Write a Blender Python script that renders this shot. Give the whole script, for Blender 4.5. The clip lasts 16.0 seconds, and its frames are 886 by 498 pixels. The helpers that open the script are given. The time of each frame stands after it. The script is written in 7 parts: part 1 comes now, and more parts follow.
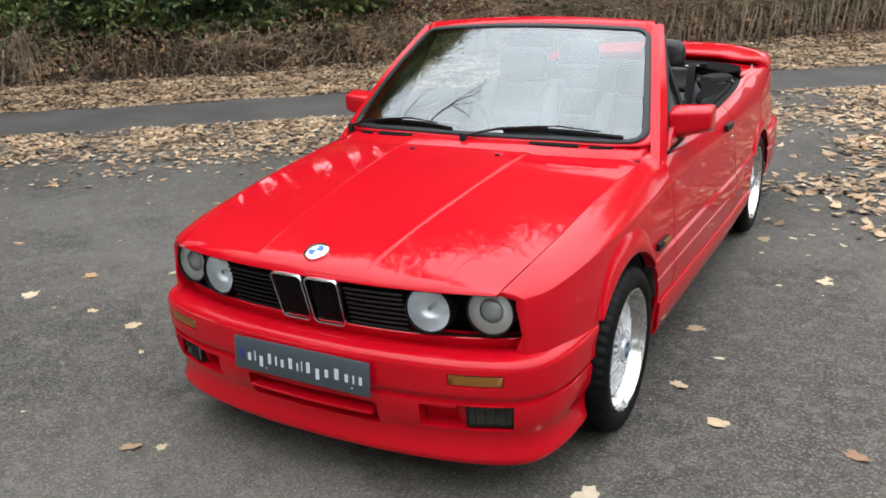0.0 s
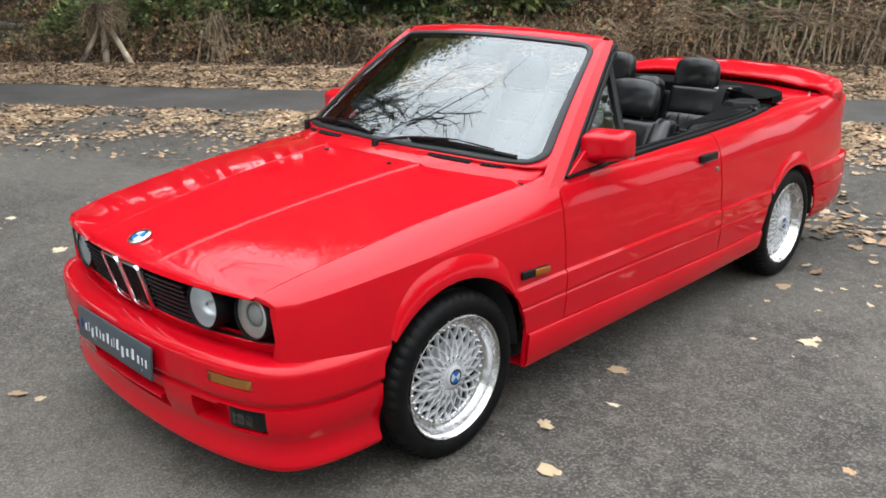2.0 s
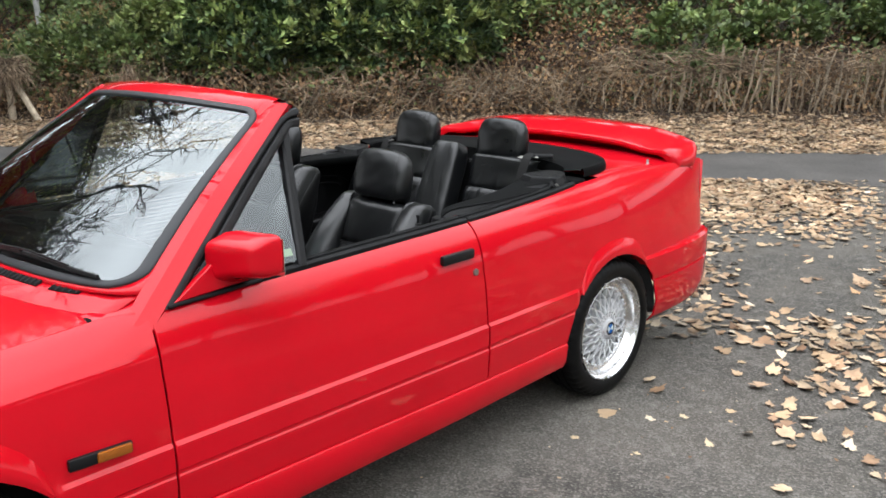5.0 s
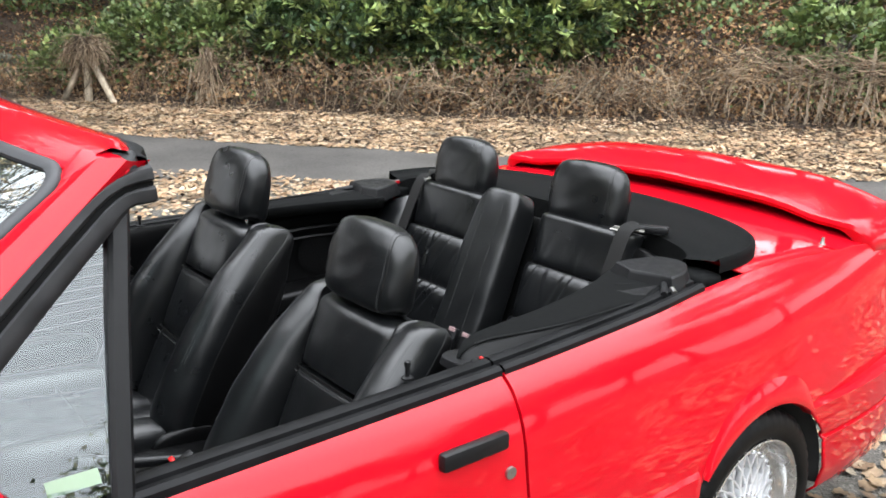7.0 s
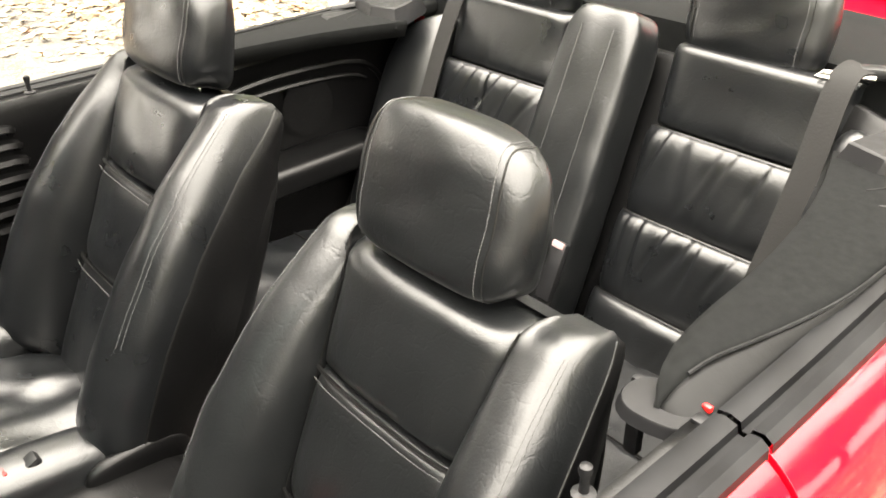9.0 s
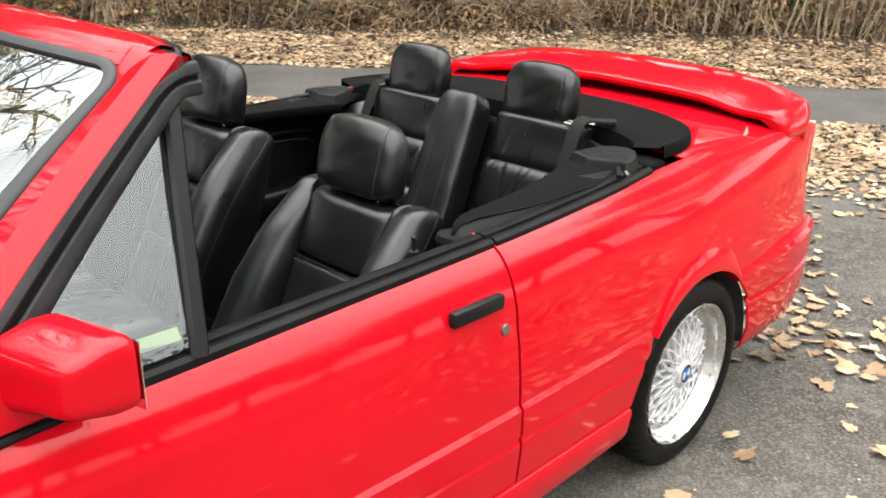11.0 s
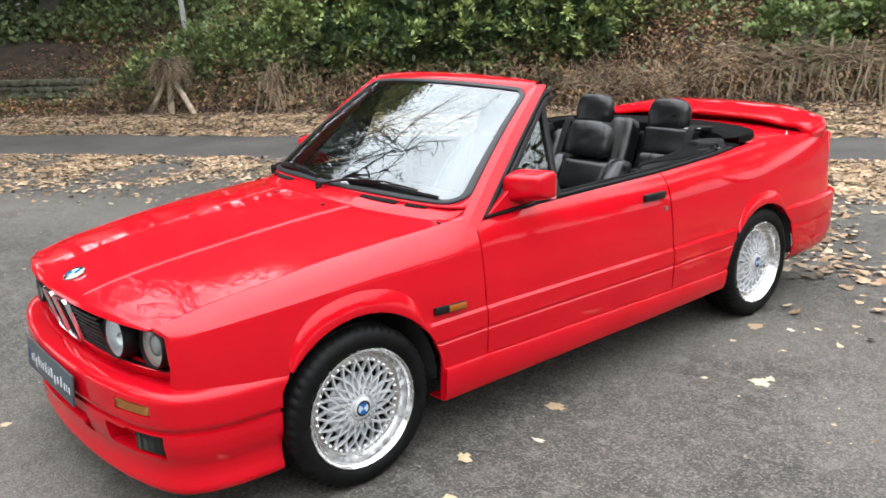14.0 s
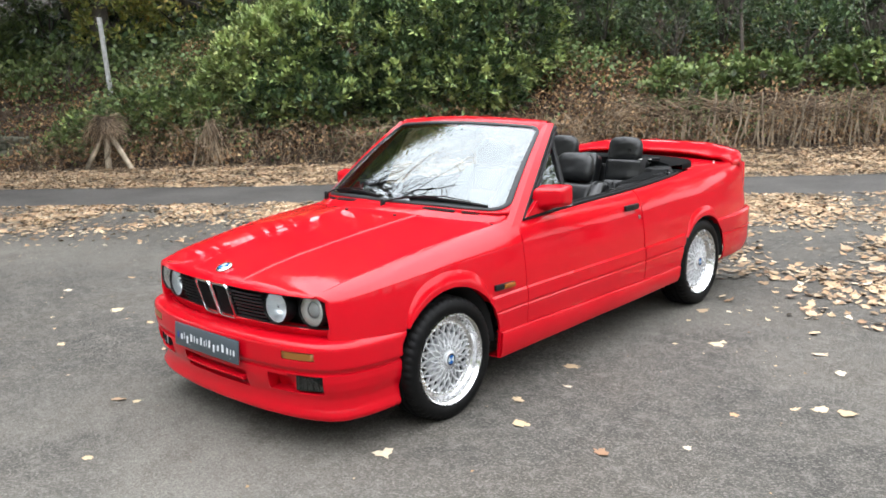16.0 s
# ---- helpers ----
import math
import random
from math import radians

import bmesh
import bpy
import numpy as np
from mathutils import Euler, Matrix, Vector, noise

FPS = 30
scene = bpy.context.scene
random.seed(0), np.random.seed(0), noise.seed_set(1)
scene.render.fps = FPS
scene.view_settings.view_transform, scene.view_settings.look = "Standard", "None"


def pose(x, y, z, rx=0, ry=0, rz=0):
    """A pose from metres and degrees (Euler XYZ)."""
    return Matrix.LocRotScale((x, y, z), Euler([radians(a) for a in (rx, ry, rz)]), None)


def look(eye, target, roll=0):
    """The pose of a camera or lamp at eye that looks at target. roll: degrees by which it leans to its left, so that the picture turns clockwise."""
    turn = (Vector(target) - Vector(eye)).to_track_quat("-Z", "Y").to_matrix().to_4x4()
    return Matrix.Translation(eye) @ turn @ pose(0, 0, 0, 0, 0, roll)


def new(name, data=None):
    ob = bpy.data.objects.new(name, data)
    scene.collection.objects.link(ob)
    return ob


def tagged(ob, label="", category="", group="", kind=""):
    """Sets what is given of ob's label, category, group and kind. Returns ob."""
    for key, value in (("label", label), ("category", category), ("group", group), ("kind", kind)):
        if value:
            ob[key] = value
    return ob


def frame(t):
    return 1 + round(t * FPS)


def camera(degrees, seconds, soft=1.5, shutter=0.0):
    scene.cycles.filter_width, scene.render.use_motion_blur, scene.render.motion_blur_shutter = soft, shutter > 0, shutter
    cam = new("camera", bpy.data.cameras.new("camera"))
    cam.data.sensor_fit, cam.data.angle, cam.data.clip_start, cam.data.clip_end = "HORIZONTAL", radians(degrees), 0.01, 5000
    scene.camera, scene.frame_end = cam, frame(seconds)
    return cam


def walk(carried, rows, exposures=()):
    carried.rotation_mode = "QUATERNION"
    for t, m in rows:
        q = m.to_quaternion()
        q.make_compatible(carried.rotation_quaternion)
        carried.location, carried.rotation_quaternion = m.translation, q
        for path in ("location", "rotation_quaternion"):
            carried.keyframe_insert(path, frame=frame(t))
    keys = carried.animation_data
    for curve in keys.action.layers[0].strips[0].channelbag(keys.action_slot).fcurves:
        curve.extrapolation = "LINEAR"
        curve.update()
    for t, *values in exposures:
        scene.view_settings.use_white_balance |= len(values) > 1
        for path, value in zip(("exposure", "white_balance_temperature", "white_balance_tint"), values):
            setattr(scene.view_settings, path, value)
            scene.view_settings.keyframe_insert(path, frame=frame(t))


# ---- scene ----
cam = camera(55.1, 16.0, soft=1.7)
PATH = [
    (0, (1.563, -2.68, 1.585), (0.647, -1.017, 0.957), -2.0),
    (0.5, (1.855, -2.479, 1.585), (0.861, -0.859, 0.963), -1.7),
    (1, (2.11, -2.242, 1.593), (1.02, -0.685, 0.972), -1.1),
    (1.5, (2.427, -2.061, 1.601), (1.163, -0.647, 0.966), 0.0),
    (2, (2.578, -1.876, 1.591), (1.252, -0.515, 0.968), 0.1),
    (2.5, (2.753, -1.706, 1.6), (1.378, -0.385, 0.998), 0.2),
    (3, (2.926, -1.558, 1.619), (1.518, -0.266, 1.03), -0.1),
    (3.5, (2.876, -1.345, 1.607), (1.474, -0.029, 1.058), -0.5),
    (4, (2.789, -1.069, 1.56), (1.443, 0.316, 1.043), -1.4),
    (4.2, (2.761, -0.913, 1.544), (1.437, 0.494, 1.028), -1.3),
    (6.3, (2.202, 0.468, 1.553), (0.758, 1.757, 1.05), 2.3),
    (6.5, (2.073, 0.577, 1.528), (0.609, 1.843, 1.026), 2.4),
    (7, (1.807, 0.759, 1.532), (0.309, 1.969, 0.992), 1.2),
    (7.5, (1.546, 0.979, 1.491), (0.027, 2.146, 0.916), 0.9),
    (8, (1.292, 1.119, 1.471), (-0.185, 2.268, 0.764), 0.6),
    (8.5, (1.061, 1.155, 1.439), (-0.309, 2.295, 0.53), -0.7),
    (9, (0.984, 1.18, 1.423), (-0.328, 2.314, 0.426), -0.8),
    (9.5, (1.034, 1.16, 1.44), (-0.238, 2.37, 0.482), -0.4),
    (9.7, (1.119, 1.114, 1.477), (-0.131, 2.391, 0.578), 0.2),
    (11.8, (2.261, 0.014, 1.561), (0.883, 1.308, 0.908), -0.9),
    (12, (2.35, -0.098, 1.586), (0.941, 1.165, 0.94), -1.5),
    (12.5, (2.544, -0.463, 1.577), (1.1, 0.786, 0.981), -1.9),
    (13, (2.723, -0.819, 1.63), (1.276, 0.429, 1.039), -0.7),
    (13.5, (2.965, -1.177, 1.592), (1.485, 0.047, 1.033), -1.3),
    (14, (3.087, -1.522, 1.598), (1.606, -0.282, 1.076), -1.6),
    (14.5, (3.178, -1.868, 1.609), (1.731, -0.587, 1.091), -0.6),
    (15, (3.327, -2.188, 1.608), (1.897, -0.868, 1.144), -0.4),
    (15.5, (3.368, -2.509, 1.623), (1.97, -1.135, 1.23), -0.8),
    (16, (3.363, -2.826, 1.599), (2.041, -1.38, 1.2), -1.7),
]
# stops: the camera opens up over the dark cabin
EXPOSURES = [(0, 1.44, 6200, 10), (2, 1.60, 6200, 10), (4, 1.69, 6200, 10), (6.5, 2.10, 6200, 10), (7, 2.38, 6200, 10), (8, 3.00, 6200, 10), (8.5, 3.48, 6600, 10), (9.0, 4.22, 7600, 10), (9.7, 4.28, 7800, 10), (10.5, 2.78, 7000, 10), (11.1, 2.23, 6700, 10), (11.8, 1.98, 6200, 10), (12.5, 1.91, 6200, 10), (16, 2.04, 6200, 10)]
walk(cam, [(t, look(eye, target, roll)) for t, eye, target, roll in PATH], EXPOSURES)

# ==== light ====
world = bpy.data.worlds.new("overcast")
scene.world = world
world.use_nodes = True
wn, wl = world.node_tree.nodes, world.node_tree.links
wn.clear()
w_out = wn.new("ShaderNodeOutputWorld")
w_bg = wn.new("ShaderNodeBackground")
w_sky = wn.new("ShaderNodeTexSky")
w_sky.sky_type = "NISHITA"
w_sky.sun_disc = False
w_sky.sun_elevation, w_sky.sun_rotation = radians(80), radians(215)
w_sky.air_density, w_sky.dust_density, w_sky.ozone_density = 1.0, 1.0, 1.0
w_hsv = wn.new("ShaderNodeHueSaturation")
w_hsv.inputs["Saturation"].default_value = 0.3
w_co = wn.new("ShaderNodeTexCoord")
w_noise = wn.new("ShaderNodeTexNoise")
w_noise.inputs["Scale"].default_value = 2.2
w_noise.inputs["Detail"].default_value = 6
w_ramp = wn.new("ShaderNodeMapRange")
w_ramp.inputs["From Min"].default_value, w_ramp.inputs["From Max"].default_value = 0.35, 0.7
w_ramp.inputs["To Min"].default_value, w_ramp.inputs["To Max"].default_value = 0.85, 1.15
w_mix = wn.new("ShaderNodeMix")
w_mix.data_type, w_mix.blend_type = "RGBA", "MULTIPLY"
w_mix.inputs["Factor"].default_value = 1.0
wl.new(w_co.outputs["Generated"], w_noise.inputs["Vector"])
wl.new(w_noise.outputs["Fac"], w_ramp.inputs["Value"])
wl.new(w_sky.outputs["Color"], w_hsv.inputs["Color"])
# an even deck of cloud over most of the sky
w_cloud = wn.new("ShaderNodeMix")
w_cloud.data_type = "RGBA"
w_cloud.inputs["Factor"].default_value = 0.88
w_cloud.inputs["B"].default_value = (8.0, 8.1, 8.2, 1)
wl.new(w_hsv.outputs["Color"], w_cloud.inputs["A"])
wl.new(w_cloud.outputs["Result"], w_mix.inputs["A"])
wl.new(w_ramp.outputs["Result"], w_mix.inputs["B"])
# an overcast sky is brightest overhead
w_sep = wn.new("ShaderNodeSeparateXYZ")
w_up = wn.new("ShaderNodeMapRange")
w_up.inputs["From Min"].default_value, w_up.inputs["From Max"].default_value = 0.0, 1.0
w_up.inputs["To Min"].default_value, w_up.inputs["To Max"].default_value = 0.4, 1.35
w_mix2 = wn.new("ShaderNodeMix")
w_mix2.data_type, w_mix2.blend_type = "RGBA", "MULTIPLY"
w_mix2.inputs["Factor"].default_value = 1.0
wl.new(w_co.outputs["Generated"], w_sep.inputs["Vector"])
wl.new(w_sep.outputs["Z"], w_up.inputs["Value"])
wl.new(w_mix.outputs["Result"], w_mix2.inputs["A"])
wl.new(w_up.outputs["Result"], w_mix2.inputs["B"])
wl.new(w_mix2.outputs["Result"], w_bg.inputs["Color"])
w_bg.inputs["Strength"].default_value = 0.15
wl.new(w_bg.outputs["Background"], w_out.inputs["Surface"])
sun = new("sun", bpy.data.lights.new("sun", "SUN"))
sun.data.energy, sun.data.angle, sun.data.color = 0.35, radians(160), (1.0, 0.96, 0.9)
sun.matrix_world = look((-1.0, -1.4, 9.8), (0, 0, 0))

# ==== materials ====
def mat(name, color, rough=0.5, metal=0.0, **more):
    m = bpy.data.materials.new(name)
    m.use_nodes = True
    b = m.node_tree.nodes["Principled BSDF"]
    b.inputs["Base Color"].default_value = (*color, 1)
    b.inputs["Roughness"].default_value = rough
    b.inputs["Metallic"].default_value = metal
    for k, v in more.items():
        b.inputs[k.replace("_", " ")].default_value = v
    return m


def bsdf(m):
    return m.node_tree.nodes["Principled BSDF"]


def node(m, kind, **values):
    n = m.node_tree.nodes.new(kind)
    for k, v in values.items():
        n.inputs[k.replace("_", " ")].default_value = v
    return n


def link(m, a, b):
    m.node_tree.links.new(a, b)


def where(m):
    c = node(m, "ShaderNodeTexCoord")
    return c.outputs["Object"]


def noisy(m, scale, detail=4, rough=0.55):
    n = node(m, "ShaderNodeTexNoise", Scale=scale, Detail=detail, Roughness=rough)
    link(m, where(m), n.inputs["Vector"])
    return n.outputs["Fac"]


def ramp(m, fac, stops):
    r = m.node_tree.nodes.new("ShaderNodeValToRGB")
    e = r.color_ramp.elements
    while len(e) < len(stops):
        e.new(0.5)
    for el, (p, c) in zip(e, stops):
        el.position, el.color = p, (*c, 1)
    link(m, fac, r.inputs["Fac"])
    return r.outputs["Color"]


def spread(m, fac, lo, hi, a=0.3, b=0.7):
    r = node(m, "ShaderNodeMapRange")
    r.inputs["From Min"].default_value, r.inputs["From Max"].default_value = a, b
    r.inputs["To Min"].default_value, r.inputs["To Max"].default_value = lo, hi
    link(m, fac, r.inputs["Value"])
    return r.outputs["Result"]


def bump(m, fac, strength, distance):
    n = node(m, "ShaderNodeBump", Strength=strength, Distance=distance)
    link(m, fac, n.inputs["Height"])
    old = bsdf(m).inputs["Normal"]
    if old.is_linked:
        link(m, old.links[0].from_socket, n.inputs["Normal"])
    link(m, n.outputs["Normal"], old)


def blend(m, fac, a, b, how="MIX"):
    n = m.node_tree.nodes.new("ShaderNodeMix")
    n.data_type, n.blend_type = "RGBA", how
    if isinstance(fac, float):
        n.inputs["Factor"].default_value = fac
    else:
        link(m, fac, n.inputs["Factor"])
    for v, s in ((a, "A"), (b, "B")):
        if isinstance(v, tuple):
            n.inputs[s].default_value = (*v, 1)
        else:
            link(m, v, n.inputs[s])
    return n.outputs["Result"]


def island(m):
    return m.node_tree.nodes.new("ShaderNodeNewGeometry").outputs["Random Per Island"]


# car
PAINT = mat("red_car_paint", (0.60, 0.006, 0.012), 0.5, 0.0, Specular_IOR_Level=0.02, Coat_Weight=0.9, Coat_Roughness=0.05, Coat_IOR=1.37)
link(PAINT, ramp(PAINT, noisy(PAINT, 3.0, 3), [(0.3, (0.41, 0.0016, 0.0078)), (0.7, (0.46, 0.0020, 0.0094))]), bsdf(PAINT).inputs["Base Color"])
link(PAINT, spread(PAINT, noisy(PAINT, 9, 5), 0.02, 0.06), bsdf(PAINT).inputs["Coat Roughness"])
bump(PAINT, noisy(PAINT, 60, 2), 0.04, 0.002)
BLACK = mat("black_plastic_trim", (0.0045, 0.0045, 0.005), 0.42, 0.0, Specular_IOR_Level=0.24)
link(BLACK, spread(BLACK, noisy(BLACK, 40), 0.34, 0.55), bsdf(BLACK).inputs["Roughness"])
SEAL = mat("black_rubber_seal", (0.03, 0.031, 0.033), 0.5, 0.0, Specular_IOR_Level=0.12)
link(SEAL, ramp(SEAL, noisy(SEAL, 18), [(0.35, (0.0025, 0.0025, 0.0028)), (0.75, (0.007, 0.0072, 0.0078))]), bsdf(SEAL).inputs["Base Color"])
GASKET = mat("grey_windscreen_gasket", (0.02, 0.021, 0.023), 0.5, 0.0, Specular_IOR_Level=0.3)
RUBBER = mat("tyre_rubber", (0.022, 0.022, 0.023), 0.5, 0.0, Specular_IOR_Level=0.10)
link(RUBBER, ramp(RUBBER, noisy(RUBBER, 25, 5), [(0.3, (0.0022, 0.0022, 0.0024)), (0.75, (0.007, 0.0068, 0.0065))]), bsdf(RUBBER).inputs["Base Color"])
bump(RUBBER, noisy(RUBBER, 160, 3), 0.2, 0.002)
ALLOY = mat("silver_alloy", (0.68, 0.69, 0.70), 0.3, 0.45)
link(ALLOY, ramp(ALLOY, noisy(ALLOY, 30, 5), [(0.3, (0.44, 0.44, 0.45)), (0.6, (0.60, 0.61, 0.62))]), bsdf(ALLOY).inputs["Base Color"])
POLISH = mat("polished_rim_lip", (0.70, 0.70, 0.70), 0.2, 1.0)
link(POLISH, spread(POLISH, noisy(POLISH, 30, 5), 0.12, 0.34), bsdf(POLISH).inputs["Roughness"])
CHROME = mat("chrome", (0.75, 0.76, 0.78), 0.12, 1.0)
STEEL = mat("dull_steel", (0.35, 0.34, 0.32), 0.35, 1.0)
WELL = mat("dark_wheel_well", (0.004, 0.004, 0.004), 0.85)
DARK = mat("dark_gap", (0.003, 0.003, 0.003), 0.8, 0.0, Specular_IOR_Level=0.15)
def pane(name, tint, ior):
    """Thin glass: clear straight through, mirror-like by Fresnel."""
    m = mat(name, tint, 0.0)
    nt = m.node_tree
    nt.nodes.remove(bsdf(m))
    see, gloss, mix, fres = [nt.nodes.new(k) for k in ("ShaderNodeBsdfTransparent", "ShaderNodeBsdfGlossy", "ShaderNodeMixShader", "ShaderNodeFresnel")]
    see.inputs["Color"].default_value = (*tint, 1)
    gloss.inputs["Roughness"].default_value = 0.0
    gloss.inputs["Color"].default_value = (0.92, 0.98, 1.0, 1)
    fres.inputs["IOR"].default_value = ior
    nt.links.new(fres.outputs["Fac"], mix.inputs["Fac"])
    nt.links.new(see.outputs["BSDF"], mix.inputs[1])
    nt.links.new(gloss.outputs["BSDF"], mix.inputs[2])
    nt.links.new(mix.outputs["Shader"], nt.nodes["Material Output"].inputs["Surface"])
    return m


GLASS = pane("windscreen_glass", (0.36, 0.43, 0.42), 2.08)
SIDEGLASS = pane("side_glass", (0.62, 0.68, 0.66), 1.8)
STICKER = mat("pale_green_sticker", (0.22, 0.29, 0.20), 0.5)
LENS = pane("headlight_glass", (0.90, 0.92, 0.93), 1.5)
FROSTED = mat("frosted_reflector_ring", (0.78, 0.75, 0.70), 0.3, 0.2)
FOGLENS = pane("fog_lamp_glass", (0.34, 0.34, 0.32), 1.5)
BOWL = mat("reflector_bowl", (0.92, 0.93, 0.94), 0.28, 0.4)
AMBER = mat("amber_lens", (0.30, 0.085, 0.006), 0.18, 0.0, Transmission_Weight=0.25)
DULLAMBER = mat("weathered_amber_lens", (0.20, 0.075, 0.012), 0.3)
TAIL = mat("tail_lamp_red", (0.3, 0.01, 0.01), 0.15)
PLATE = mat("slate_grey_plate", (0.045, 0.058, 0.068), 0.3)
WHITE = mat("white_print", (0.52, 0.54, 0.56), 0.5)
BLUE = mat("blue_enamel", (0.012, 0.09, 0.32), 0.2)
PALEBLUE = mat("pale_enamel", (0.38, 0.46, 0.50), 0.2)
PLATEBLUE = mat("blue_print", (0.012, 0.03, 0.22), 0.4)
BUTTON = mat("faded_pink_button", (0.20, 0.13, 0.13), 0.5)
REDPLASTIC = mat("red_release_button", (0.5, 0.01, 0.01), 0.4)


def leather(name, color, rough=0.36, shine=0.36):
    m = mat(name, color, rough, 0.0, Specular_IOR_Level=shine)
    lo, hi = tuple(c * 0.8 for c in color), tuple(min(1, c * 1.35 + 0.0003) for c in color)
    link(m, ramp(m, noisy(m, 9, 6, 0.65), [(0.3, lo), (0.8, hi)]), bsdf(m).inputs["Base Color"])
    link(m, spread(m, noisy(m, 14, 5), rough - 0.035, rough + 0.035), bsdf(m).inputs["Roughness"])
    v = node(m, "ShaderNodeTexVoronoi", Scale=330.0)
    link(m, where(m), v.inputs["Vector"])
    bump(m, v.outputs["Distance"], 0.06, 0.0015)
    # fine creases: stretched cells with soft edges
    c = node(m, "ShaderNodeTexVoronoi", Scale=26.0)
    c.feature = "DISTANCE_TO_EDGE"
    warp = node(m, "ShaderNodeTexNoise", Scale=9.0, Detail=4.0)
    link(m, where(m), warp.inputs["Vector"])
    link(m, blend(m, 0.16, where(m), warp.outputs["Color"]), c.inputs["Vector"])
    bump(m, spread(m, c.outputs["Distance"], 0.0, 1.0, 0.0, 0.05), 0.07, 0.002)
    bump(m, noisy(m, 34, 6, 0.75), 0.13, 0.003)
    bump(m, noisy(m, 10, 3, 0.5), 0.05, 0.012)
    bump(m, noisy(m, 5, 3, 0.5), 0.03, 0.02)
    return m


LEATHER = leather("black_leather", (0.0024, 0.0027, 0.0031), 0.30, 0.49)
LEATHER_WORN = leather("worn_black_leather", (0.0036, 0.0040, 0.0043), 0.32, 0.49)
VINYL = leather("black_vinyl_panel", (0.0012, 0.0012, 0.0013), 0.36, 0.2)
LINING = mat("dull_black_lining", (0.0030, 0.0031, 0.0032), 0.6, 0.0, Specular_IOR_Level=0.14)
bump(LINING, noisy(LINING, 60, 4), 0.2, 0.003)
STITCH = mat("grey_stitching", (0.03, 0.03, 0.03), 0.7)
PIPE = mat("black_piping", (0.003, 0.003, 0.003), 0.3)
FADED = mat("faded_grey_rubber", (0.02, 0.02, 0.021), 0.6, 0.0, Specular_IOR_Level=0.25)
link(FADED, ramp(FADED, noisy(FADED, 18), [(0.35, (0.014, 0.0142, 0.015)), (0.75, (0.026, 0.0262, 0.0275))]), bsdf(FADED).inputs["Base Color"])
bump(FADED, noisy(FADED, 60, 4), 0.12, 0.002)
WEBBING = mat("black_seat_belt_webbing", (0.009, 0.0088, 0.0085), 0.7, 0.0, Specular_IOR_Level=0.12)
bump(WEBBING, noisy(WEBBING, 220, 2), 0.3, 0.001)
HOOD = mat("black_fabric_cover", (0.014, 0.0155, 0.015), 0.9, 0.0, Specular_IOR_Level=0.08)
link(HOOD, ramp(HOOD, noisy(HOOD, 90, 4), [(0.3, (0.0016, 0.0018, 0.0018)), (0.75, (0.0045, 0.0048, 0.0048))]), bsdf(HOOD).inputs["Base Color"])
bump(HOOD, noisy(HOOD, 500, 2), 0.15, 0.0006)
CARPET = mat("dark_carpet", (0.026, 0.022, 0.018), 0.95)
bump(CARPET, noisy(CARPET, 300, 2), 0.5, 0.003)

# ground
TARMAC = mat("old_asphalt", (0.09, 0.09, 0.085), 0.85)
_big = noisy(TARMAC, 0.45, 6, 0.62)
_mid = noisy(TARMAC, 3.2, 6, 0.7)
_fine = noisy(TARMAC, 105, 5, 0.8)
_vor = node(TARMAC, "ShaderNodeTexVoronoi", Scale=125.0)
_streak = noisy(TARMAC, 11.0, 7, 0.75)
link(TARMAC, where(TARMAC), _vor.inputs["Vector"])
_c = blend(TARMAC, spread(TARMAC, _mid, 0.0, 1.0, 0.36, 0.64), (0.0250, 0.0232, 0.0200), (0.0740, 0.0676, 0.0578))
_c = blend(TARMAC, spread(TARMAC, _big, 0.0, 0.95, 0.47, 0.62), _c, (0.122, 0.112, 0.096))
_c = blend(TARMAC, spread(TARMAC, noisy(TARMAC, 0.9, 5, 0.65), 0.0, 0.75, 0.50, 0.62), _c, (0.046, 0.040, 0.032))
_c = blend(TARMAC, spread(TARMAC, _vor.outputs["Color"], 0.0, 0.72, 0.50, 1.0), _c, (0.215, 0.200, 0.174))
_c = blend(TARMAC, spread(TARMAC, _streak, 0.0, 0.55, 0.50, 0.66), _c, (0.165, 0.153, 0.133))
_c = blend(TARMAC, spread(TARMAC, _fine, 0.0, 0.85, 0.48, 0.66), _c, (0.0150, 0.0143, 0.0126))
link(TARMAC, _c, bsdf(TARMAC).inputs["Base Color"])
link(TARMAC, spread(TARMAC, _mid, 0.7, 0.95), bsdf(TARMAC).inputs["Roughness"])
bsdf(TARMAC).inputs["Specular IOR Level"].default_value = 0.3
bump(TARMAC, _fine, 0.5, 0.004)
bump(TARMAC, _vor.outputs["Distance"], 0.6, 0.006)
bump(TARMAC, _mid, 0.15, 0.02)
ROAD = mat("smooth_path_asphalt", (0.14, 0.14, 0.14), 0.85, 0.0, Specular_IOR_Level=0.25)
_r = blend(ROAD, spread(ROAD, noisy(ROAD, 1.1, 6), 0.0, 1.0), (0.053, 0.0495, 0.0458), (0.088, 0.0820, 0.0755))
_r = blend(ROAD, spread(ROAD, noisy(ROAD, 40, 4), 0.0, 0.6, 0.45, 0.75), _r, (0.0165, 0.0155, 0.0142))
link(ROAD, _r, bsdf(ROAD).inputs["Base Color"])
bump(ROAD, noisy(ROAD, 40, 4), 0.4, 0.005)
SOIL = mat("leafy_bank_soil", (0.06, 0.04, 0.025), 0.95)
_s = ramp(SOIL, noisy(SOIL, 1.6, 6, 0.7), [(0.3, (0.020, 0.012, 0.008)), (0.5, (0.052, 0.032, 0.020)), (0.75, (0.10, 0.066, 0.040))])
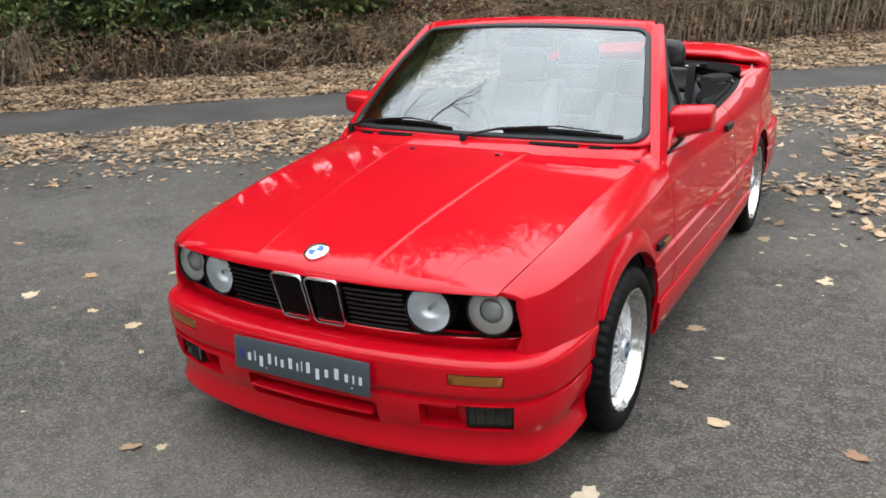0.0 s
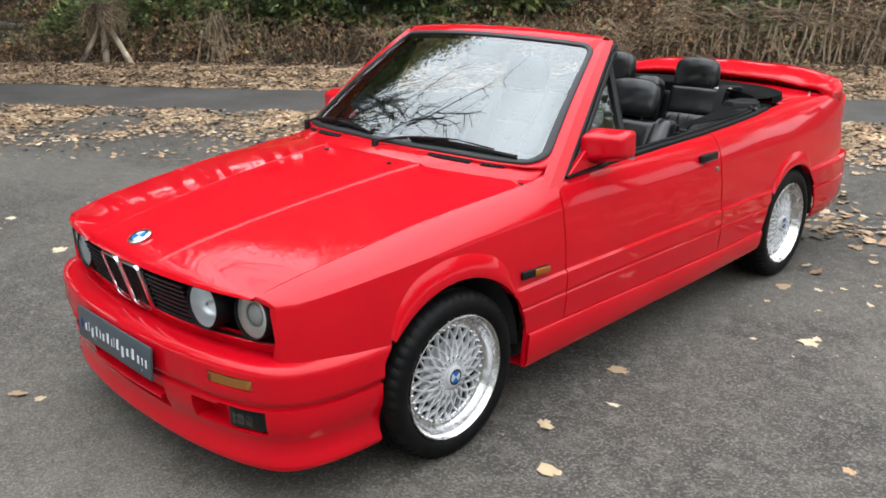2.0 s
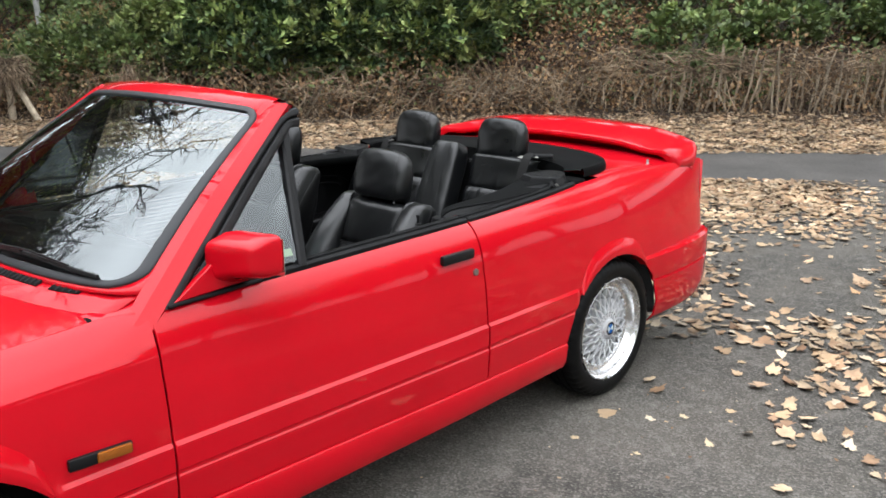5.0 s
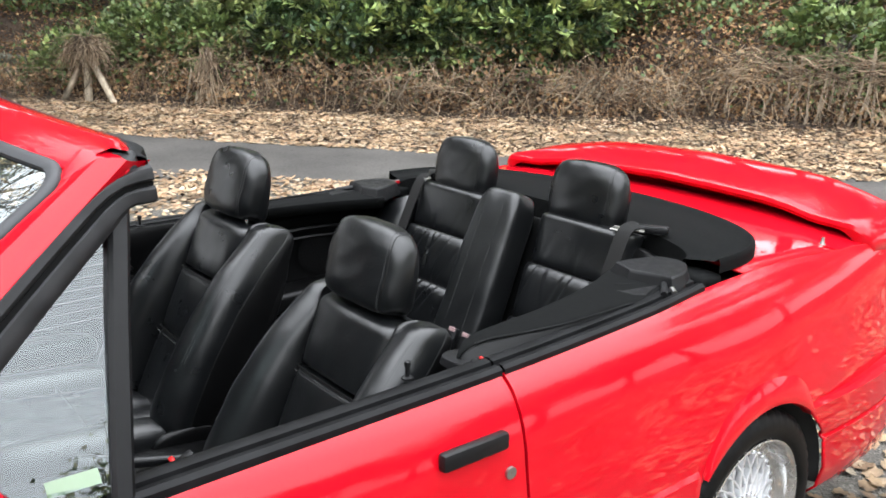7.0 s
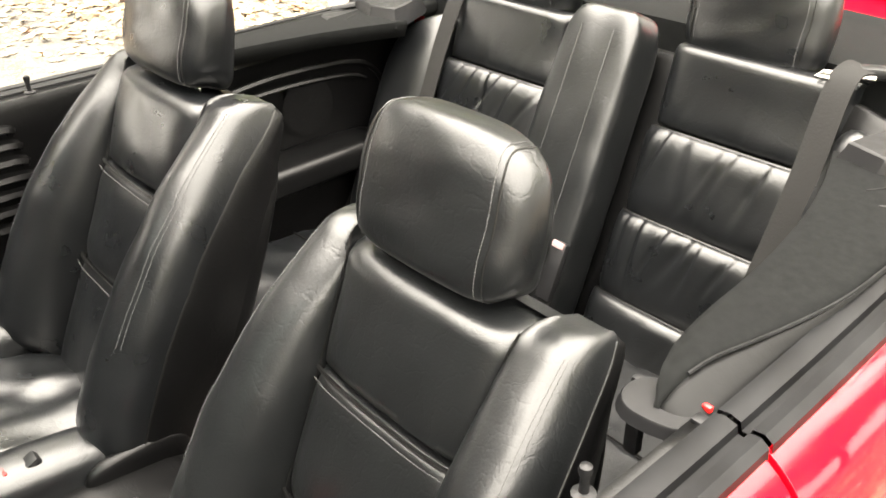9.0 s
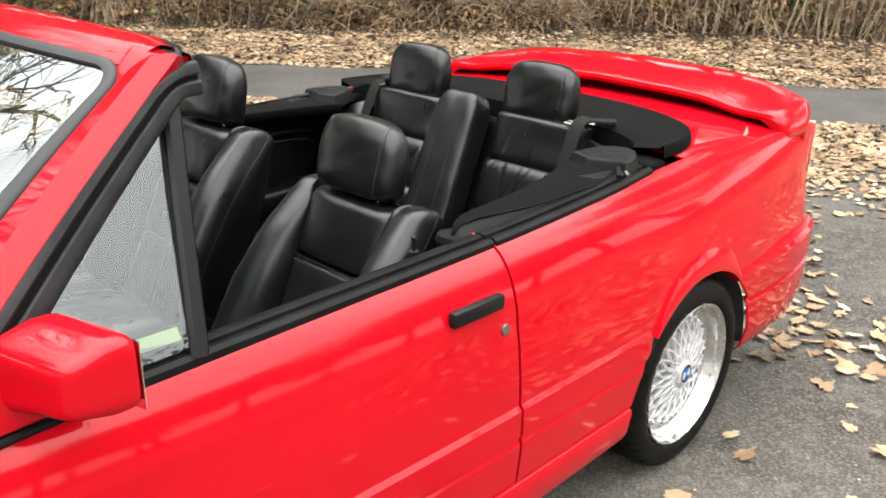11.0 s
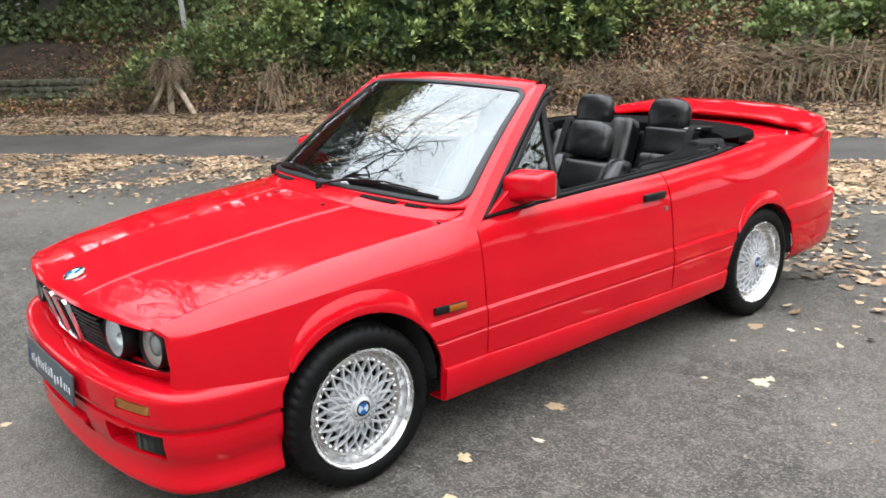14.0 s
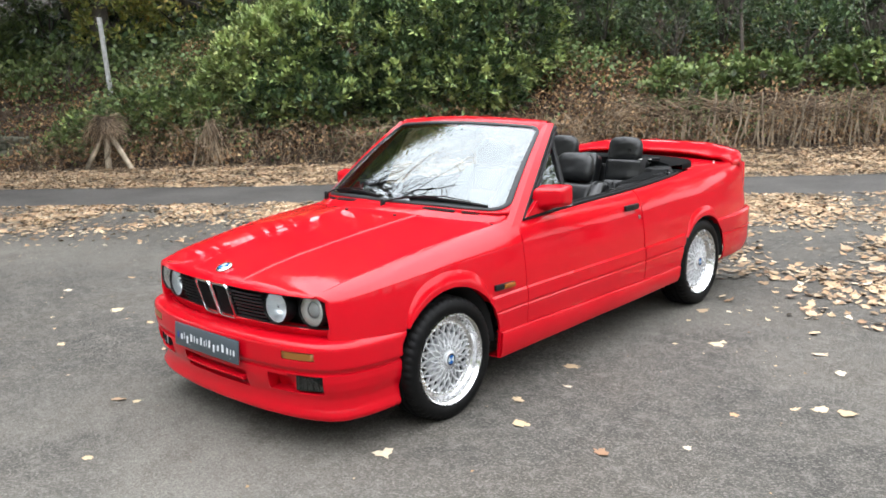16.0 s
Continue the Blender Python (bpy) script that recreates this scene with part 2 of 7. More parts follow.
link(SOIL, _s, bsdf(SOIL).inputs["Base Color"])
bump(SOIL, noisy(SOIL, 14, 6, 0.7), 0.9, 0.12)


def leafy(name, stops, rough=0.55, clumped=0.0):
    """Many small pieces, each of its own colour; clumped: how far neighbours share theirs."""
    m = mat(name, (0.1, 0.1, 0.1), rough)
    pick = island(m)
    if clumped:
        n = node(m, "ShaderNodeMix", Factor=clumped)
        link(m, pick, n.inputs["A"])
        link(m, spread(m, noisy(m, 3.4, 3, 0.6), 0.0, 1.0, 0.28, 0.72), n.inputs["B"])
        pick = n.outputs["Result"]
    # patchy tone; the strong dark clumps also stand in for shaded gaps in foliage
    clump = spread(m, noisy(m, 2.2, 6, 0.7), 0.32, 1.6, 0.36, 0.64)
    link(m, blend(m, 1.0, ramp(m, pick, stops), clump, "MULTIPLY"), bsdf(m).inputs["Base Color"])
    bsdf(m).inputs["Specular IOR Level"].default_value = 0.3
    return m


FALLEN = leafy("fallen_leaves", [(0.0, (0.230, 0.145, 0.083)), (0.25, (0.322, 0.219, 0.129)), (0.5, (0.193, 0.114, 0.064)), (0.72, (0.386, 0.276, 0.175)), (0.9, (0.138, 0.078, 0.046)), (1.0, (0.331, 0.206, 0.106))], 0.75)
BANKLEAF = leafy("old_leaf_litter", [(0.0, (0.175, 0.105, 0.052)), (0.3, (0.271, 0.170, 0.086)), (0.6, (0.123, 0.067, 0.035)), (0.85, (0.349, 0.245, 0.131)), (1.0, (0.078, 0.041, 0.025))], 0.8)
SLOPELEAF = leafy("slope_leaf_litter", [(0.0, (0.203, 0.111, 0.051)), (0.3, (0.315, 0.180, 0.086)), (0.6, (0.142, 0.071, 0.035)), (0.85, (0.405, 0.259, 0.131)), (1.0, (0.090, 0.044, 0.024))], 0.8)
PALE = leafy("pale_fallen_leaves", [(0.0, (0.400, 0.310, 0.205)), (0.4, (0.350, 0.250, 0.150)), (0.7, (0.290, 0.195, 0.110)), (1.0, (0.480, 0.405, 0.300))], 0.65)
ONELEAF = mat("single_fallen_leaf", (0.4, 0.3, 0.2), 0.65)
link(ONELEAF, blend(ONELEAF, spread(ONELEAF, noisy(ONELEAF, 3.0, 3), 0.0, 0.35), ramp(ONELEAF, ONELEAF.node_tree.nodes.new("ShaderNodeObjectInfo").outputs["Random"], [(0.0, (0.50, 0.41, 0.27)), (0.3, (0.40, 0.29, 0.16)), (0.5, (0.57, 0.50, 0.38)), (0.68, (0.34, 0.19, 0.085)), (0.85, (0.46, 0.36, 0.22)), (1.0, (0.20, 0.11, 0.06))]), (0.24, 0.15, 0.08)), bsdf(ONELEAF).inputs["Base Color"])
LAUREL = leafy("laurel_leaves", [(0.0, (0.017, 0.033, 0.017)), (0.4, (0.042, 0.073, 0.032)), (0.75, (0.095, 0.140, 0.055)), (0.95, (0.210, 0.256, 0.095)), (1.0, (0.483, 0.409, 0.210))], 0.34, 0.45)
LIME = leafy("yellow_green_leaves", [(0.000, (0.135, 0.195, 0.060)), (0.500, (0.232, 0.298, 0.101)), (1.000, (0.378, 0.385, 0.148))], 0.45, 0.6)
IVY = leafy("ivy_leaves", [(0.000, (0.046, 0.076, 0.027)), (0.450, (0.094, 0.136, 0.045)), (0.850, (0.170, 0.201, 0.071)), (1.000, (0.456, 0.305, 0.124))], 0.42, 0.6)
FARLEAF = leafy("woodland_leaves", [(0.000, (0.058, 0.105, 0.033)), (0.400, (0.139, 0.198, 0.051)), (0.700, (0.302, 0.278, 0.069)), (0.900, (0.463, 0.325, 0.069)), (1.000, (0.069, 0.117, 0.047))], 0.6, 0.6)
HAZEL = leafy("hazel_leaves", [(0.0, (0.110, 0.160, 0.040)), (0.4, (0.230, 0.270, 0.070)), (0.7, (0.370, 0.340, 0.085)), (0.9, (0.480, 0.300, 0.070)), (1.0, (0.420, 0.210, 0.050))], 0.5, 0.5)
BRAMBLE = leafy("bramble_leaves", [(0.0, (0.075, 0.115, 0.045)), (0.35, (0.150, 0.190, 0.070)), (0.6, (0.270, 0.230, 0.100)), (0.85, (0.400, 0.285, 0.135)), (1.0, (0.330, 0.190, 0.085))], 0.55, 0.5)
TWIG = leafy("dry_twigs", [(0.0, (0.055, 0.035, 0.022)), (0.35, (0.128, 0.090, 0.056)), (0.7, (0.232, 0.173, 0.115)), (0.9, (0.305, 0.238, 0.165)), (1.0, (0.079, 0.051, 0.032))], 0.85)
STAKE = leafy("weathered_wood", [(0.0, (0.245, 0.204, 0.147)), (0.5, (0.343, 0.286, 0.212)), (1.0, (0.196, 0.155, 0.111))], 0.85)
bump(STAKE, noisy(STAKE, 30, 4), 0.5, 0.01)
BARK = mat("dark_bark", (0.05, 0.042, 0.033), 0.9)
link(BARK, ramp(BARK, noisy(BARK, 5, 6), [(0.3, (0.03, 0.025, 0.02)), (0.7, (0.085, 0.072, 0.055))]), bsdf(BARK).inputs["Base Color"])
bump(BARK, noisy(BARK, 25, 5), 0.7, 0.03)
STONE = mat("mossy_stone", (0.16, 0.14, 0.11), 0.9)
_st = STONE.node_tree.nodes.new("ShaderNodeObjectInfo").outputs["Random"]
link(STONE, blend(STONE, spread(STONE, noisy(STONE, 9, 5), 0.0, 0.8), ramp(STONE, _st, [(0.0, (0.10, 0.088, 0.07)), (0.5, (0.17, 0.15, 0.12)), (1.0, (0.13, 0.125, 0.10))]), (0.07, 0.085, 0.045)), bsdf(STONE).inputs["Base Color"])
bump(STONE, noisy(STONE, 22, 5), 0.7, 0.03)
POLEMAT = mat("grey_painted_post", (0.42, 0.42, 0.41), 0.6)
link(POLEMAT, ramp(POLEMAT, noisy(POLEMAT, 12, 5), [(0.3, (0.30, 0.30, 0.29)), (0.7, (0.5, 0.5, 0.49))]), bsdf(POLEMAT).inputs["Base Color"])

# ==== tools ====
def curve(*pts):
    """A smooth curve y(x) through points, without overshoot."""
    xs = np.array([p[0] for p in pts], float)
    ys = np.array([p[1] for p in pts], float)
    h = np.diff(xs)
    d = np.diff(ys) / h
    m = np.zeros(len(xs))
    m[0], m[-1] = d[0], d[-1]
    for i in range(1, len(xs) - 1):
        if d[i - 1] * d[i] > 0:
            w1, w2 = 2 * h[i] + h[i - 1], h[i] + 2 * h[i - 1]
            m[i] = (w1 + w2) / (w1 / d[i - 1] + w2 / d[i])

    def f(x):
        x = min(max(x, xs[0]), xs[-1])
        i = int(min(np.searchsorted(xs, x, side="right") - 1, len(h) - 1))
        t = (x - xs[i]) / h[i]
        return float((2 * t**3 - 3 * t**2 + 1) * ys[i] + (t**3 - 2 * t**2 + t) * h[i] * m[i] + (-2 * t**3 + 3 * t**2) * ys[i + 1] + (t**3 - t**2) * h[i] * m[i + 1])

    return f


def step(a, b, x):
    t = min(max((x - a) / (b - a), 0.0), 1.0)
    return t * t * (3 - 2 * t)


def span(a, b, n):
    return [a + (b - a) * i / n for i in range(n + 1)]


def net(rows, closed=False):
    """Faces over a table of points; each row has as many points."""
    n = len(rows[0])
    verts = [tuple(p) for r in rows for p in r]
    faces = []
    for i in range(len(rows) - 1):
        for j in range(n if closed else n - 1):
            k = (j + 1) % n
            faces.append((i * n + j, i * n + k, (i + 1) * n + k, (i + 1) * n + j))
    return verts, faces


def flip(vf):
    return vf[0], [tuple(reversed(f)) for f in vf[1]]


def mirror(vf):
    return [(-x, y, z) for x, y, z in vf[0]], [tuple(reversed(f)) for f in vf[1]]


def join(*many):
    verts, faces = [], []
    for v, f in many:
        k = len(verts)
        verts += list(v)
        faces += [tuple(i + k for i in q) for q in f]
    return verts, faces


def moved(vf, m):
    return [tuple(m @ Vector(v)) for v in vf[0]], vf[1]


def mesh_of(name, vf, material, angle=40, clean=True):
    me = bpy.data.meshes.new(name)
    me.from_pydata(*[list(q) for q in vf][:1], [], vf[1])
    if clean:
        bm = bmesh.new()
        bm.from_mesh(me)
        bmesh.ops.remove_doubles(bm, verts=bm.verts, dist=1e-5)
        bmesh.ops.recalc_face_normals(bm, faces=bm.faces)
        bm.to_mesh(me)
        bm.free()
    me.materials.append(material)
    if angle:
        me.shade_smooth()
        me.set_sharp_from_angle(angle=radians(angle))
    me.update()
    return me


def part(name, vf, material, parent, label="", angle=40, thick=0.0, edge=0.0, clean=True, out=None):
    """ONE mesh object under a thing or part. out: a point inside the shell, so that panels face away from it."""
    me = vf if isinstance(vf, bpy.types.Mesh) else mesh_of(name, vf, material, angle, clean)
    if out is not None:
        s = sum((p.center - Vector(out)).dot(p.normal) * p.area for p in me.polygons)
        if s < 0:
            me.flip_normals()
    ob = new(name, me)
    ob.parent = parent
    if thick:
        m = ob.modifiers.new("thickness", "SOLIDIFY")
        m.thickness, m.offset = thick, -1
    if edge:
        m = ob.modifiers.new("edge", "BEVEL")
        m.width, m.segments, m.limit_method, m.angle_limit = edge, 2, "ANGLE", radians(50)
        m.harden_normals = True
    if label:
        ob["label"] = label
    return ob


def rbox(sx, sy, sz, b=0.005, seg=2):
    """A box with rounded edges round the origin, full sizes."""
    bm = bmesh.new()
    bmesh.ops.create_cube(bm, size=1)
    bmesh.ops.scale(bm, vec=(sx, sy, sz), verts=bm.verts)
    if b:
        bmesh.ops.bevel(bm, geom=list(bm.edges), offset=b, segments=seg, profile=0.5, affect="EDGES")
    vf = [tuple(v.co) for v in bm.verts], [tuple(v.index for v in f.verts) for f in bm.faces]
    bm.verts.index_update()
    vf = [tuple(v.co) for v in bm.verts], [tuple(v.index for v in f.verts) for f in bm.faces]
    bm.free()
    return vf


def puff(sx, sy, sz, p=4.0, n=10, f=None):
    """A cushion round the origin: a rounded box of half sizes sx, sy, sz, bent by f(x, y, z) of -1..1."""
    verts, faces = [], []
    for axis in range(3):
        for side in (-1, 1):
            rows = []
            for i in range(n + 1):
                row = []
                for j in range(n + 1):
                    q = [0, 0, 0]
                    q[axis] = side
                    q[(axis + 1) % 3] = math.sin((2 * i / n - 1) * math.pi / 2 * 0.999) if p > 9 else 2 * i / n - 1
                    q[(axis + 2) % 3] = math.sin((2 * j / n - 1) * math.pi / 2 * 0.999) if p > 9 else 2 * j / n - 1
                    k = sum(abs(c) ** p for c in q) ** (1 / p)
                    q = [c / k for c in q]
                    row.append(f(*q) if f else (q[0] * sx, q[1] * sy, q[2] * sz))
                rows.append(row)
            g = net(rows)
            verts_, faces_ = g if side > 0 else flip(g)
            verts, faces = join((verts, faces), (verts_, faces_))
    return verts, faces


def tube(pts, r, n=6, caps=True):
    """A tube along points; r is one radius or one for each point."""
    pts = [Vector(p) for p in pts]
    rs = r if isinstance(r, (list, tuple)) else [r] * len(pts)
    rows = []
    up = None
    for i, p in enumerate(pts):
        d = (pts[min(i + 1, len(pts) - 1)] - pts[max(i - 1, 0)]).normalized()
        if up is None:
            up = Vector((0, 0, 1)) if abs(d.z) < 0.9 else Vector((1, 0, 0))
        a = d.cross(up).normalized()
        b = a.cross(d).normalized()
        up = b
        rows.append([p + (a * math.cos(k * 2 * math.pi / n) + b * math.sin(k * 2 * math.pi / n)) * rs[i] for k in range(n)])
    v, f = net(rows, True)
    if caps:
        f = f + [tuple(reversed(range(n))), tuple(len(v) - n + k for k in range(n))]
    return v, f


def sweep(pts, section, up=(0, 0, 1), closed=True):
    """A section of (across, up) pairs drawn along points."""
    pts = [Vector(p) for p in pts]
    rows = []
    for i, p in enumerate(pts):
        d = (pts[min(i + 1, len(pts) - 1)] - pts[max(i - 1, 0)]).normalized()
        a = d.cross(Vector(up)).normalized()
        b = a.cross(d).normalized()
        rows.append([p + a * s + b * t for s, t in section])
    v, f = net(rows, closed)
    if closed:
        n = len(section)
        f = f + [tuple(reversed(range(n))), tuple(len(v) - n + k for k in range(n))]
    return v, f


def lathe(profile, n=48, axis="x"):
    """Turns (along, radius) pairs round an axis through the origin."""
    rows = []
    for a, r in profile:
        row = []
        for k in range(n):
            c, s = math.cos(2 * math.pi * k / n) * r, math.sin(2 * math.pi * k / n) * r
            row.append((a, c, s) if axis == "x" else (c, a, s) if axis == "y" else (c, s, a))
        rows.append(row)
    return net(rows, True)


def disc(r, n=32, axis="x", at=0.0):
    ring = lathe([(at, r)], n, axis)[0]
    return ring, [tuple(range(n))]


def smooth_line(pts, n=8):
    """A smooth line through points."""
    pts = [Vector(p) for p in pts]
    res = []
    for i in range(len(pts) - 1):
        p0, p1, p2, p3 = pts[max(i - 1, 0)], pts[i], pts[i + 1], pts[min(i + 2, len(pts) - 1)]
        for k in range(n):
            t = k / n
            res.append(0.5 * ((2 * p1) + (p2 - p0) * t + (2 * p0 - 5 * p1 + 4 * p2 - p3) * t * t + (3 * p1 - p0 - 3 * p2 + p3) * t**3))
    res.append(pts[-1])
    return res

# ==== ground ====
# The path runs along ALONG; ACROSS points from the car park over the path to the bank.
ALONG, ACROSS = Vector((0.795, 0.607, 0)), Vector((-0.607, 0.795, 0))


def spot(s, q, z=0.0):
    p = ALONG * s + ACROSS * q
    return (p.x, p.y, z)


def fence_q(s):
    return 11.35 + 0.055 * (s + 7) + 0.12 * math.sin(s * 0.7)


def verge_z(s, q):
    return 0.03 * step(8.9, 10.5, q) + 0.14 * step(11.0, 12.4, q)


def bank_z(s, q):
    f = fence_q(s)
    d = q - f
    left = step(-6.6, -9.6, s)
    rise = 0.95 * step(-0.2, 1.6, d) + 0.36 * max(0, d - 0.9) * (1 - 0.55 * left)
    rise = rise * (1 - left) + left * (0.03 * step(0, 1, d) + 0.52 * step(2.02, 2.2, d) + 0.34 * max(0, d - 2.2))
    bumps = 0.22 * noise.noise(Vector((s * 0.35, q * 0.35, 3))) + 0.1 * noise.noise(Vector((s * 1.1, q * 1.1, 7)))
    return verge_z(s, q) * (1 - step(0, 1.5, d)) * (1 - 0.8 * left) + rise + bumps * step(-0.1, 1.2, d) * (1 - 0.75 * left * step(3.2, 2.6, d))


def ring_ground():
    n, rad = 72, [0.0, 4, 8, 14, 24, 45, 90, 200, 500, 1500]
    rows = []
    for r in rad:
        rows.append([(math.cos(2 * math.pi * k / n) * r - 1, math.sin(2 * math.pi * k / n) * r + 1, 0.0) for k in range(n)])
    return net(rows, True)


ground = tagged(new("ground", mesh_of("ground", ring_ground(), TARMAC, 0)), "weathered grey asphalt car park with worn patches", "asphalt", kind="structure")
rows = [[spot(s, q + 0.10 * math.sin(s * 0.5) + 0.05 * math.sin(s * 1.9 + q), 0.006) for s in span(-45, 45, 90)] for q in (6.42, 7.1, 7.8, 8.62)]
road = tagged(new("road", mesh_of("road", net(rows), ROAD, 0)), "smooth grey asphalt path edged with fallen leaves", "path", kind="structure")
rows = [[spot(s, q, bank_z(s, q) + 0.012) for s in span(-42, 42, 280)] for q in [8.8, 9.3, 9.8, 10.3, 10.8, 11.0, 11.2, 11.4, 11.6, 11.8, 12.0, 12.3, 12.6, 12.8, 13.0, 13.2, 13.4, 13.7, 14, 14.5, 15, 15.4, 16, 17, 18, 20, 22, 25, 29, 34, 40, 48]]
bank = tagged(new("bank", mesh_of("bank", net(rows), SOIL, 60)), "steep woodland bank of brown leafy soil", "bank", kind="structure")

# ==== car ====
car = tagged(new("car"), "bright red two-door convertible with its roof folded, parked on asphalt", "car")
INSIDE = (0, 1.2, 0.55)

# plan and profile of the body: y runs from the nose to the tail, 0 at the front axle
half_width = curve((-0.61, 0.682), (-0.595, 0.702), (-0.57, 0.721), (-0.5, 0.749), (-0.38, 0.775), (-0.2, 0.797), (0.0, 0.810), (0.6, 0.820), (1.2, 0.832), (1.75, 0.842), (2.57, 0.842), (2.95, 0.831), (3.2, 0.812), (3.34, 0.793), (3.41, 0.775), (3.44, 0.758))
inset = curve((0.15, 0.03), (0.30, 0.012), (0.45, 0.0), (0.56, 0.002), (0.66, 0.010), (0.74, 0.022), (0.84, 0.03))
shoulder_z = curve((-0.63, 0.680), (-0.3, 0.716), (0.1, 0.744), (0.6, 0.758), (1.75, 0.752), (2.57, 0.757), (3.0, 0.765), (3.44, 0.765))
top_z = curve((-0.63, 0.700), (-0.5, 0.738), (-0.3, 0.772), (0.0, 0.815), (0.3, 0.842), (0.60, 0.862), (1.2, 0.875), (1.77, 0.885), (2.2, 0.902), (2.45, 0.915), (2.75, 0.928), (3.05, 0.923), (3.3, 0.917), (3.44, 0.905))
top_x = curve((-0.63, 0.615), (-0.5, 0.64), (-0.3, 0.66), (0.0, 0.676), (0.4, 0.70), (0.50, 0.7045), (0.56, 0.735), (0.62, 0.752), (1.2, 0.748), (1.77, 0.742), (2.2, 0.732), (2.5, 0.712), (2.8, 0.722), (3.05, 0.740), (3.25, 0.748), (3.40, 0.742), (3.44, 0.728))
mould_z = curve((0.3, 0.522), (0.58, 0.526), (1.76, 0.533), (2.3, 0.535))
FRONT_ARCH, REAR_ARCH = (0.015, 0.288, 0.352), (2.572, 0.285, 0.338)


def side_x(y, z):
    x = half_width(y) - inset(z)
    if 0.3 < y < 2.3:
        m = mould_z(y)
        x += 0.009 * (1 - step(m - 0.004, m + 0.004, z))
        g = m - 0.080
        x -= 0.005 * step(0.009, 0.002, abs(z - g))
    return x


def arch_z(y, arch):
    c, zc, r = arch
    return zc + math.sqrt(max(r * r - (y - c) ** 2, 0)) if abs(y - c) < r else 0


def side_panel(y0, y1, bottom, arch=None, extra=()):
    ys = set(span(y0, y1, max(2, round((y1 - y0) / 0.05))))
    if arch:
        c, zc, r = arch
        ys = {y for y in ys if abs(y - c) > r + 0.015}
        ys |= {y for y in (c + r * math.cos(math.pi * k / 36) for k in range(37)) if y0 <= y <= y1}
        ys |= {y for y in (c + r + 0.004, c - r - 0.004) if y0 <= y <= y1}
    ys = sorted(ys | set(extra) | {y0, y1})
    rows = []
    for y in ys:
        lo = max(bottom(y), arch_z(y, arch) if arch else 0)
        sh, top = shoulder_z(y), top_z(y)
        zs = [lo]
        if 0.3 < y < 2.3:
            m = mould_z(y)
            marks = [m - 0.105, m - 0.089, m - 0.084, m - 0.076, m - 0.071, m - 0.03, m - 0.005, m + 0.005, m + 0.04, m + 0.10]
        else:
            marks = [0.40, 0.41, 0.42, 0.43, 0.45, 0.47, 0.50, 0.53, 0.57, 0.61]
        marks += [sh - 0.085, sh - 0.04, sh - 0.012, sh]
        zs += [max(lo, min(q, sh)) for q in marks]
        row = [(side_x(y, z), y, z) for z in zs]
        xs = row[-1][0]
        xt = top_x(y)
        full = 0.55 * step(0.7, 2.2, y)
        c1 = (xs - (0.34 - 0.22 * full) * (xs - xt), sh + (0.70 + 0.22 * full) * (top - sh))
        for t in (0.04, 0.12, 0.25, 0.4, 0.55, 0.7, 0.82, 0.92, 1.0):
            a, b, c_ = (1 - t) ** 2, 2 * t * (1 - t), t * t
            row.append((a * xs + b * c1[0] + c_ * xt, y - 0.022 * t * step(-0.54, -0.606, y), a * sh + b * c1[1] + c_ * top))
        rows.append(row)
    return net(rows)


SILL_TOP = 0.335
DOOR_F, DOOR_R = 0.587, 1.765


def fender_bottom(y):
    return 0.492 if y < FRONT_ARCH[0] else 0.20


def quarter_bottom(y):
    return SILL_TOP if y < REAR_ARCH[0] else 0.553


def both(name, vf, material, parent, **k):
    a = part(name, vf, material, parent, **k)
    b = part(name, mirror(vf), material, parent, **k)
    return a, b


fenders = both("front_wing", side_panel(-0.606, DOOR_F - 0.003, fender_bottom, FRONT_ARCH), PAINT, car, thick=0.012, edge=0.003, out=INSIDE, angle=30)
doors = both("door", side_panel(DOOR_F + 0.003, DOOR_R - 0.003, lambda y: SILL_TOP), PAINT, car, thick=0.012, edge=0.003, out=INSIDE, angle=30)
quarters = both("rear_wing", side_panel(DOOR_R + 0.003, 3.44, quarter_bottom, REAR_ARCH), PAINT, car, thick=0.012, edge=0.003, out=INSIDE, angle=30)


# sills
def sill():
    rows = []
    for y in span(0.375, 2.23, 24):
        w = half_width(y)
        lo = 0.195 + 0.035 * (y - 0.375) / 1.85
        rows.append([(w - 0.03, y, SILL_TOP + 0.004), (w + 0.006, y, SILL_TOP - 0.002), (w + 0.010, y, SILL_TOP - 0.012), (w + 0.002, y, lo + 0.03), (w - 0.012, y, lo), (w - 0.10, y, lo - 0.005)])
    return net(rows)


both("sill", sill(), PAINT, car, thick=0.01, edge=0.002, out=INSIDE, angle=30)


# raised lips round the wheel arches
def arch_lip(arch, a0, a1, wide, lift):
    c, zc, r = arch
    rows = []
    for k in range(61):
        a = radians(a0 + (a1 - a0) * k / 60)
        row = []
        u = k / 60
        w = wide * (0.12 + 0.88 * math.sqrt(step(0, 0.30, u) * step(1, 0.72, u)))
        for rr, h in ((r - 0.004, -0.025), (r - 0.004, 0.86), (r + 0.004, 1.0), (r + w * 0.28, 0.97), (r + w * 0.50, 0.80), (r + w * 0.72, 0.48), (r + w * 0.88, 0.16), (r + w, -0.08)):
            y, z = c - rr * math.cos(a), zc + rr * math.sin(a)
            z = max(z, 0.15)
            row.append((side_x(y, z) + (h * lift if h >= -0.1 and h != -0.025 else -0.025), y, z))
        rows.append(row)
    return net(rows)


both("wheel_arch_lip", arch_lip(FRONT_ARCH, 38, 140, 0.076, 0.016), PAINT, car, out=INSIDE, angle=35)
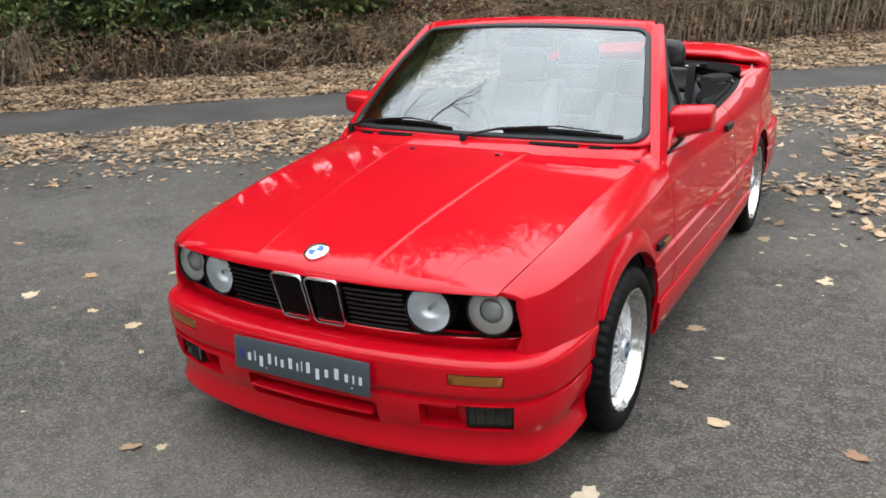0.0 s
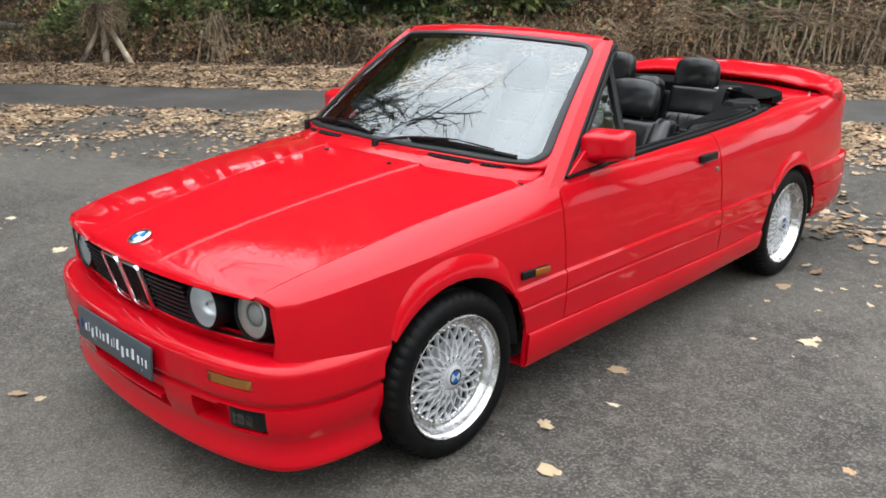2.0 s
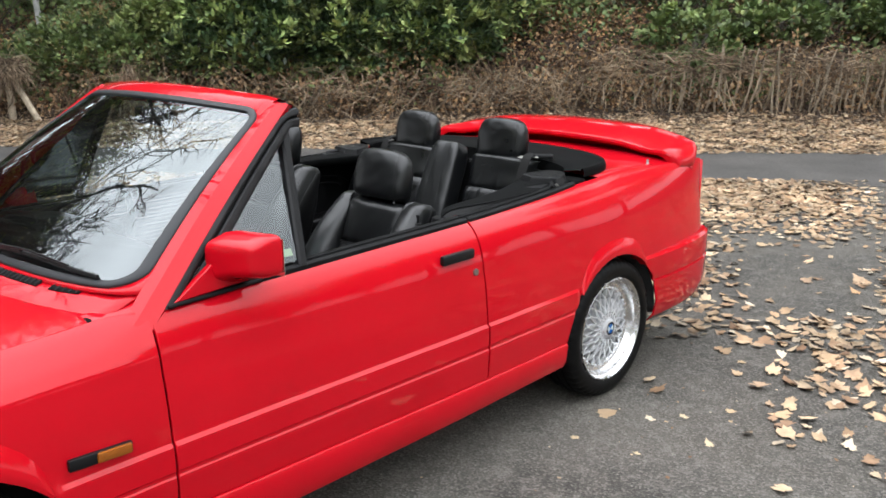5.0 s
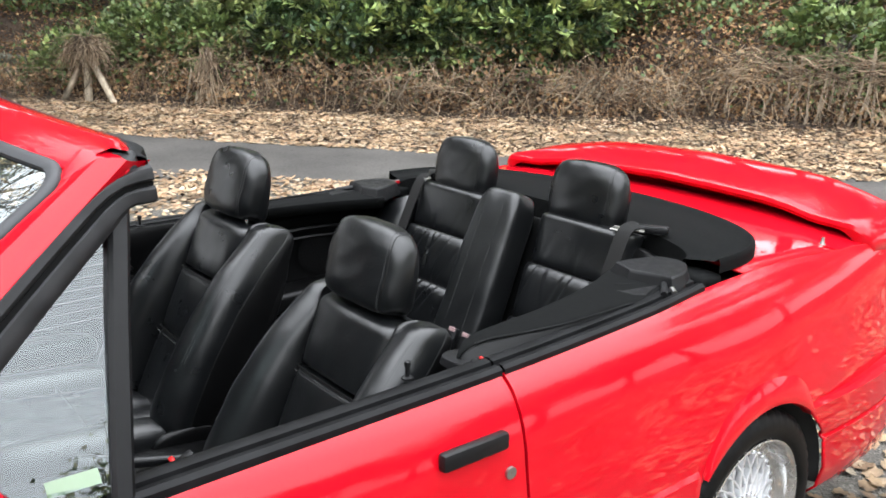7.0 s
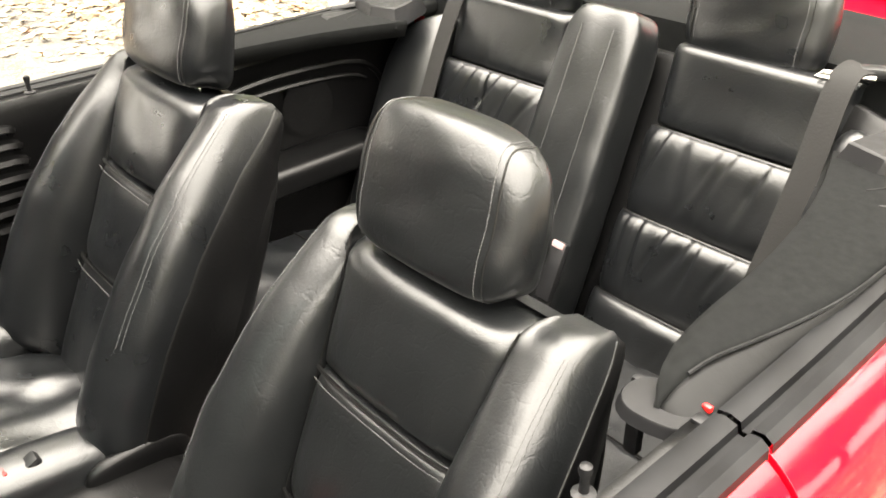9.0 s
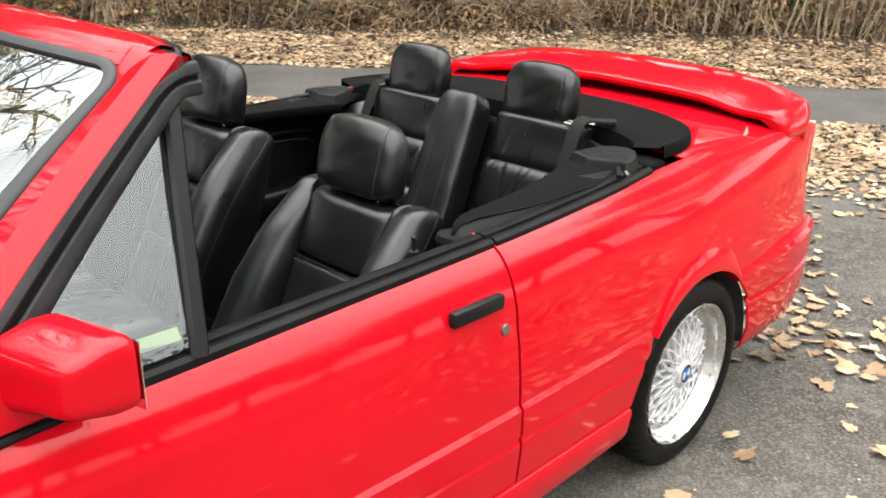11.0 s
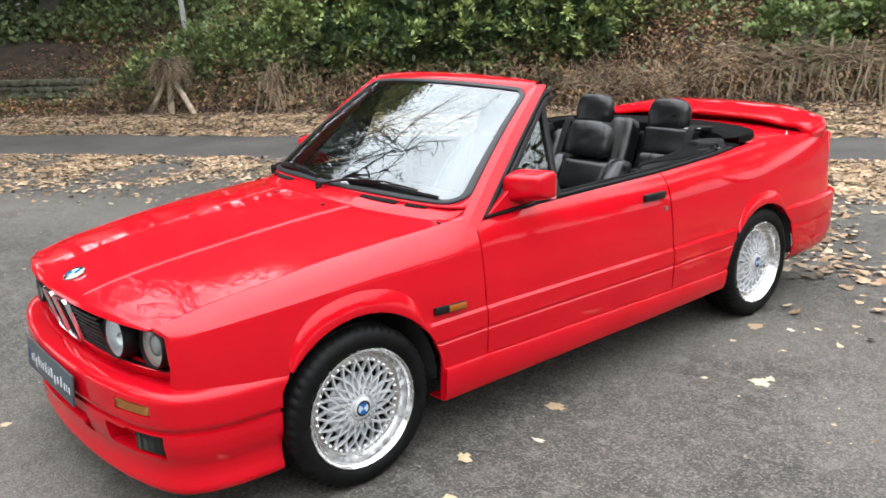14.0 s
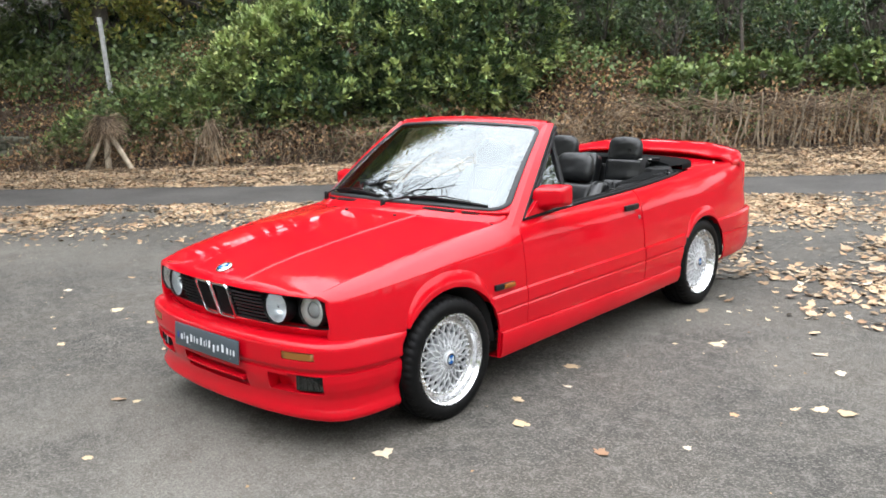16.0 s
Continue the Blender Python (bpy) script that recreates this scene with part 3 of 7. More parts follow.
both("wheel_arch_lip", arch_lip(REAR_ARCH, 42, 133, 0.064, 0.013), PAINT, car, out=INSIDE, angle=35)


# wheel wells: dark liners
def well(y, r, x0, x1):
    rows = []
    for x in (x0, x1):
        rows.append([(x, y - r * math.cos(math.pi * k / 24), 0.285 + r * math.sin(math.pi * k / 24)) for k in range(25)] + [(min(x, 0.70), y + r, 0.25)])
    v, f = net(rows)
    return v, f + [tuple(range(26))]


for yy, rr, xx in ((FRONT_ARCH[0], 0.356, 0.772), (REAR_ARCH[0], 0.342, 0.826)):
    both("wheel_well", well(yy, rr, 0.50, xx), WELL, car, thick=0.004)

# bonnet
nose_y = curve((0.0, -0.735), (0.2, -0.728), (0.4, -0.702), (0.55, -0.662), (0.62, -0.632), (0.66, -0.606), (0.69, -0.582))
hood_z = curve((-0.742, 0.703), (-0.735, 0.716), (-0.715, 0.732), (-0.66, 0.752), (-0.5, 0.786), (-0.3, 0.818), (0.0, 0.857), (0.35, 0.893), (0.52, 0.906))
hood_x = curve((-0.75, 0.60), (-0.62, 0.612), (-0.5, 0.636), (-0.3, 0.657), (0.0, 0.673), (0.4, 0.697), (0.55, 0.70))
cowl_y = curve((0.0, 0.335), (0.28, 0.345), (0.45, 0.385), (0.6, 0.445), (0.70, 0.50))


def hood_height(x, y):
    """Height of the bonnet: crowned, with two creases that run together towards the nose."""
    x = abs(x)
    z = hood_z(y)
    xe = hood_x(y)
    edge = top_z(max(y, -0.63)) + 0.003
    c = 0.205 + 0.075 * (y + 0.68)
    k = (x / xe) ** 2.2
    return z * (1 - k) + min(edge, z) * k + 0.004 * step(c + 0.004, c - 0.003, x) + 0.0038 * math.exp(-(((x - c) / 0.0036) ** 2)) - 0.003


def bonnet_fine():
    rows = []
    for v in [0, 0.004, 0.010, 0.02, 0.035, 0.055, 0.08, 0.12] + span(0.16, 1, 22):
        ymid = -0.738 + (0.335 + 0.738) * v
        c = 0.205 + 0.075 * (ymid + 0.68)
        row = []
        for sgn in (-1, 1):
            half = []
            for u in span(0, 1, 8)[:-1]:
                half.append((u * (c - 0.014), None))
            half += [(c + d_, None) for d_ in (-0.012, -0.007, -0.004, -0.0015, 0.0015, 0.004, 0.007, 0.012)]
            for u in span(0, 1, 9)[1:]:
                half.append((c + 0.012, u))
            pts = []
            for a, u in half:
                x = a
                for _ in range(2):
                    y0, y1 = nose_y(min(x, 0.62)) - 0.004, cowl_y(min(x, 0.70))
                    y = y0 + (y1 - y0) * v
                    x = a if u is None else a + (hood_x(y) - a) * u
                z = min(hood_height(x, y), hood_z(-0.742 + (y - y0)) - 0.007 * (x / 0.62) ** 3 * step(0.5, 0.0, v))
                pts.append((sgn * x, y, z))
            row += list(reversed(pts)) if sgn < 0 else pts[1:]
        rows.append(row)
    return net(rows)


hood = part("bonnet", bonnet_fine(), PAINT, car, thick=0.012, edge=0.003, out=INSIDE, angle=28)


# scuttle between bonnet and windscreen
def scuttle():
    rows = []
    for x in span(-0.70, 0.70, 40):
        a = abs(x)
        y0 = cowl_y(min(a, 0.70)) + 0.004 + max(0, a - 0.68) * 0.4
        y1 = glass_low_y(min(a, 0.70)) + 0.012
        z0 = hood_height(min(a, 0.69), y0 - 0.01) - 0.0005 - max(0, a - 0.68) * 0.25
        z1 = glass_low_z(min(a, 0.70)) + 0.002
        y1 = max(y1, y0 + 0.02)
        rows.append([(x, y0, z0 - 0.02), (x, y0, z0), (x, y0 + (y1 - y0) * 0.5, (z0 + z1) / 2 + 0.004), (x, y1, z1)])
    return net(rows)


glass_low_y = curve((0.0, 0.405), (0.3, 0.432), (0.5, 0.480), (0.62, 0.545), (0.68, 0.612))
glass_low_z = curve((0.0, 0.922), (0.3, 0.920), (0.5, 0.912), (0.62, 0.904), (0.68, 0.898))
part("scuttle_panel", scuttle(), PAINT, car, out=INSIDE, angle=30, thick=0.006)


# windscreen: u across, v up
def screen_point(u, v, lift=0.0):
    """u -1..1 across, v 0..1 from the scuttle to the header."""
    a = abs(u)
    xb, xt = 0.714, 0.556
    x0, x1 = u * xb, u * xt
    p0 = Vector((x0, glass_low_y(a * 0.68), glass_low_z(a * 0.68)))
    p1 = Vector((x1, 1.035 + 0.085 * a**2.2, 1.338 - 0.028 * a**2))
    p = p0.lerp(p1, v)
    n = Vector((0.25 * u, -0.62, 0.78)).normalized()
    return p + n * (lift + 0.018 * math.sin(math.pi * v))


RU, RV = 0.62, 0.66


def rounded(u1, v0, v1, r, n=8):
    """Outline of the glass in its own metres, with outward normals: rounded corners of radius r."""
    x1, y0, y1 = u1 * RU, v0 * RV, v1 * RV
    pts = []
    for cx, cy, a0 in ((x1 - r, y0 + r, 270), (x1 - r, y1 - r, 0), (-x1 + r, y1 - r, 90), (-x1 + r, y0 + r, 180)):
        corner = [(cx + r * math.cos(radians(a0 + 90 * k / n)), cy + r * math.sin(radians(a0 + 90 * k / n)), math.cos(radians(a0 + 90 * k / n)), math.sin(radians(a0 + 90 * k / n))) for k in range(n + 1)]
        if pts:
            p, q = pts[-1], corner[0]
            pts += [(p[0] + (q[0] - p[0]) * t, p[1] + (q[1] - p[1]) * t, q[2], q[3]) for t in span(0, 1, 24)[1:-1]]
        pts += corner
    p, q = pts[-1], pts[0]
    return pts + [(p[0] + (q[0] - p[0]) * t, p[1] + (q[1] - p[1]) * t, q[2], q[3]) for t in span(0, 1, 24)[1:-1]]


def glass_patch():
    rows = []
    for k in range(33):
        t = math.sin((k / 32 - 0.5) * math.pi)
        u = 0.966 * t
        cut = 0.0
        e = 0.055 - (0.966 - abs(u)) * RU
        if e > 0:
            cut = (0.055 - math.sqrt(max(0, 0.055**2 - e * e))) / RV
        rows.append([screen_point(u, 0.022 + cut + (0.945 - 2 * cut) * v) for v in span(0, 1, 16)])
    return net(rows)


screen = part("windscreen", glass_patch(), GLASS, car, out=INSIDE, angle=60, label="raked windscreen of lightly tinted glass in a rubber surround")
screen.visible_shadow = False


def gasket():
    rows = []
    for x, y, nx, ny in rounded(0.972, 0.016, 0.972, 0.06):
        row = []
        for k, h in ((0.006, -0.006), (0.006, 0.003), (0.003, 0.007), (-0.006, 0.008), (-0.014, 0.006), (-0.016, 0.001), (-0.016, -0.006)):
            row.append(screen_point((x + nx * k) / RU, (y + ny * k) / RV, h))
        rows.append(row)
    rows.append(rows[0])
    return net(rows, True)


part("windscreen_gasket", gasket(), GASKET, car, angle=50)


def corner_fill():
    """Painted flange round the rubber."""
    rows = []
    for x, y, nx, ny in rounded(0.972, 0.016, 0.972, 0.06):
        m = max(abs(nx), abs(ny))
        k = 0.030 if m > 0.98 else 0.034 / m
        ku, kv = (x + nx * k) / RU, (y + ny * k) / RV
        rows.append([screen_point(x / RU, y / RV, 0.0), screen_point(max(-1.012, min(1.012, ku)), max(-0.012, min(1.01, kv)), 0.0)])
    rows.append(rows[0])
    return net(rows)


part("windscreen_flange", corner_fill(), PAINT, car, thick=0.006, out=INSIDE, angle=40)


# windscreen frame: header rail and pillars
def header():
    rows = []
    for u in span(-1.0, 1.0, 40):
        a = abs(u)
        p = screen_point(u, 0.985)
        k = 1 - 0.42 * step(0.84, 1.0, a)
        q = [(0.0, -0.012, -0.004), (0.0, 0.0, 0.008), (0.0, 0.030, 0.022), (0.0, 0.065, 0.028), (0.0, 0.10, 0.022), (0.0, 0.118, 0.006), (0, 0.118, -0.02), (0, 0.02, -0.035)]
        rows.append([tuple(p + Vector((d[0], d[1] * k if d[1] > 0 else d[1], d[2]))) for d in q])
    return net(rows, True)


part("windscreen_header", header(), PAINT, car, angle=35, out=(0, 1.15, 1.30), label="red header rail above the windscreen")


def pillar():
    rows = []
    for t in span(-0.10, 1, 17):
        g = screen_point(0.985, t * 1.0 - 0.02, 0.004)
        o = Vector((0.762, 0.625, 0.858)).lerp(Vector((0.592, 1.158, 1.318)), t) + Vector((0.008, -0.008, 0.012)) * math.sin(math.pi * t)
        b = o + Vector((-0.045, 0.05, -0.01))
        m = (g + o) * 0.5 + Vector((0.006, -0.008, 0.010))
        rows.append([g + Vector((0, 0.01, -0.03)), g, m, o + Vector((-0.004, -0.006, 0.004)), o, o + Vector((-0.008, 0.012, -0.004)), b])
    return net(rows, True)


both("pillar_top", puff(1, 1, 1, 3.0, 8, lambda a, b, c: (0.558 + a * 0.030, 1.122 + b * 0.045 + a * 0.010, 1.309 + c * 0.014 - a * 0.012 + 0.042 * min(b, 0))), PAINT, car, angle=60)
both("pillar_seal_cap", puff(1, 1, 1, 3.0, 10, lambda a, b, c: (0.560 + a * 0.024, 1.168 + b * 0.016 + a * -0.010, 1.303 + c * 0.016 - a * 0.010)), FADED, car, angle=60)
both("windscreen_pillar", pillar(), PAINT, car, angle=40, out=(0.66, 0.9, 1.08))


# corner between bonnet, wing and pillar foot
def pillar_foot():
    rows = []
    for y in span(0.455, 0.70, 12):
        xo, zo = top_x(y) + 0.001, top_z(y) - 0.001
        t = step(0.49, 0.62, y)
        xi = 0.655 + 0.02 * t
        zi = 0.8645 + 0.018 * t
        rows.append([(xi + (xo - xi) * k, y, zi + (zo - zi) * k + 0.006 * t * math.sin(math.pi * k)) for k in span(0, 1, 6)])
    return net(rows)


both("pillar_foot", pillar_foot(), PAINT, car, thick=0.006, out=INSIDE, angle=40)


# rubber along the rear of the header and the back edge of each pillar
def header_seal():
    rows = []
    for u in span(-1.0, 1.0, 36):
        p = screen_point(u, 0.985) + Vector((0, 0.118 * (1 - 0.42 * step(0.84, 1.0, abs(u))), 0))
        rows.append([tuple(p + Vector(d)) for d in ((0, -0.004, 0.010), (0, 0.006, 0.013), (0, 0.018, 0.008), (0, 0.022, -0.008), (0, 0.010, -0.024), (0, -0.004, -0.022))])
    return net(rows, True)


part("header_seal", header_seal(), SEAL, car, angle=50, label="black rubber along the header rail")


def pillar_edge(t):
    """The back edge of the pillar, bending over at its top."""
    o = Vector((0.762, 0.625, 0.858)).lerp(Vector((0.592, 1.158, 1.318)), t) + Vector((0.008, -0.008, 0.012)) * math.sin(math.pi * t)
    if t > 0.86:
        k = (t - 0.86) / 0.14
        p0 = Vector((0.762, 0.625, 0.858)).lerp(Vector((0.592, 1.158, 1.318)), 0.86) + Vector((0.008, -0.008, 0.012)) * math.sin(math.pi * 0.86)
        o = p0.lerp(Vector((0.598, 1.140, 1.303)), k).lerp(Vector((0.598, 1.140, 1.303)).lerp(Vector((0.588, 1.196, 1.303)), k), k)
    return o


def pillar_rubber(profile):
    rows = []
    for t in span(0, 1, 30):
        o = pillar_edge(t)
        w = 0.078 - 0.022 * t
        b = step(0.84, 1.0, t)
        side = Vector((0, 1, -0.25)).lerp(Vector((0, 0.12, -0.95)), b) * w
        rows.append([tuple(o + side * dy + Vector((dx, 0, dz * (1 - b)))) for dx, dy, dz in profile])
    return net(rows, True)


both("pillar_rubber", pillar_rubber(((-0.014, -0.06, -0.012), (-0.003, 0.0, 0.001), (-0.001, 0.08, 0.003), (-0.001, 0.30, 0.003), (-0.004, 0.36, 0.001), (-0.016, 0.37, -0.008), (-0.03, 0.2, -0.02))), FADED, car, angle=35, out=(0.64, 0.93, 1.08), label="faded grey rubber strip")
both("pillar_groove", pillar_rubber(((-0.011, 0.33, -0.004), (-0.011, 0.56, -0.004), (-0.022, 0.56, -0.012), (-0.022, 0.33, -0.012))), DARK, car, angle=35, out=(0.64, 0.93, 1.08))
both("window_surround", pillar_rubber(((-0.016, 0.52, -0.008), (-0.005, 0.53, 0.0), (-0.002, 0.60, 0.002), (-0.003, 0.80, 0.001), (-0.007, 0.97, 0.0), (-0.018, 1.05, -0.008), (-0.03, 0.75, -0.02))), FADED, car, angle=35, out=(0.64, 0.93, 1.08), label="faded grey rubber window surround")


# ==== car: nose and bumpers ====
def bumper_line():
    return smooth_line([(0.0, -0.778, 0), (0.22, -0.770, 0), (0.42, -0.746, 0), (0.585, -0.706, 0), (0.695, -0.652, 0), (0.752, -0.575, 0), (0.781, -0.47, 0), (0.791, -0.36, 0), (0.792, -0.298, 0)], 14)


BUMPER = bumper_line()
bumper_inset = curve((0.145, 0.066), (0.150, 0.040), (0.165, 0.026), (0.185, 0.024), (0.205, 0.034), (0.24, 0.034), (0.30, 0.016), (0.34, 0.010), (0.366, 0.010), (0.372, 0.020), (0.384, 0.020), (0.390, 0.006), (0.40, 0.001), (0.48, 0.0), (0.495, 0.006), (0.506, 0.020), (0.514, 0.055), (0.517, 0.10))
RECESS = [(0.488, 0.645, 0.430, 0.466, 0.012), (0.395, 0.508, 0.276, 0.352, 0.06), (0.508, 0.672, 0.276, 0.360, 0.035), (-0.25, 0.25, 0.256, 0.332, 0.06)]


def arch_reach(z):
    """How far the end of the bumper follows the wheel arch."""
    c, zc, r = FRONT_ARCH
    return c - math.sqrt(max(0, r * r - (z - zc) ** 2)) + 0.302 if z > zc else -1


def front_bumper():
    zs = sorted({0.145, 0.150, 0.157, 0.165, 0.18, 0.20, 0.22, 0.24, 0.2515, 0.2575, 0.2595, 0.2615, 0.2635, 0.275, 0.2745, 0.2775, 0.2945, 0.2975, 0.315, 0.3305, 0.3335, 0.3365, 0.3395, 0.3505, 0.3535, 0.3585, 0.3615, 0.366, 0.369, 0.372, 0.384, 0.387, 0.390, 0.396, 0.40, 0.415, 0.4285, 0.4315, 0.448, 0.4645, 0.4675, 0.48, 0.488, 0.495, 0.501, 0.506, 0.511, 0.514, 0.517})
    pts = []
    dense = []
    for i in range(len(BUMPER) - 1):
        for k in range(3):
            dense.append(BUMPER[i].lerp(BUMPER[i + 1], k / 3))
    dense.append(BUMPER[-1])
    marks = sorted({abs(e) + d for r in RECESS[:4] for e in r[:2] for d in (-0.0015, 0.0015)})
    for i, p in enumerate(dense):
        pts.append(p)
        if i + 1 < len(dense):
            q = dense[i + 1]
            for m in marks:
                if p.x < m < q.x and m - p.x > 1e-4 and q.x - m > 1e-4:
                    pts.append(p.lerp(q, (m - p.x) / (q.x - p.x)))
    half = []
    for i, p in enumerate(pts):
        d = (pts[min(i + 1, len(pts) - 1)] - pts[max(i - 1, 0)]).normalized()
        n = Vector((-d.y, d.x, 0)) if i else Vector((0, 1, 0))
        col = []
        for z in zs:
            w = bumper_inset(z)
            if z > 0.506:
                w *= 1 if p.y < -0.6 else max(0.7, 1 - (p.y + 0.6) * 4)
            if z < 0.30:
                w *= 1 - 0.05 * step(0.60, 0.76, p.x)
            for x0, x1, z0, z1, deep in RECESS:
                if (x0 <= p.x <= x1) and z0 <= z <= z1:
                    w += deep
            v = p + n * w
            reach = max(0, arch_reach(z)) * step(-0.40, -0.298, p.y)
            col.append((v.x + 0.1 * reach, v.y + reach, z + 0.004 * step(-0.66, -0.34, p.y) * (-1 if z > 0.37 else 0)))
        half.append(col)
    left = [[(-x, y, z) for x, y, z in c] for c in reversed(half[1:])]
    return net(left + half)


front_bumper_ob = part("front_bumper", front_bumper(), PAINT, car, out=(0, 0, 0.35), angle=32, thick=0.006, label="red deep front bumper with air slots")


# panel under the grille and round the lamps
def nose_strip():
    rows = []
    for x in span(-0.715, 0.715, 56):
        a = abs(x)
        y = nose_y(min(a, 0.69)) + max(0, a - 0.69) * 1.3
        rows.append([(x, y + 0.085, 0.500), (x, y + 0.052, 0.505), (x, y + 0.042, 0.516), (x, y + 0.034, 0.546), (x, y + 0.040, 0.552), (x, y + 0.075, 0.552)])
    return net(rows)


part("nose_panel", nose_strip(), PAINT, car, out=(0, 0, 0.5), angle=35)


def lamp_side():
    """Rounded edge of the wing round the outer corner of the lamp opening."""
    y = -0.606
    sh, top, xt = shoulder_z(y), top_z(y), top_x(y)
    xs = side_x(y, sh)
    outer = [(side_x(y, z), y, z) for z in span(0.500, sh, 12)]
    for t in span(0, 1, 10)[1:]:
        k = ((1 - t) ** 2, 2 * t * (1 - t), t * t)
        outer.append((k[0] * xs + k[1] * (xs - 0.34 * (xs - xt)) + k[2] * xt, y - 0.022 * t * step(-0.54, -0.606, y), k[0] * sh + k[1] * (sh + 0.70 * (top - sh)) + k[2] * top))
    rows = []
    for x, y, z in outer:
        low = step(0.575, 0.520, z)
        high = step(0.655, 0.702, z)
        rise = min(1, max(0, (z - 0.54) / 0.12))
        w, d = 0.008 + 0.024 * low + 0.016 * rise * (1 - 0.5 * high), 0.012 * high
        rows.append([(x + 0.001, y + 0.002, z), (x - 0.25 * w, y - 0.0035, z - 0.2 * d), (x - 0.7 * w, y - 0.006, z - 0.7 * d), (x - w, y - 0.005, z - d), (x - w - 0.003, y + 0.008, z - d - 0.003 * high), (x - w - 0.003, y + 0.06, z - d - 0.003 * high)])
    return net(rows)


both("lamp_surround", lamp_side(), PAINT, car, out=(0, 0, 0.6), angle=40)


def lean_y(x, z):
    """The grille leans forward at its top."""
    return nose_y(min(abs(x), 0.69)) + 0.040 - 0.040 * (z - 0.548) / 0.155


def grille_back():
    return net([[(x, lean_y(x, z) + 0.070, z) for z in (0.545, 0.62, 0.708 - 0.012 * (abs(x) / 0.68) ** 3)] for x in span(-0.688, 0.688, 40)])


grille = part("grille", grille_back(), DARK, car, out=(0, 0, 0.6), thick=0.004, label="black slatted grille between the headlights")
for k in range(8):
    z = 0.556 + 0.0172 * k
    for s in (-1, 1):
        for x0, x1 in ((0.135, 0.330),) + (((0.656, 0.686),) if z < 0.665 else ()):
            line = [(s * x, lean_y(x, z) + 0.010, z) for x in span(x0, x1, 12)]
            part("slat", sweep(line, [(-0.012, -0.0025), (0.008, -0.004), (0.010, 0.0), (0.008, 0.004), (-0.012, 0.0025)]), BLACK, grille)
rim_line = [(x, lean_y(x, 0.548) + 0.003, 0.549) for x in span(-0.688, 0.688, 40)]
part("grille_rim", sweep(rim_line, [(-0.012, -0.004), (0.006, -0.004), (0.006, 0.003), (-0.012, 0.003)]), BLACK, grille)
rim_line = [(x, lean_y(x, 0.70) + 0.006, 0.7025 - 0.007 * (abs(x) / 0.62) ** 3) for x in span(-0.600, 0.600, 40)]
part("grille_rim", sweep(rim_line, [(-0.012, -0.004), (0.006, -0.004), (0.006, 0.004), (-0.012, 0.004)]), BLACK, grille)


# kidney frames
def kidney(s):
    ring = []
    x0, x1, z0, z1, r = 0.013, 0.128, 0.536, 0.703, 0.018
    for cx, cz, a0 in ((x1 - r, z1 - r, 0), (x0 + r * 0.5, z1 - r, 90), (x0 + r * 0.5, z0 + r, 180), (x1 - r * 1.3, z0 + r, 270)):
        for k in range(7):
            a = radians(a0 + 15 * k)
            ring.append((cx + r * math.cos(a), cz + r * math.sin(a)))
    c = (sum(p[0] for p in ring) / len(ring), sum(p[1] for p in ring) / len(ring))
    rows = []
    for x, z in ring + ring[:1]:
        dx, dz = c[0] - x, c[1] - z
        k = 0.0085 / math.hypot(dx, dz)
        y = lean_y(x, z)
        row = []
        for f, h in ((-0.1, 0.02), (-0.1, 0.004), (0.15, -0.003), (0.7, -0.003), (1.0, 0.003), (1.0, 0.02)):
            row.append((s * (x + dx * k * f), y - 0.012 + h, z + dz * k * f))
        rows.append(row)
    return net(rows)


for s in (-1, 1):
    kid = part("kidney_grille", kidney(s), CHROME, car, angle=40, label="chrome-framed upright grille opening")
    back = net([[(s * x, lean_y(x, z) + 0.012, z) for z in (0.54, 0.708)] for x in (0.016, 0.126)])
    part("backing", back, DARK, kid, thick=0.003)
    for k in range(9):
        x = 0.024 + 0.0117 * k
        part("slat", sweep([(s * x, lean_y(x, z) + 0.002, z) for z in (0.543, 0.705)], [(-0.002, -0.010), (0.002, -0.010), (0.002, 0.008), (-0.002, 0.008)], up=(0, -1, 0)), BLACK, kid)

# headlamps
HEAD_RING = mesh_of("lamp_ring", lathe([(0.05, 0.0735), (-0.006, 0.0745), (-0.010, 0.073), (-0.010, 0.0705), (-0.004, 0.069), (0.02, 0.068)], 44, "y"), BLACK, 40)
HEAD_BOWL = mesh_of("reflector", lathe([(0.0, 0.0685), (0.014, 0.062), (0.030, 0.048), (0.042, 0.030), (0.048, 0.014), (0.048, 0.0005)], 44, "y"), BOWL, 60)
HEAD_LENS = mesh_of("lens", lathe([(-0.003, 0.0690), (-0.010, 0.056), (-0.015, 0.038), (-0.018, 0.018), (-0.019, 0.0005)], 44, "y"), LENS, 60)
HEAD_BULB = mesh_of("bulb_cap", lathe([(0.045, 0.009), (0.012, 0.009), (0.008, 0.007), (0.007, 0.0005)], 20, "y"), CHROME, 40)
DIP_RING = mesh_of("reflector", lathe([(0.0, 0.0685), (0.010, 0.066), (0.016, 0.055), (0.014, 0.041), (0.008, 0.037)], 44, "y"), FROSTED, 40)
PROJECTOR_TUBE = mesh_of("projector_tube", lathe([(0.008, 0.0375), (0.004, 0.0365), (0.006, 0.0335), (0.03, 0.033)], 36, "y"), STEEL, 40)
PROJECTOR = mesh_of("projector", lathe([(0.012, 0.0335), (0.004, 0.027), (-0.001, 0.016), (-0.003, 0.0005)], 32, "y"), mat("projector_glass", (0.66, 0.65, 0.62), 0.04, 0.0, IOR=1.5, Transmission_Weight=0.55), 60)
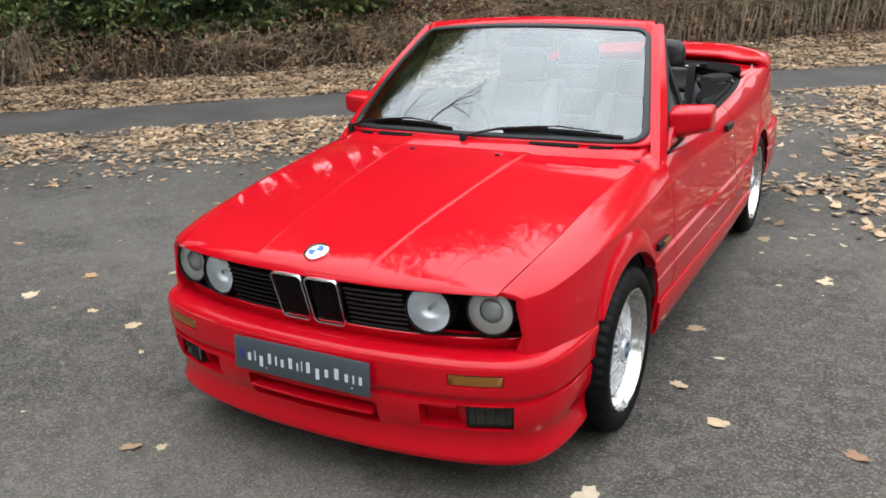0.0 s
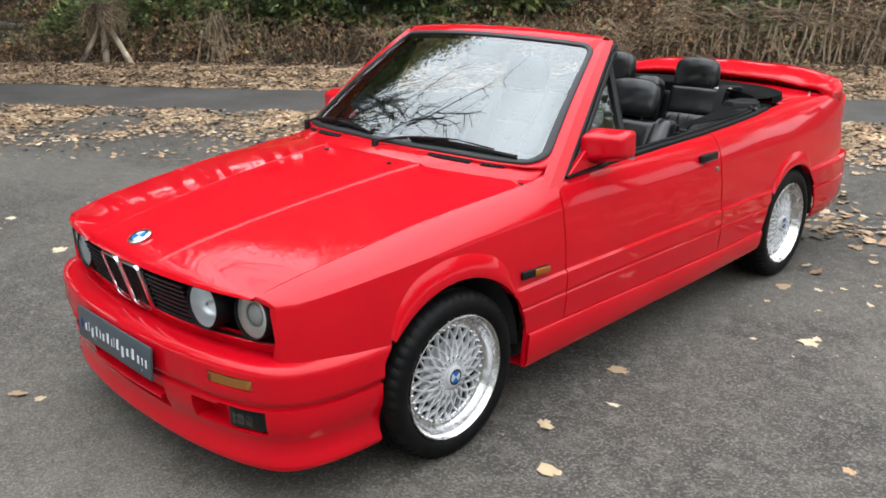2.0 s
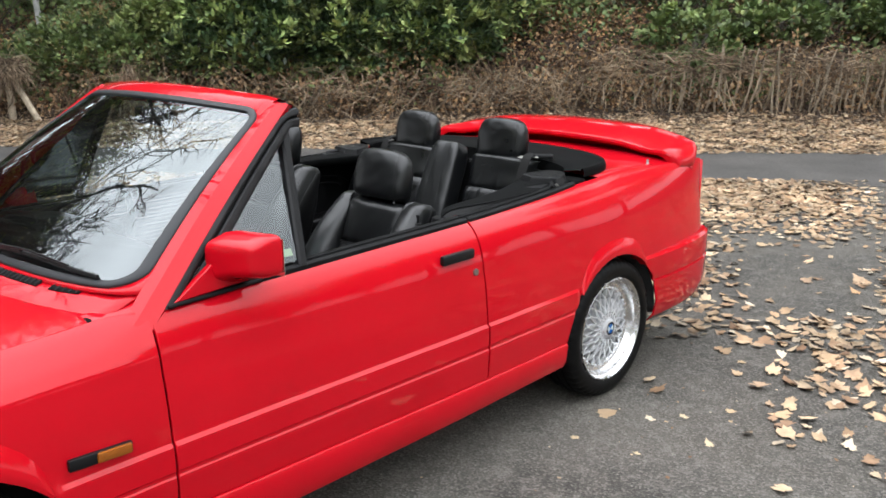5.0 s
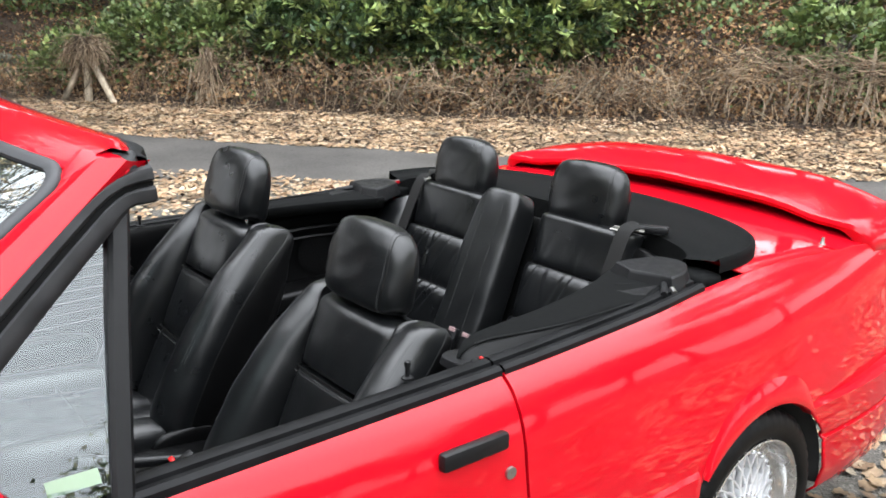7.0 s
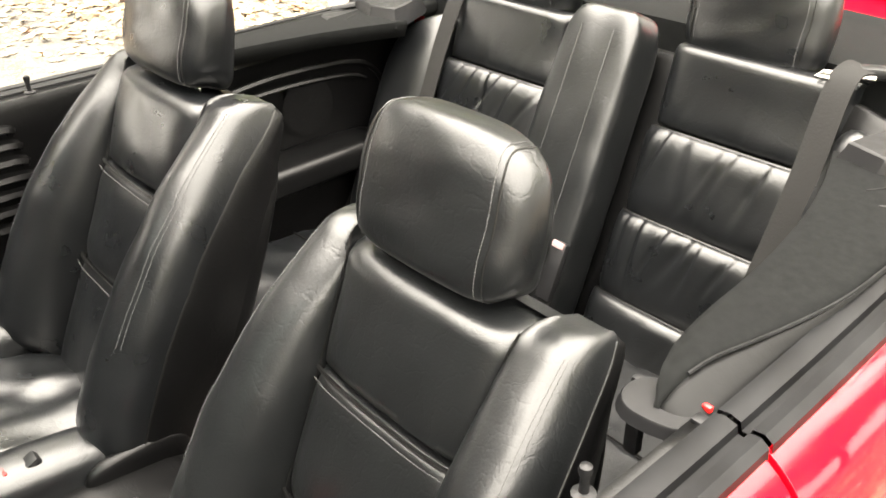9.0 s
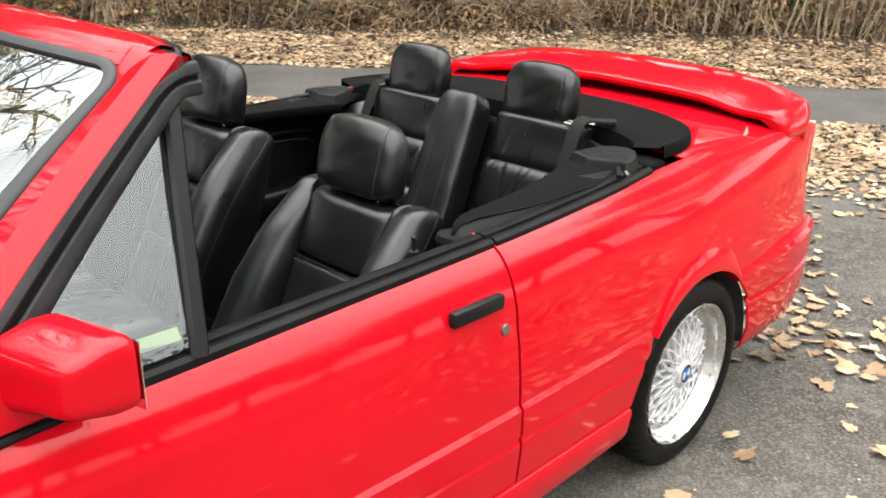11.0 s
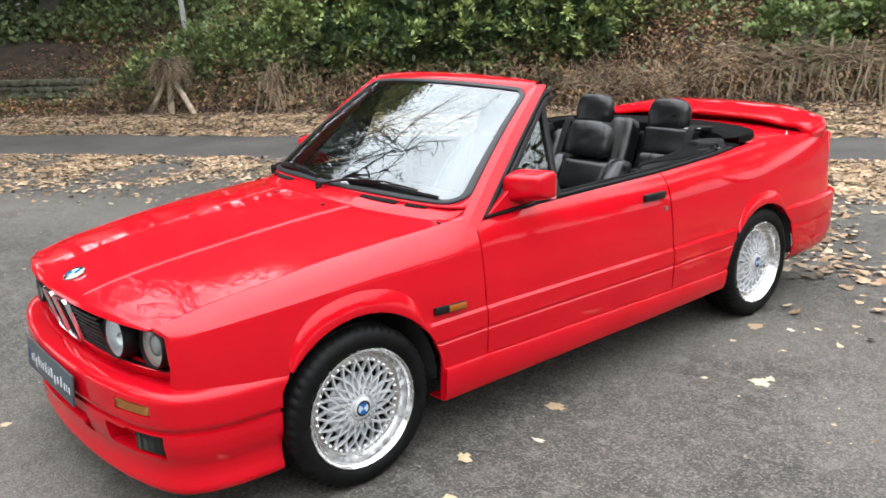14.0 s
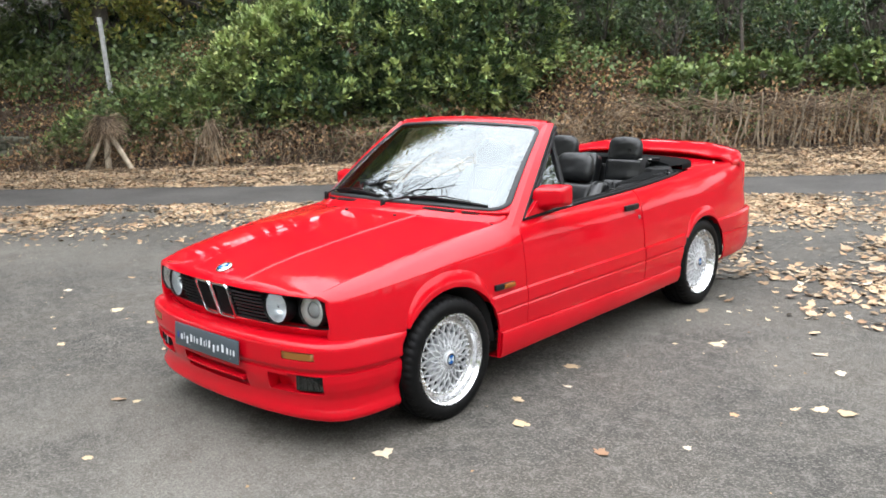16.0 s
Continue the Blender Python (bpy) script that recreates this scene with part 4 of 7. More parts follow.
for x in (0.578, 0.403, -0.403, -0.578):
    outer = abs(x) > 0.5
    y = lean_y(abs(x), 0.63) + (0.014 if outer else 0.008)
    lamp = part("headlight", HEAD_RING, BLACK, car, label="round projector headlight in a black ring" if outer else "round clear headlight with a bright reflector")
    lamp.location = (x, y, 0.633)
    lamp.rotation_euler = (radians(-3), 0, radians(6 if x > 0 else -6))
    for nm, me in (("lens", HEAD_LENS),) + ((("reflector", DIP_RING), ("projector_tube", PROJECTOR_TUBE), ("projector", PROJECTOR)) if outer else (("reflector", HEAD_BOWL), ("bulb_cap", HEAD_BULB))):
        o = part(nm, me, None, lamp)
        o.visible_shadow = nm not in ("lens", "projector")

# lamps in the bumper
for s in (-1, 1):
    rows = []
    for x in span(0.490, 0.643, 8):
        p = min(BUMPER, key=lambda q: abs(q.x - x))
        i = BUMPER.index(p)
        q = BUMPER[i + 1] if p.x < x else BUMPER[i - 1]
        y = p.y + (q.y - p.y) * (x - p.x) / (q.x - p.x) if abs(q.x - p.x) > 1e-6 else p.y
        rows.append([(s * x, y + 0.012, 0.4325), (s * x, y + 0.001, 0.4335), (s * x, y + 0.001, 0.4635), (s * x, y + 0.012, 0.4645)])
    part("indicator", net(rows), DULLAMBER, car, angle=30, thick=0.003, label="dull amber indicator lens", out=(0, 0, 0.44))
    fog_at = Matrix.Translation((s * 0.588, -0.648, 0.318)) @ Matrix.Rotation(s * radians(22), 4, "Z")
    fog = part("fog_lamp", moved(rbox(0.150, 0.03, 0.076, 0.006), fog_at), BLACK, car, label="rectangular fog lamp")
    part("reflector", moved(rbox(0.128, 0.004, 0.056, 0.001), fog_at @ Matrix.Translation((0, -0.0145, 0))), BOWL, fog)
    fog_glass = part("lens", moved(rbox(0.138, 0.004, 0.064, 0.0015), fog_at @ Matrix.Translation((0, -0.021, 0))), FOGLENS, fog)
    fog_glass.visible_shadow = False
    for k in range(4):
        part("lens_rib", moved(rbox(0.0025, 0.004, 0.060, 0.001), fog_at @ Matrix.Translation((-0.045 + 0.03 * k, -0.0235, 0))), FOGLENS, fog)
vane = [p + Vector((0, 0.016, 0.294)) for p in BUMPER if p.x < 0.247]
vane = [Vector((-p.x, p.y, p.z)) for p in reversed(vane[1:])] + vane
part("slot_vane", sweep(vane, [(-0.03, -0.006), (0.004, -0.009), (0.010, -0.004), (0.010, 0.003), (0.004, 0.007), (-0.03, 0.006)]), PAINT, front_bumper_ob, angle=50)

# front plate: slate grey, with plain bars where its lettering stands
plate = part("front_plate", moved(rbox(0.520, 0.008, 0.110, 0.002), Matrix.Translation((-0.004, -0.790, 0.423)) @ Matrix.Rotation(radians(-4), 4, "X")), PLATE, car, label="slate grey show plate with pale lettering bars")
bar_x = -0.225
for k, (w, h, up) in enumerate([(0.018, 0.042, 0.002), (0.020, 0.032, -0.004), (0.006, 0.042, 0.002), (0.022, 0.044, -0.012), (0.020, 0.044, 0.002), (0.010, 0.038, 0), (0.018, 0.032, -0.004), (0.022, 0.044, 0.002), (0.010, 0.032, -0.004), (0.006, 0.042, 0.002), (0.022, 0.044, 0.002), (0.022, 0.044, -0.012), (0.021, 0.032, -0.004), (0.026, 0.044, 0.002), (0.020, 0.032, -0.004), (0.010, 0.032, -0.004), (0.018, 0.032, -0.004)]):
    w *= 1.3
    bx = bar_x + w / 2
    part("lettering_bar", moved(rbox(w * 0.46, 0.001, h * 0.80, 0), Matrix.Translation((bx - 0.02, -0.7948 + 0.0007 * up / 0.01, 0.420 + up)) @ Matrix.Rotation(radians(-4), 4, "X")), PLATEBLUE if k == 0 else WHITE, plate, angle=0)
    bar_x += w + 0.0065
for x in (-0.165, 0.165):
    part("plate_screw", moved(lathe([(0, 0.007), (-0.004, 0.006), (-0.005, 0.0005)], 14, "y"), Matrix.Translation((x + 0.03, -0.792, 0.386))), WHITE, plate)


# bonnet badge: plain enamel disc
def badge_parts(parent, m, r):
    a = part("badge", moved(lathe([(0, r), (r * 0.16, r * 0.98), (r * 0.22, r * 0.9), (r * 0.22, r * 0.62)], 36, "z"), m), CHROME, parent, label="round chrome-edged enamel badge")
    part("enamel", moved(disc(r * 0.68, 32, "z", r * 0.205), m), PALEBLUE, a, angle=0)
    for q in (0, 2):
        arc = [(0, 0, r * 0.222)] + [(r * 0.62 * math.cos(radians(90 * q + 9 * k)), r * 0.62 * math.sin(radians(90 * q + 9 * k)), r * 0.222) for k in range(11)]
        part("enamel_field", moved((arc, [tuple(range(12))]), m), BLUE, a, angle=0)
    return a


badge_parts(hood, pose(0, -0.660, hood_height(0, -0.655) - 0.0005, 20, 0, 0), 0.041)
for s in (-1, 1):
    for x, y in ((0.19, 0.275),):
        part("washer_jet", moved(rbox(0.018, 0.012, 0.008, 0.003), Matrix.Translation((s * x, y, hood_height(x, y) + 0.003))), BLACK, hood)


# rear bumper
def rear_bumper():
    line = smooth_line([(0.846, 2.905, 0), (0.850, 3.05, 0), (0.840, 3.22, 0), (0.814, 3.38, 0), (0.762, 3.485, 0), (0.64, 3.53, 0), (0.3, 3.55, 0), (0, 3.555, 0)], 8)
    prof = [(0.565, 0.06), (0.563, 0.012), (0.553, 0.0), (0.48, -0.002), (0.462, 0.0), (0.458, 0.008), (0.447, 0.008), (0.443, 0.0), (0.34, 0.004), (0.27, 0.02), (0.235, 0.05)]
    half = []
    for i, p in enumerate(line):
        d = (line[min(i + 1, len(line) - 1)] - line[max(i - 1, 0)]).normalized()
        n = Vector((-d.y, d.x, 0))
        half.append([tuple(Vector((p.x, p.y - max(0, 2.909 - (REAR_ARCH[0] + math.sqrt(max(0, 0.338**2 - (z - REAR_ARCH[1]) ** 2)))) * step(3.05, 2.92, p.y), z + (0.008 if z > 0.5 else 0) * step(3.0, 3.4, p.y))) + n * w) for z, w in prof])
    right = [[(-x, y, z) for x, y, z in c] for c in reversed(half[:-1])]
    return net(half + right)


part("rear_bumper", rear_bumper(), PAINT, car, out=(0, 2.6, 0.4), angle=32, thick=0.006, label="red deep rear bumper")


# tail panel and lamps
def tail():
    return net([[(x, 3.435 + 0.01 * (1 - (x / 0.74) ** 2), z) for z in (0.55, 0.7, 0.90)] for x in span(-0.745, 0.745, 12)])


part("tail_panel", tail(), PAINT, car, thick=0.008, out=(0, 2.5, 0.6))
for s in (-1, 1):
    part("tail_lamp", moved(rbox(0.30, 0.03, 0.15, 0.01), Matrix.Translation((s * 0.56, 3.440, 0.69))), TAIL, car, label="red tail lamp")


# boot lid and wing
def boot():
    rows = []
    for x in span(-0.734, 0.734, 32):
        a = abs(x)
        row = []
        y0 = 3.02 - 0.02 * (a / 0.67) ** 2
        for y in span(y0, 3.43, 12):
            z = 0.945 - 0.026 * (a / 0.735) ** 2.2 - 0.012 * step(3.2, 3.43, y)
            row.append((x, y, z))
        row.append((x, 3.445, row[-1][2] - 0.02))
        row.append((x, 3.452, 0.80))
        row.append((x, 3.450, 0.60))
        rows.append(row)
    return net(rows)


part("boot_lid", boot(), PAINT, car, thick=0.01, edge=0.003, out=INSIDE, angle=35)


def deck():
    """Painted deck between the soft-top cover and the boot lid."""
    rows = []
    for y in span(2.60, 3.012, 10):
        row = []
        for u in span(-1, 1, 28):
            row.append((u * (top_x(y) - 0.003), y, 0.945 * (1 - abs(u) ** 2.2) + (top_z(y) + 0.001) * abs(u) ** 2.2))
        rows.append(row)
    rows.append([(x, y + 0.002, z - 0.012) for x, y, z in rows[-1]])
    return net(rows)


part("rear_deck", deck(), PAINT, car, out=INSIDE, thick=0.005, angle=40)


def wing():
    lead = curve((0.0, 3.185), (0.4, 3.175), (0.6, 3.155), (0.72, 3.14), (0.79, 3.155))
    trail = curve((0.0, 3.50), (0.4, 3.485), (0.6, 3.455), (0.72, 3.41), (0.79, 3.33))
    crest = curve((0.0, 1.052), (0.4, 1.040), (0.6, 1.012), (0.72, 0.985), (0.79, 0.962))
    rows = []
    for v in span(-1, 1, 60):
        x = 0.764 * math.sin(v * math.pi / 2)
        a = abs(x)
        bend = 1 - math.sqrt(1 - min(1, max(0, (a - 0.700) / 0.0641)) ** 2)
        l, t, c = lead(a) + 0.035 * bend, trail(a) - 0.06 * bend, crest(a)
        c -= (c - 0.915) * 0.92 * bend
        f = c - 0.036 * step(0.79, 0.55, a) - 0.010
        k = step(0.66, 0.785, a)
        lo, hi = (f - 0.025) * (1 - k) + 0.885 * k, 0.925 * (1 - k) + 0.885 * k
        rows.append([(x, l + 0.05, lo), (x, l + 0.012, lo), (x, l, f - 0.012), (x, l + 0.004, f), (x, l + 0.022, f + 0.010), (x, l + (t - l) * 0.45, c - 0.008), (x, l + (t - l) * 0.8, c), (x, t - 0.008, c - 0.004), (x, t, c - 0.014), (x, t - 0.012, min(c - 0.05, hi + 0.03)), (x, t - 0.03, hi)])
    rows = [[(0.998 * x, y, 0.880) for x, y, z in rows[0]]] + rows + [[(0.998 * x, y, 0.880) for x, y, z in rows[-1]]]
    return net(rows)


spoiler = part("boot_spoiler", wing(), PAINT, car, out=(0, 3.3, 0.9), angle=35, label="red raised spoiler across the boot", thick=0.004)
rows = [[(x, 3.335 - 0.03 * (abs(x) / 0.75) ** 4, 0.92), (x, 3.325 - 0.03 * (abs(x) / 0.75) ** 4, curve((0, 0.99), (0.5, 0.975), (0.76, 0.945))(abs(x)))] for x in span(-0.75, 0.75, 30)]
part("spoiler_stem", net(rows), PAINT, spoiler, thick=0.01)
part("aerial_stub", moved(lathe([(0, 0.010), (0.006, 0.010), (0.012, 0.006), (0.026, 0.005), (0.027, 0.0005)], 16, "z"), Matrix.Translation((0.685, 3.03, 0.918))), STEEL, car, label="small steel aerial base")


# ==== car: wheels and side fittings ====
def tyre_mesh():
    prof = [(-0.085, 0.218), (-0.097, 0.226), (-0.102, 0.244), (-0.100, 0.264), (-0.093, 0.281), (-0.080, 0.2925), (-0.060, 0.2965), (-0.047, 0.2972), (-0.045, 0.2895), (-0.037, 0.2895), (-0.035, 0.2975), (-0.006, 0.298), (-0.004, 0.290), (0.004, 0.290), (0.006, 0.298), (0.035, 0.2975), (0.037, 0.2895), (0.045, 0.2895), (0.047, 0.2972), (0.060, 0.2965), (0.080, 0.2925), (0.093, 0.281), (0.1, 0.266), (0.1015, 0.258), (0.1025, 0.249), (0.1005, 0.238), (0.097, 0.228), (0.090, 0.221), (0.085, 0.218)]
    n = 150
    rows = []
    for i, (a, r) in enumerate(prof):
        row = []
        for k in range(n):
            rr = r
            if abs(a) in (0.080, 0.093) and k % 3 == 0:
                rr -= 0.0055
            if abs(a) in (0.060,) and k % 3 == 0:
                rr -= 0.004
            t = 2 * math.pi * (k + abs(a) * 20) / n
            row.append((a, math.cos(t) * rr, math.sin(t) * rr))
        rows.append(row)
    return net(rows, True)


def spoke(a0, a1, r0, r1, x0, x1, w, d):
    rows = []
    for t in span(0, 1, 3):
        a, r, x = radians(a0 + (a1 - a0) * t), r0 + (r1 - r0) * t, x0 + (x1 - x0) * t
        c = Vector((x, r * math.cos(a), r * math.sin(a)))
        al = (radians(a1 - a0) * r) / (r1 - r0)
        side = Vector((0, -math.sin(a), math.cos(a)))
        rad = Vector((0, math.cos(a), math.sin(a)))
        s = (side - rad * al).normalized()
        rows.append([c + s * w, c + s * w * 0.6 + Vector((d, 0, 0)) * 0.5, c - s * w * 0.6 + Vector((d, 0, 0)) * 0.5, c - s * w, c - s * w * 0.8 - Vector((d, 0, 0)), c + s * w * 0.8 - Vector((d, 0, 0))])
    return net(rows, True)


N_SPOKE = 20
TYRE = mesh_of("tyre", tyre_mesh(), RUBBER, 28)
RIM = mesh_of("rim", lathe([(0.080, 0.216), (0.090, 0.2205), (0.0955, 0.2195), (0.0968, 0.216), (0.0935, 0.212), (0.084, 0.2065), (0.078, 0.204), (0.0765, 0.2005), (0.060, 0.196), (0.050, 0.190), (0.0485, 0.182), (0.0465, 0.1775), (0.049, 0.1755), (0.050, 0.162), (0.044, 0.160), (0.03, 0.175), (-0.08, 0.19), (-0.09, 0.216)], 84), POLISH, 35)
LATTICE = mesh_of("lattice", join(*[spoke(k * 360 / N_SPOKE, k * 360 / N_SPOKE + s * 1.5 * 360 / N_SPOKE, 0.048, 0.168, 0.072, 0.048, 0.0045, 0.010) for k in range(N_SPOKE) for s in (-1, 1)]), ALLOY, 40, clean=False)
NODES = join(*[moved(lathe([(0, 0.0052), (0.004, 0.0046), (0.007, 0.0005)], 7), Matrix.Translation((0.050, 0.1690 * math.cos(k * 2 * math.pi / 40), 0.1690 * math.sin(k * 2 * math.pi / 40)))) for k in range(40)], *[moved(lathe([(0, 0.0052), (0.004, 0.0045), (0.006, 0.0005)], 7), Matrix.Translation((0.071, 0.066 * math.cos((k + 0.5) * 2 * math.pi / 20), 0.066 * math.sin((k + 0.5) * 2 * math.pi / 20)))) for k in range(20)])
BOLTS = mesh_of("rim_bolt_ring", NODES, CHROME, 40, clean=False)
HUB = mesh_of("hub", lathe([(0.030, 0.118), (0.036, 0.116), (0.052, 0.072), (0.058, 0.050), (0.066, 0.050), (0.074, 0.046), (0.076, 0.038), (0.084, 0.036), (0.0865, 0.033), (0.087, 0.028)], 32), ALLOY, 35)
CAP = mesh_of("centre_cap", join(disc(0.0285, 32, "x", 0.0872)), BLACK, 0)
CAPBLUE = mesh_of("enamel_field", (lambda q: (q, [tuple(range(12)), tuple(range(12, 24))]))([(0.0878, 0, 0)] + [(0.0878, 0.021 * math.cos(radians(9 * k + 30)), 0.021 * math.sin(radians(9 * k + 30))) for k in range(11)] + [(0.0878, 0, 0)] + [(0.0878, 0.021 * math.cos(radians(9 * k + 210)), 0.021 * math.sin(radians(9 * k + 210))) for k in range(11)]), BLUE, 0, clean=False)
CAPWHITE = mesh_of("enamel", disc(0.0212, 32, "x", 0.0875), PALEBLUE, 0)
BRAKE = mesh_of("brake_disc", join(lathe([(0.0, 0.05), (0.0, 0.130), (-0.02, 0.130), (-0.02, 0.05)], 40), lathe([(-0.03, 0.05), (-0.03, 0.175)], 40)), WELL, 40)
for s in (1, -1):
    for y, spin, z in ((0.002, 8, 0.292), (2.572, 21, 0.296)):
        w = part("wheel", TYRE, None, car, label="silver lattice alloy wheel with black tyre")
        w.name = "wheel"
        w.matrix_basis = Matrix.Translation((s * (0.722 if y < 1 else 0.734), y, z)) @ Matrix.Rotation(0 if s > 0 else math.pi, 4, "Z") @ Matrix.Rotation(radians(spin), 4, "X")
        for nm, me in (("rim", RIM), ("lattice", LATTICE), ("rim_bolt_ring", BOLTS), ("hub", HUB), ("centre_cap", CAP), ("enamel", CAPWHITE), ("enamel_field", CAPBLUE), ("brake_disc", BRAKE)):
            o = part(nm, me, None, w)
            if nm == "rim_bolt_ring":
                tagged(o, kind="stuff")

# door furniture
for s, d in ((1, doors[0]), (-1, doors[1])):
    def at(y, z, out_=0.0):
        return (s * (skin_x(y, z) + out_), y, z)

    def skin_x(y, z):
        sh, top = shoulder_z(y), top_z(y)
        if z <= sh:
            return side_x(y, z)
        xs, xt = side_x(y, sh), top_x(y)
        c1 = (xs - 0.34 * (xs - xt), sh + 0.70 * (top - sh))
        for t in span(0, 1, 60):
            zz = (1 - t) ** 2 * sh + 2 * t * (1 - t) * c1[1] + t * t * top
            if zz >= z:
                return (1 - t) ** 2 * xs + 2 * t * (1 - t) * c1[0] + t * t * xt
        return xt

    h = part("door_handle", moved(rbox(0.022, 0.150, 0.034, 0.007), Matrix.Translation(at(1.640, 0.798, 0.014))), BLACK, d, label="black pull-up door handle")
    part("door_lock", moved(lathe([(0, 0.0125), (s * 0.005, 0.012), (s * 0.006, 0.008), (s * 0.004, 0.0005)], 20), Matrix.Translation(at(1.722, 0.730, 0.0))), STEEL, d, label="small round brass-toned lock")
    f = fenders[0] if s > 0 else fenders[1]
    part("side_repeater", moved(rbox(0.016, 0.155, 0.030, 0.005), Matrix.Translation(at(0.405, 0.567, 0.004)) @ Matrix.Rotation(radians(-2), 4, "X")), BLACK, f, label="black and amber side repeater")
    part("lens", moved(rbox(0.016, 0.086, 0.026, 0.005), Matrix.Translation(at(0.436, 0.566, 0.009)) @ Matrix.Rotation(radians(-2), 4, "X")), AMBER, f)

    # rubber strips along the top of the door and the rear wing
    def belt(y, dx, dz):
        return (s * (top_x(y) + dx), y, top_z(y) + dz)

    ys = span(0.66, 1.765, 24)
    for y0, y1, par in ((0.66, 1.763, d), (1.769, 2.43, quarters[0] if s > 0 else quarters[1])):
        rows = []
        for y in span(y0, y1, 20):
            rows.append([belt(y, 0.006, -0.006), belt(y, 0.005, 0.008), belt(y, -0.004, 0.014), belt(y, -0.016, 0.012), belt(y, -0.018, 0.004), belt(y, -0.026, 0.004), belt(y, -0.028, 0.013), belt(y, -0.040, 0.016), belt(y, -0.052, 0.013), belt(y, -0.055, -0.01), belt(y, -0.03, -0.03)])
        part("top_seal", net(rows, True), SEAL, par, angle=40, label="black rubber window seal")

    # quarter-light: glass triangle, rubber frame and upright post
    p_low, p_front, p_top = Vector((s * 0.742, 1.064, 0.895)), Vector((s * 0.748, 0.70, 0.890)), Vector((s * 0.540, 1.156, 1.306))
    g = ([tuple(p_front), tuple(p_low), tuple(p_top)], [(0, 1, 2)])
    ql = part("quarter_light", g, SIDEGLASS, d, out=(0, 1.0, 0.8), angle=0, label="triangular fixed side glass in a black frame")
    ql.visible_shadow = False
    if s > 0:
        part("permit_sticker", ([(0.7345, 0.976, 0.911), (0.7345, 1.044, 0.911), (0.7265, 1.042, 0.931), (0.7265, 0.974, 0.931)], [(0, 1, 2, 3)]), STICKER, ql, thick=0.001, angle=0, label="small pale green permit sticker")
    part("quarter_light_post", sweep([p_low + Vector((0, 0, -0.02)), p_low.lerp(p_top, 0.5), p_top + Vector((0, 0.004, 0.01))], [(-0.016, -0.010), (-0.010, -0.016), (0.010, -0.016), (0.016, -0.010), (0.016, 0.010), (0.010, 0.016), (-0.010, 0.016), (-0.016, 0.010)], up=(s, 0, 0)), BLACK, d)

    # mirror on a triangular foot
    foot = [(s * 0.762, 0.655, 0.868), (s * 0.758, 0.905, 0.880), (s * 0.735, 0.885, 0.985), (s * 0.742, 0.86, 1.0), (s * 0.752, 0.79, 0.955)]
    inner = [(x - s * 0.022, y, z) for x, y, z in foot]
    fv = foot + inner
    ff = [(0, 1, 2, 3, 4), (9, 8, 7, 6, 5)] + [(i, (i + 1) % 5, 5 + (i + 1) % 5, 5 + i) for i in range(5)]
    part("mirror_foot", (fv, ff), PAINT, d, angle=30, edge=0.004)

    def mirror_shape(a, b, c):
        x = a * 0.083
        y = b * (0.062 if b < 0 else 0.040)
        z = c * 0.064 + (0.5 - 0.5 * c) * (0.012 * max(0, a) - 0.026 * max(0, -a))
        x -= 0.014 * max(0, -a) * (0.5 - 0.5 * c)
        k = 1 - 0.30 * max(0, -b)
        z *= k * (1 - 0.07 * (a + 1) / 2)
        y += 0.022 * (a)
        return (s * (0.806 + x), 0.848 + y, 0.960 + z + 0.004 * a)

    part("door_mirror", puff(1, 1, 1, 7.5, 12, mirror_shape), PAINT, d, angle=50, label="red squared door mirror")
    gl = [(s * (0.806 + a * 0.074), 0.8895 + 0.022 * a, 0.960 + c * 0.053) for a, c in ((-1, -1), (1, -1), (1, 0.9), (-1, 1))]
    part("mirror_glass", (gl, [(0, 1, 2, 3)]), CHROME, d, angle=0, thick=0.002)
    part("mirror_foot_seal", tube([(s * 0.766, 0.636, 0.8645), (s * 0.764, 0.78, 0.8675), (s * 0.760, 0.92, 0.873)], 0.006, 8), SEAL, d)

# pillar black cap at the top corners and scuttle vents
for s in (-1, 1):
    part("header_latch_cover", moved(rbox(0.07, 0.05, 0.022, 0.008), Matrix.Translation((s * 0.522, 1.170, 1.306)) @ Matrix.Rotation(radians(-14 * s), 4, "Z")), BLACK, car)
    def on_scuttle(x, d):
        y0, y1 = cowl_y(x) + 0.004, glass_low_y(x) + 0.012
        y = glass_low_y(x) - d
        z0, z1 = hood_height(x, y0 - 0.01) - 0.0005, glass_low_z(x) + 0.002
        f = (y - y0) / (y1 - y0)
        return Vector((s * x, y, z0 + (z1 - z0) * f + 0.0065))

    for x0, x1, n in ((0.27, 0.46, 11), (0.50, 0.585, 5)):
        vent = part("scuttle_vent", net([[tuple(on_scuttle(x, d)) for d in (0.030, 0.010)] for x in span(x0, x1, 8)]), DARK, car, thick=0.003)
        for k in range(n):
            x = x0 + 0.006 + k * (x1 - x0 - 0.012) / (n - 1)
            part("slat", tube([on_scuttle(x, 0.030) + Vector((0, 0, 0.0015)), on_scuttle(x, 0.010) + Vector((0, 0, 0.0015))], 0.0018, 5), BLACK, vent)


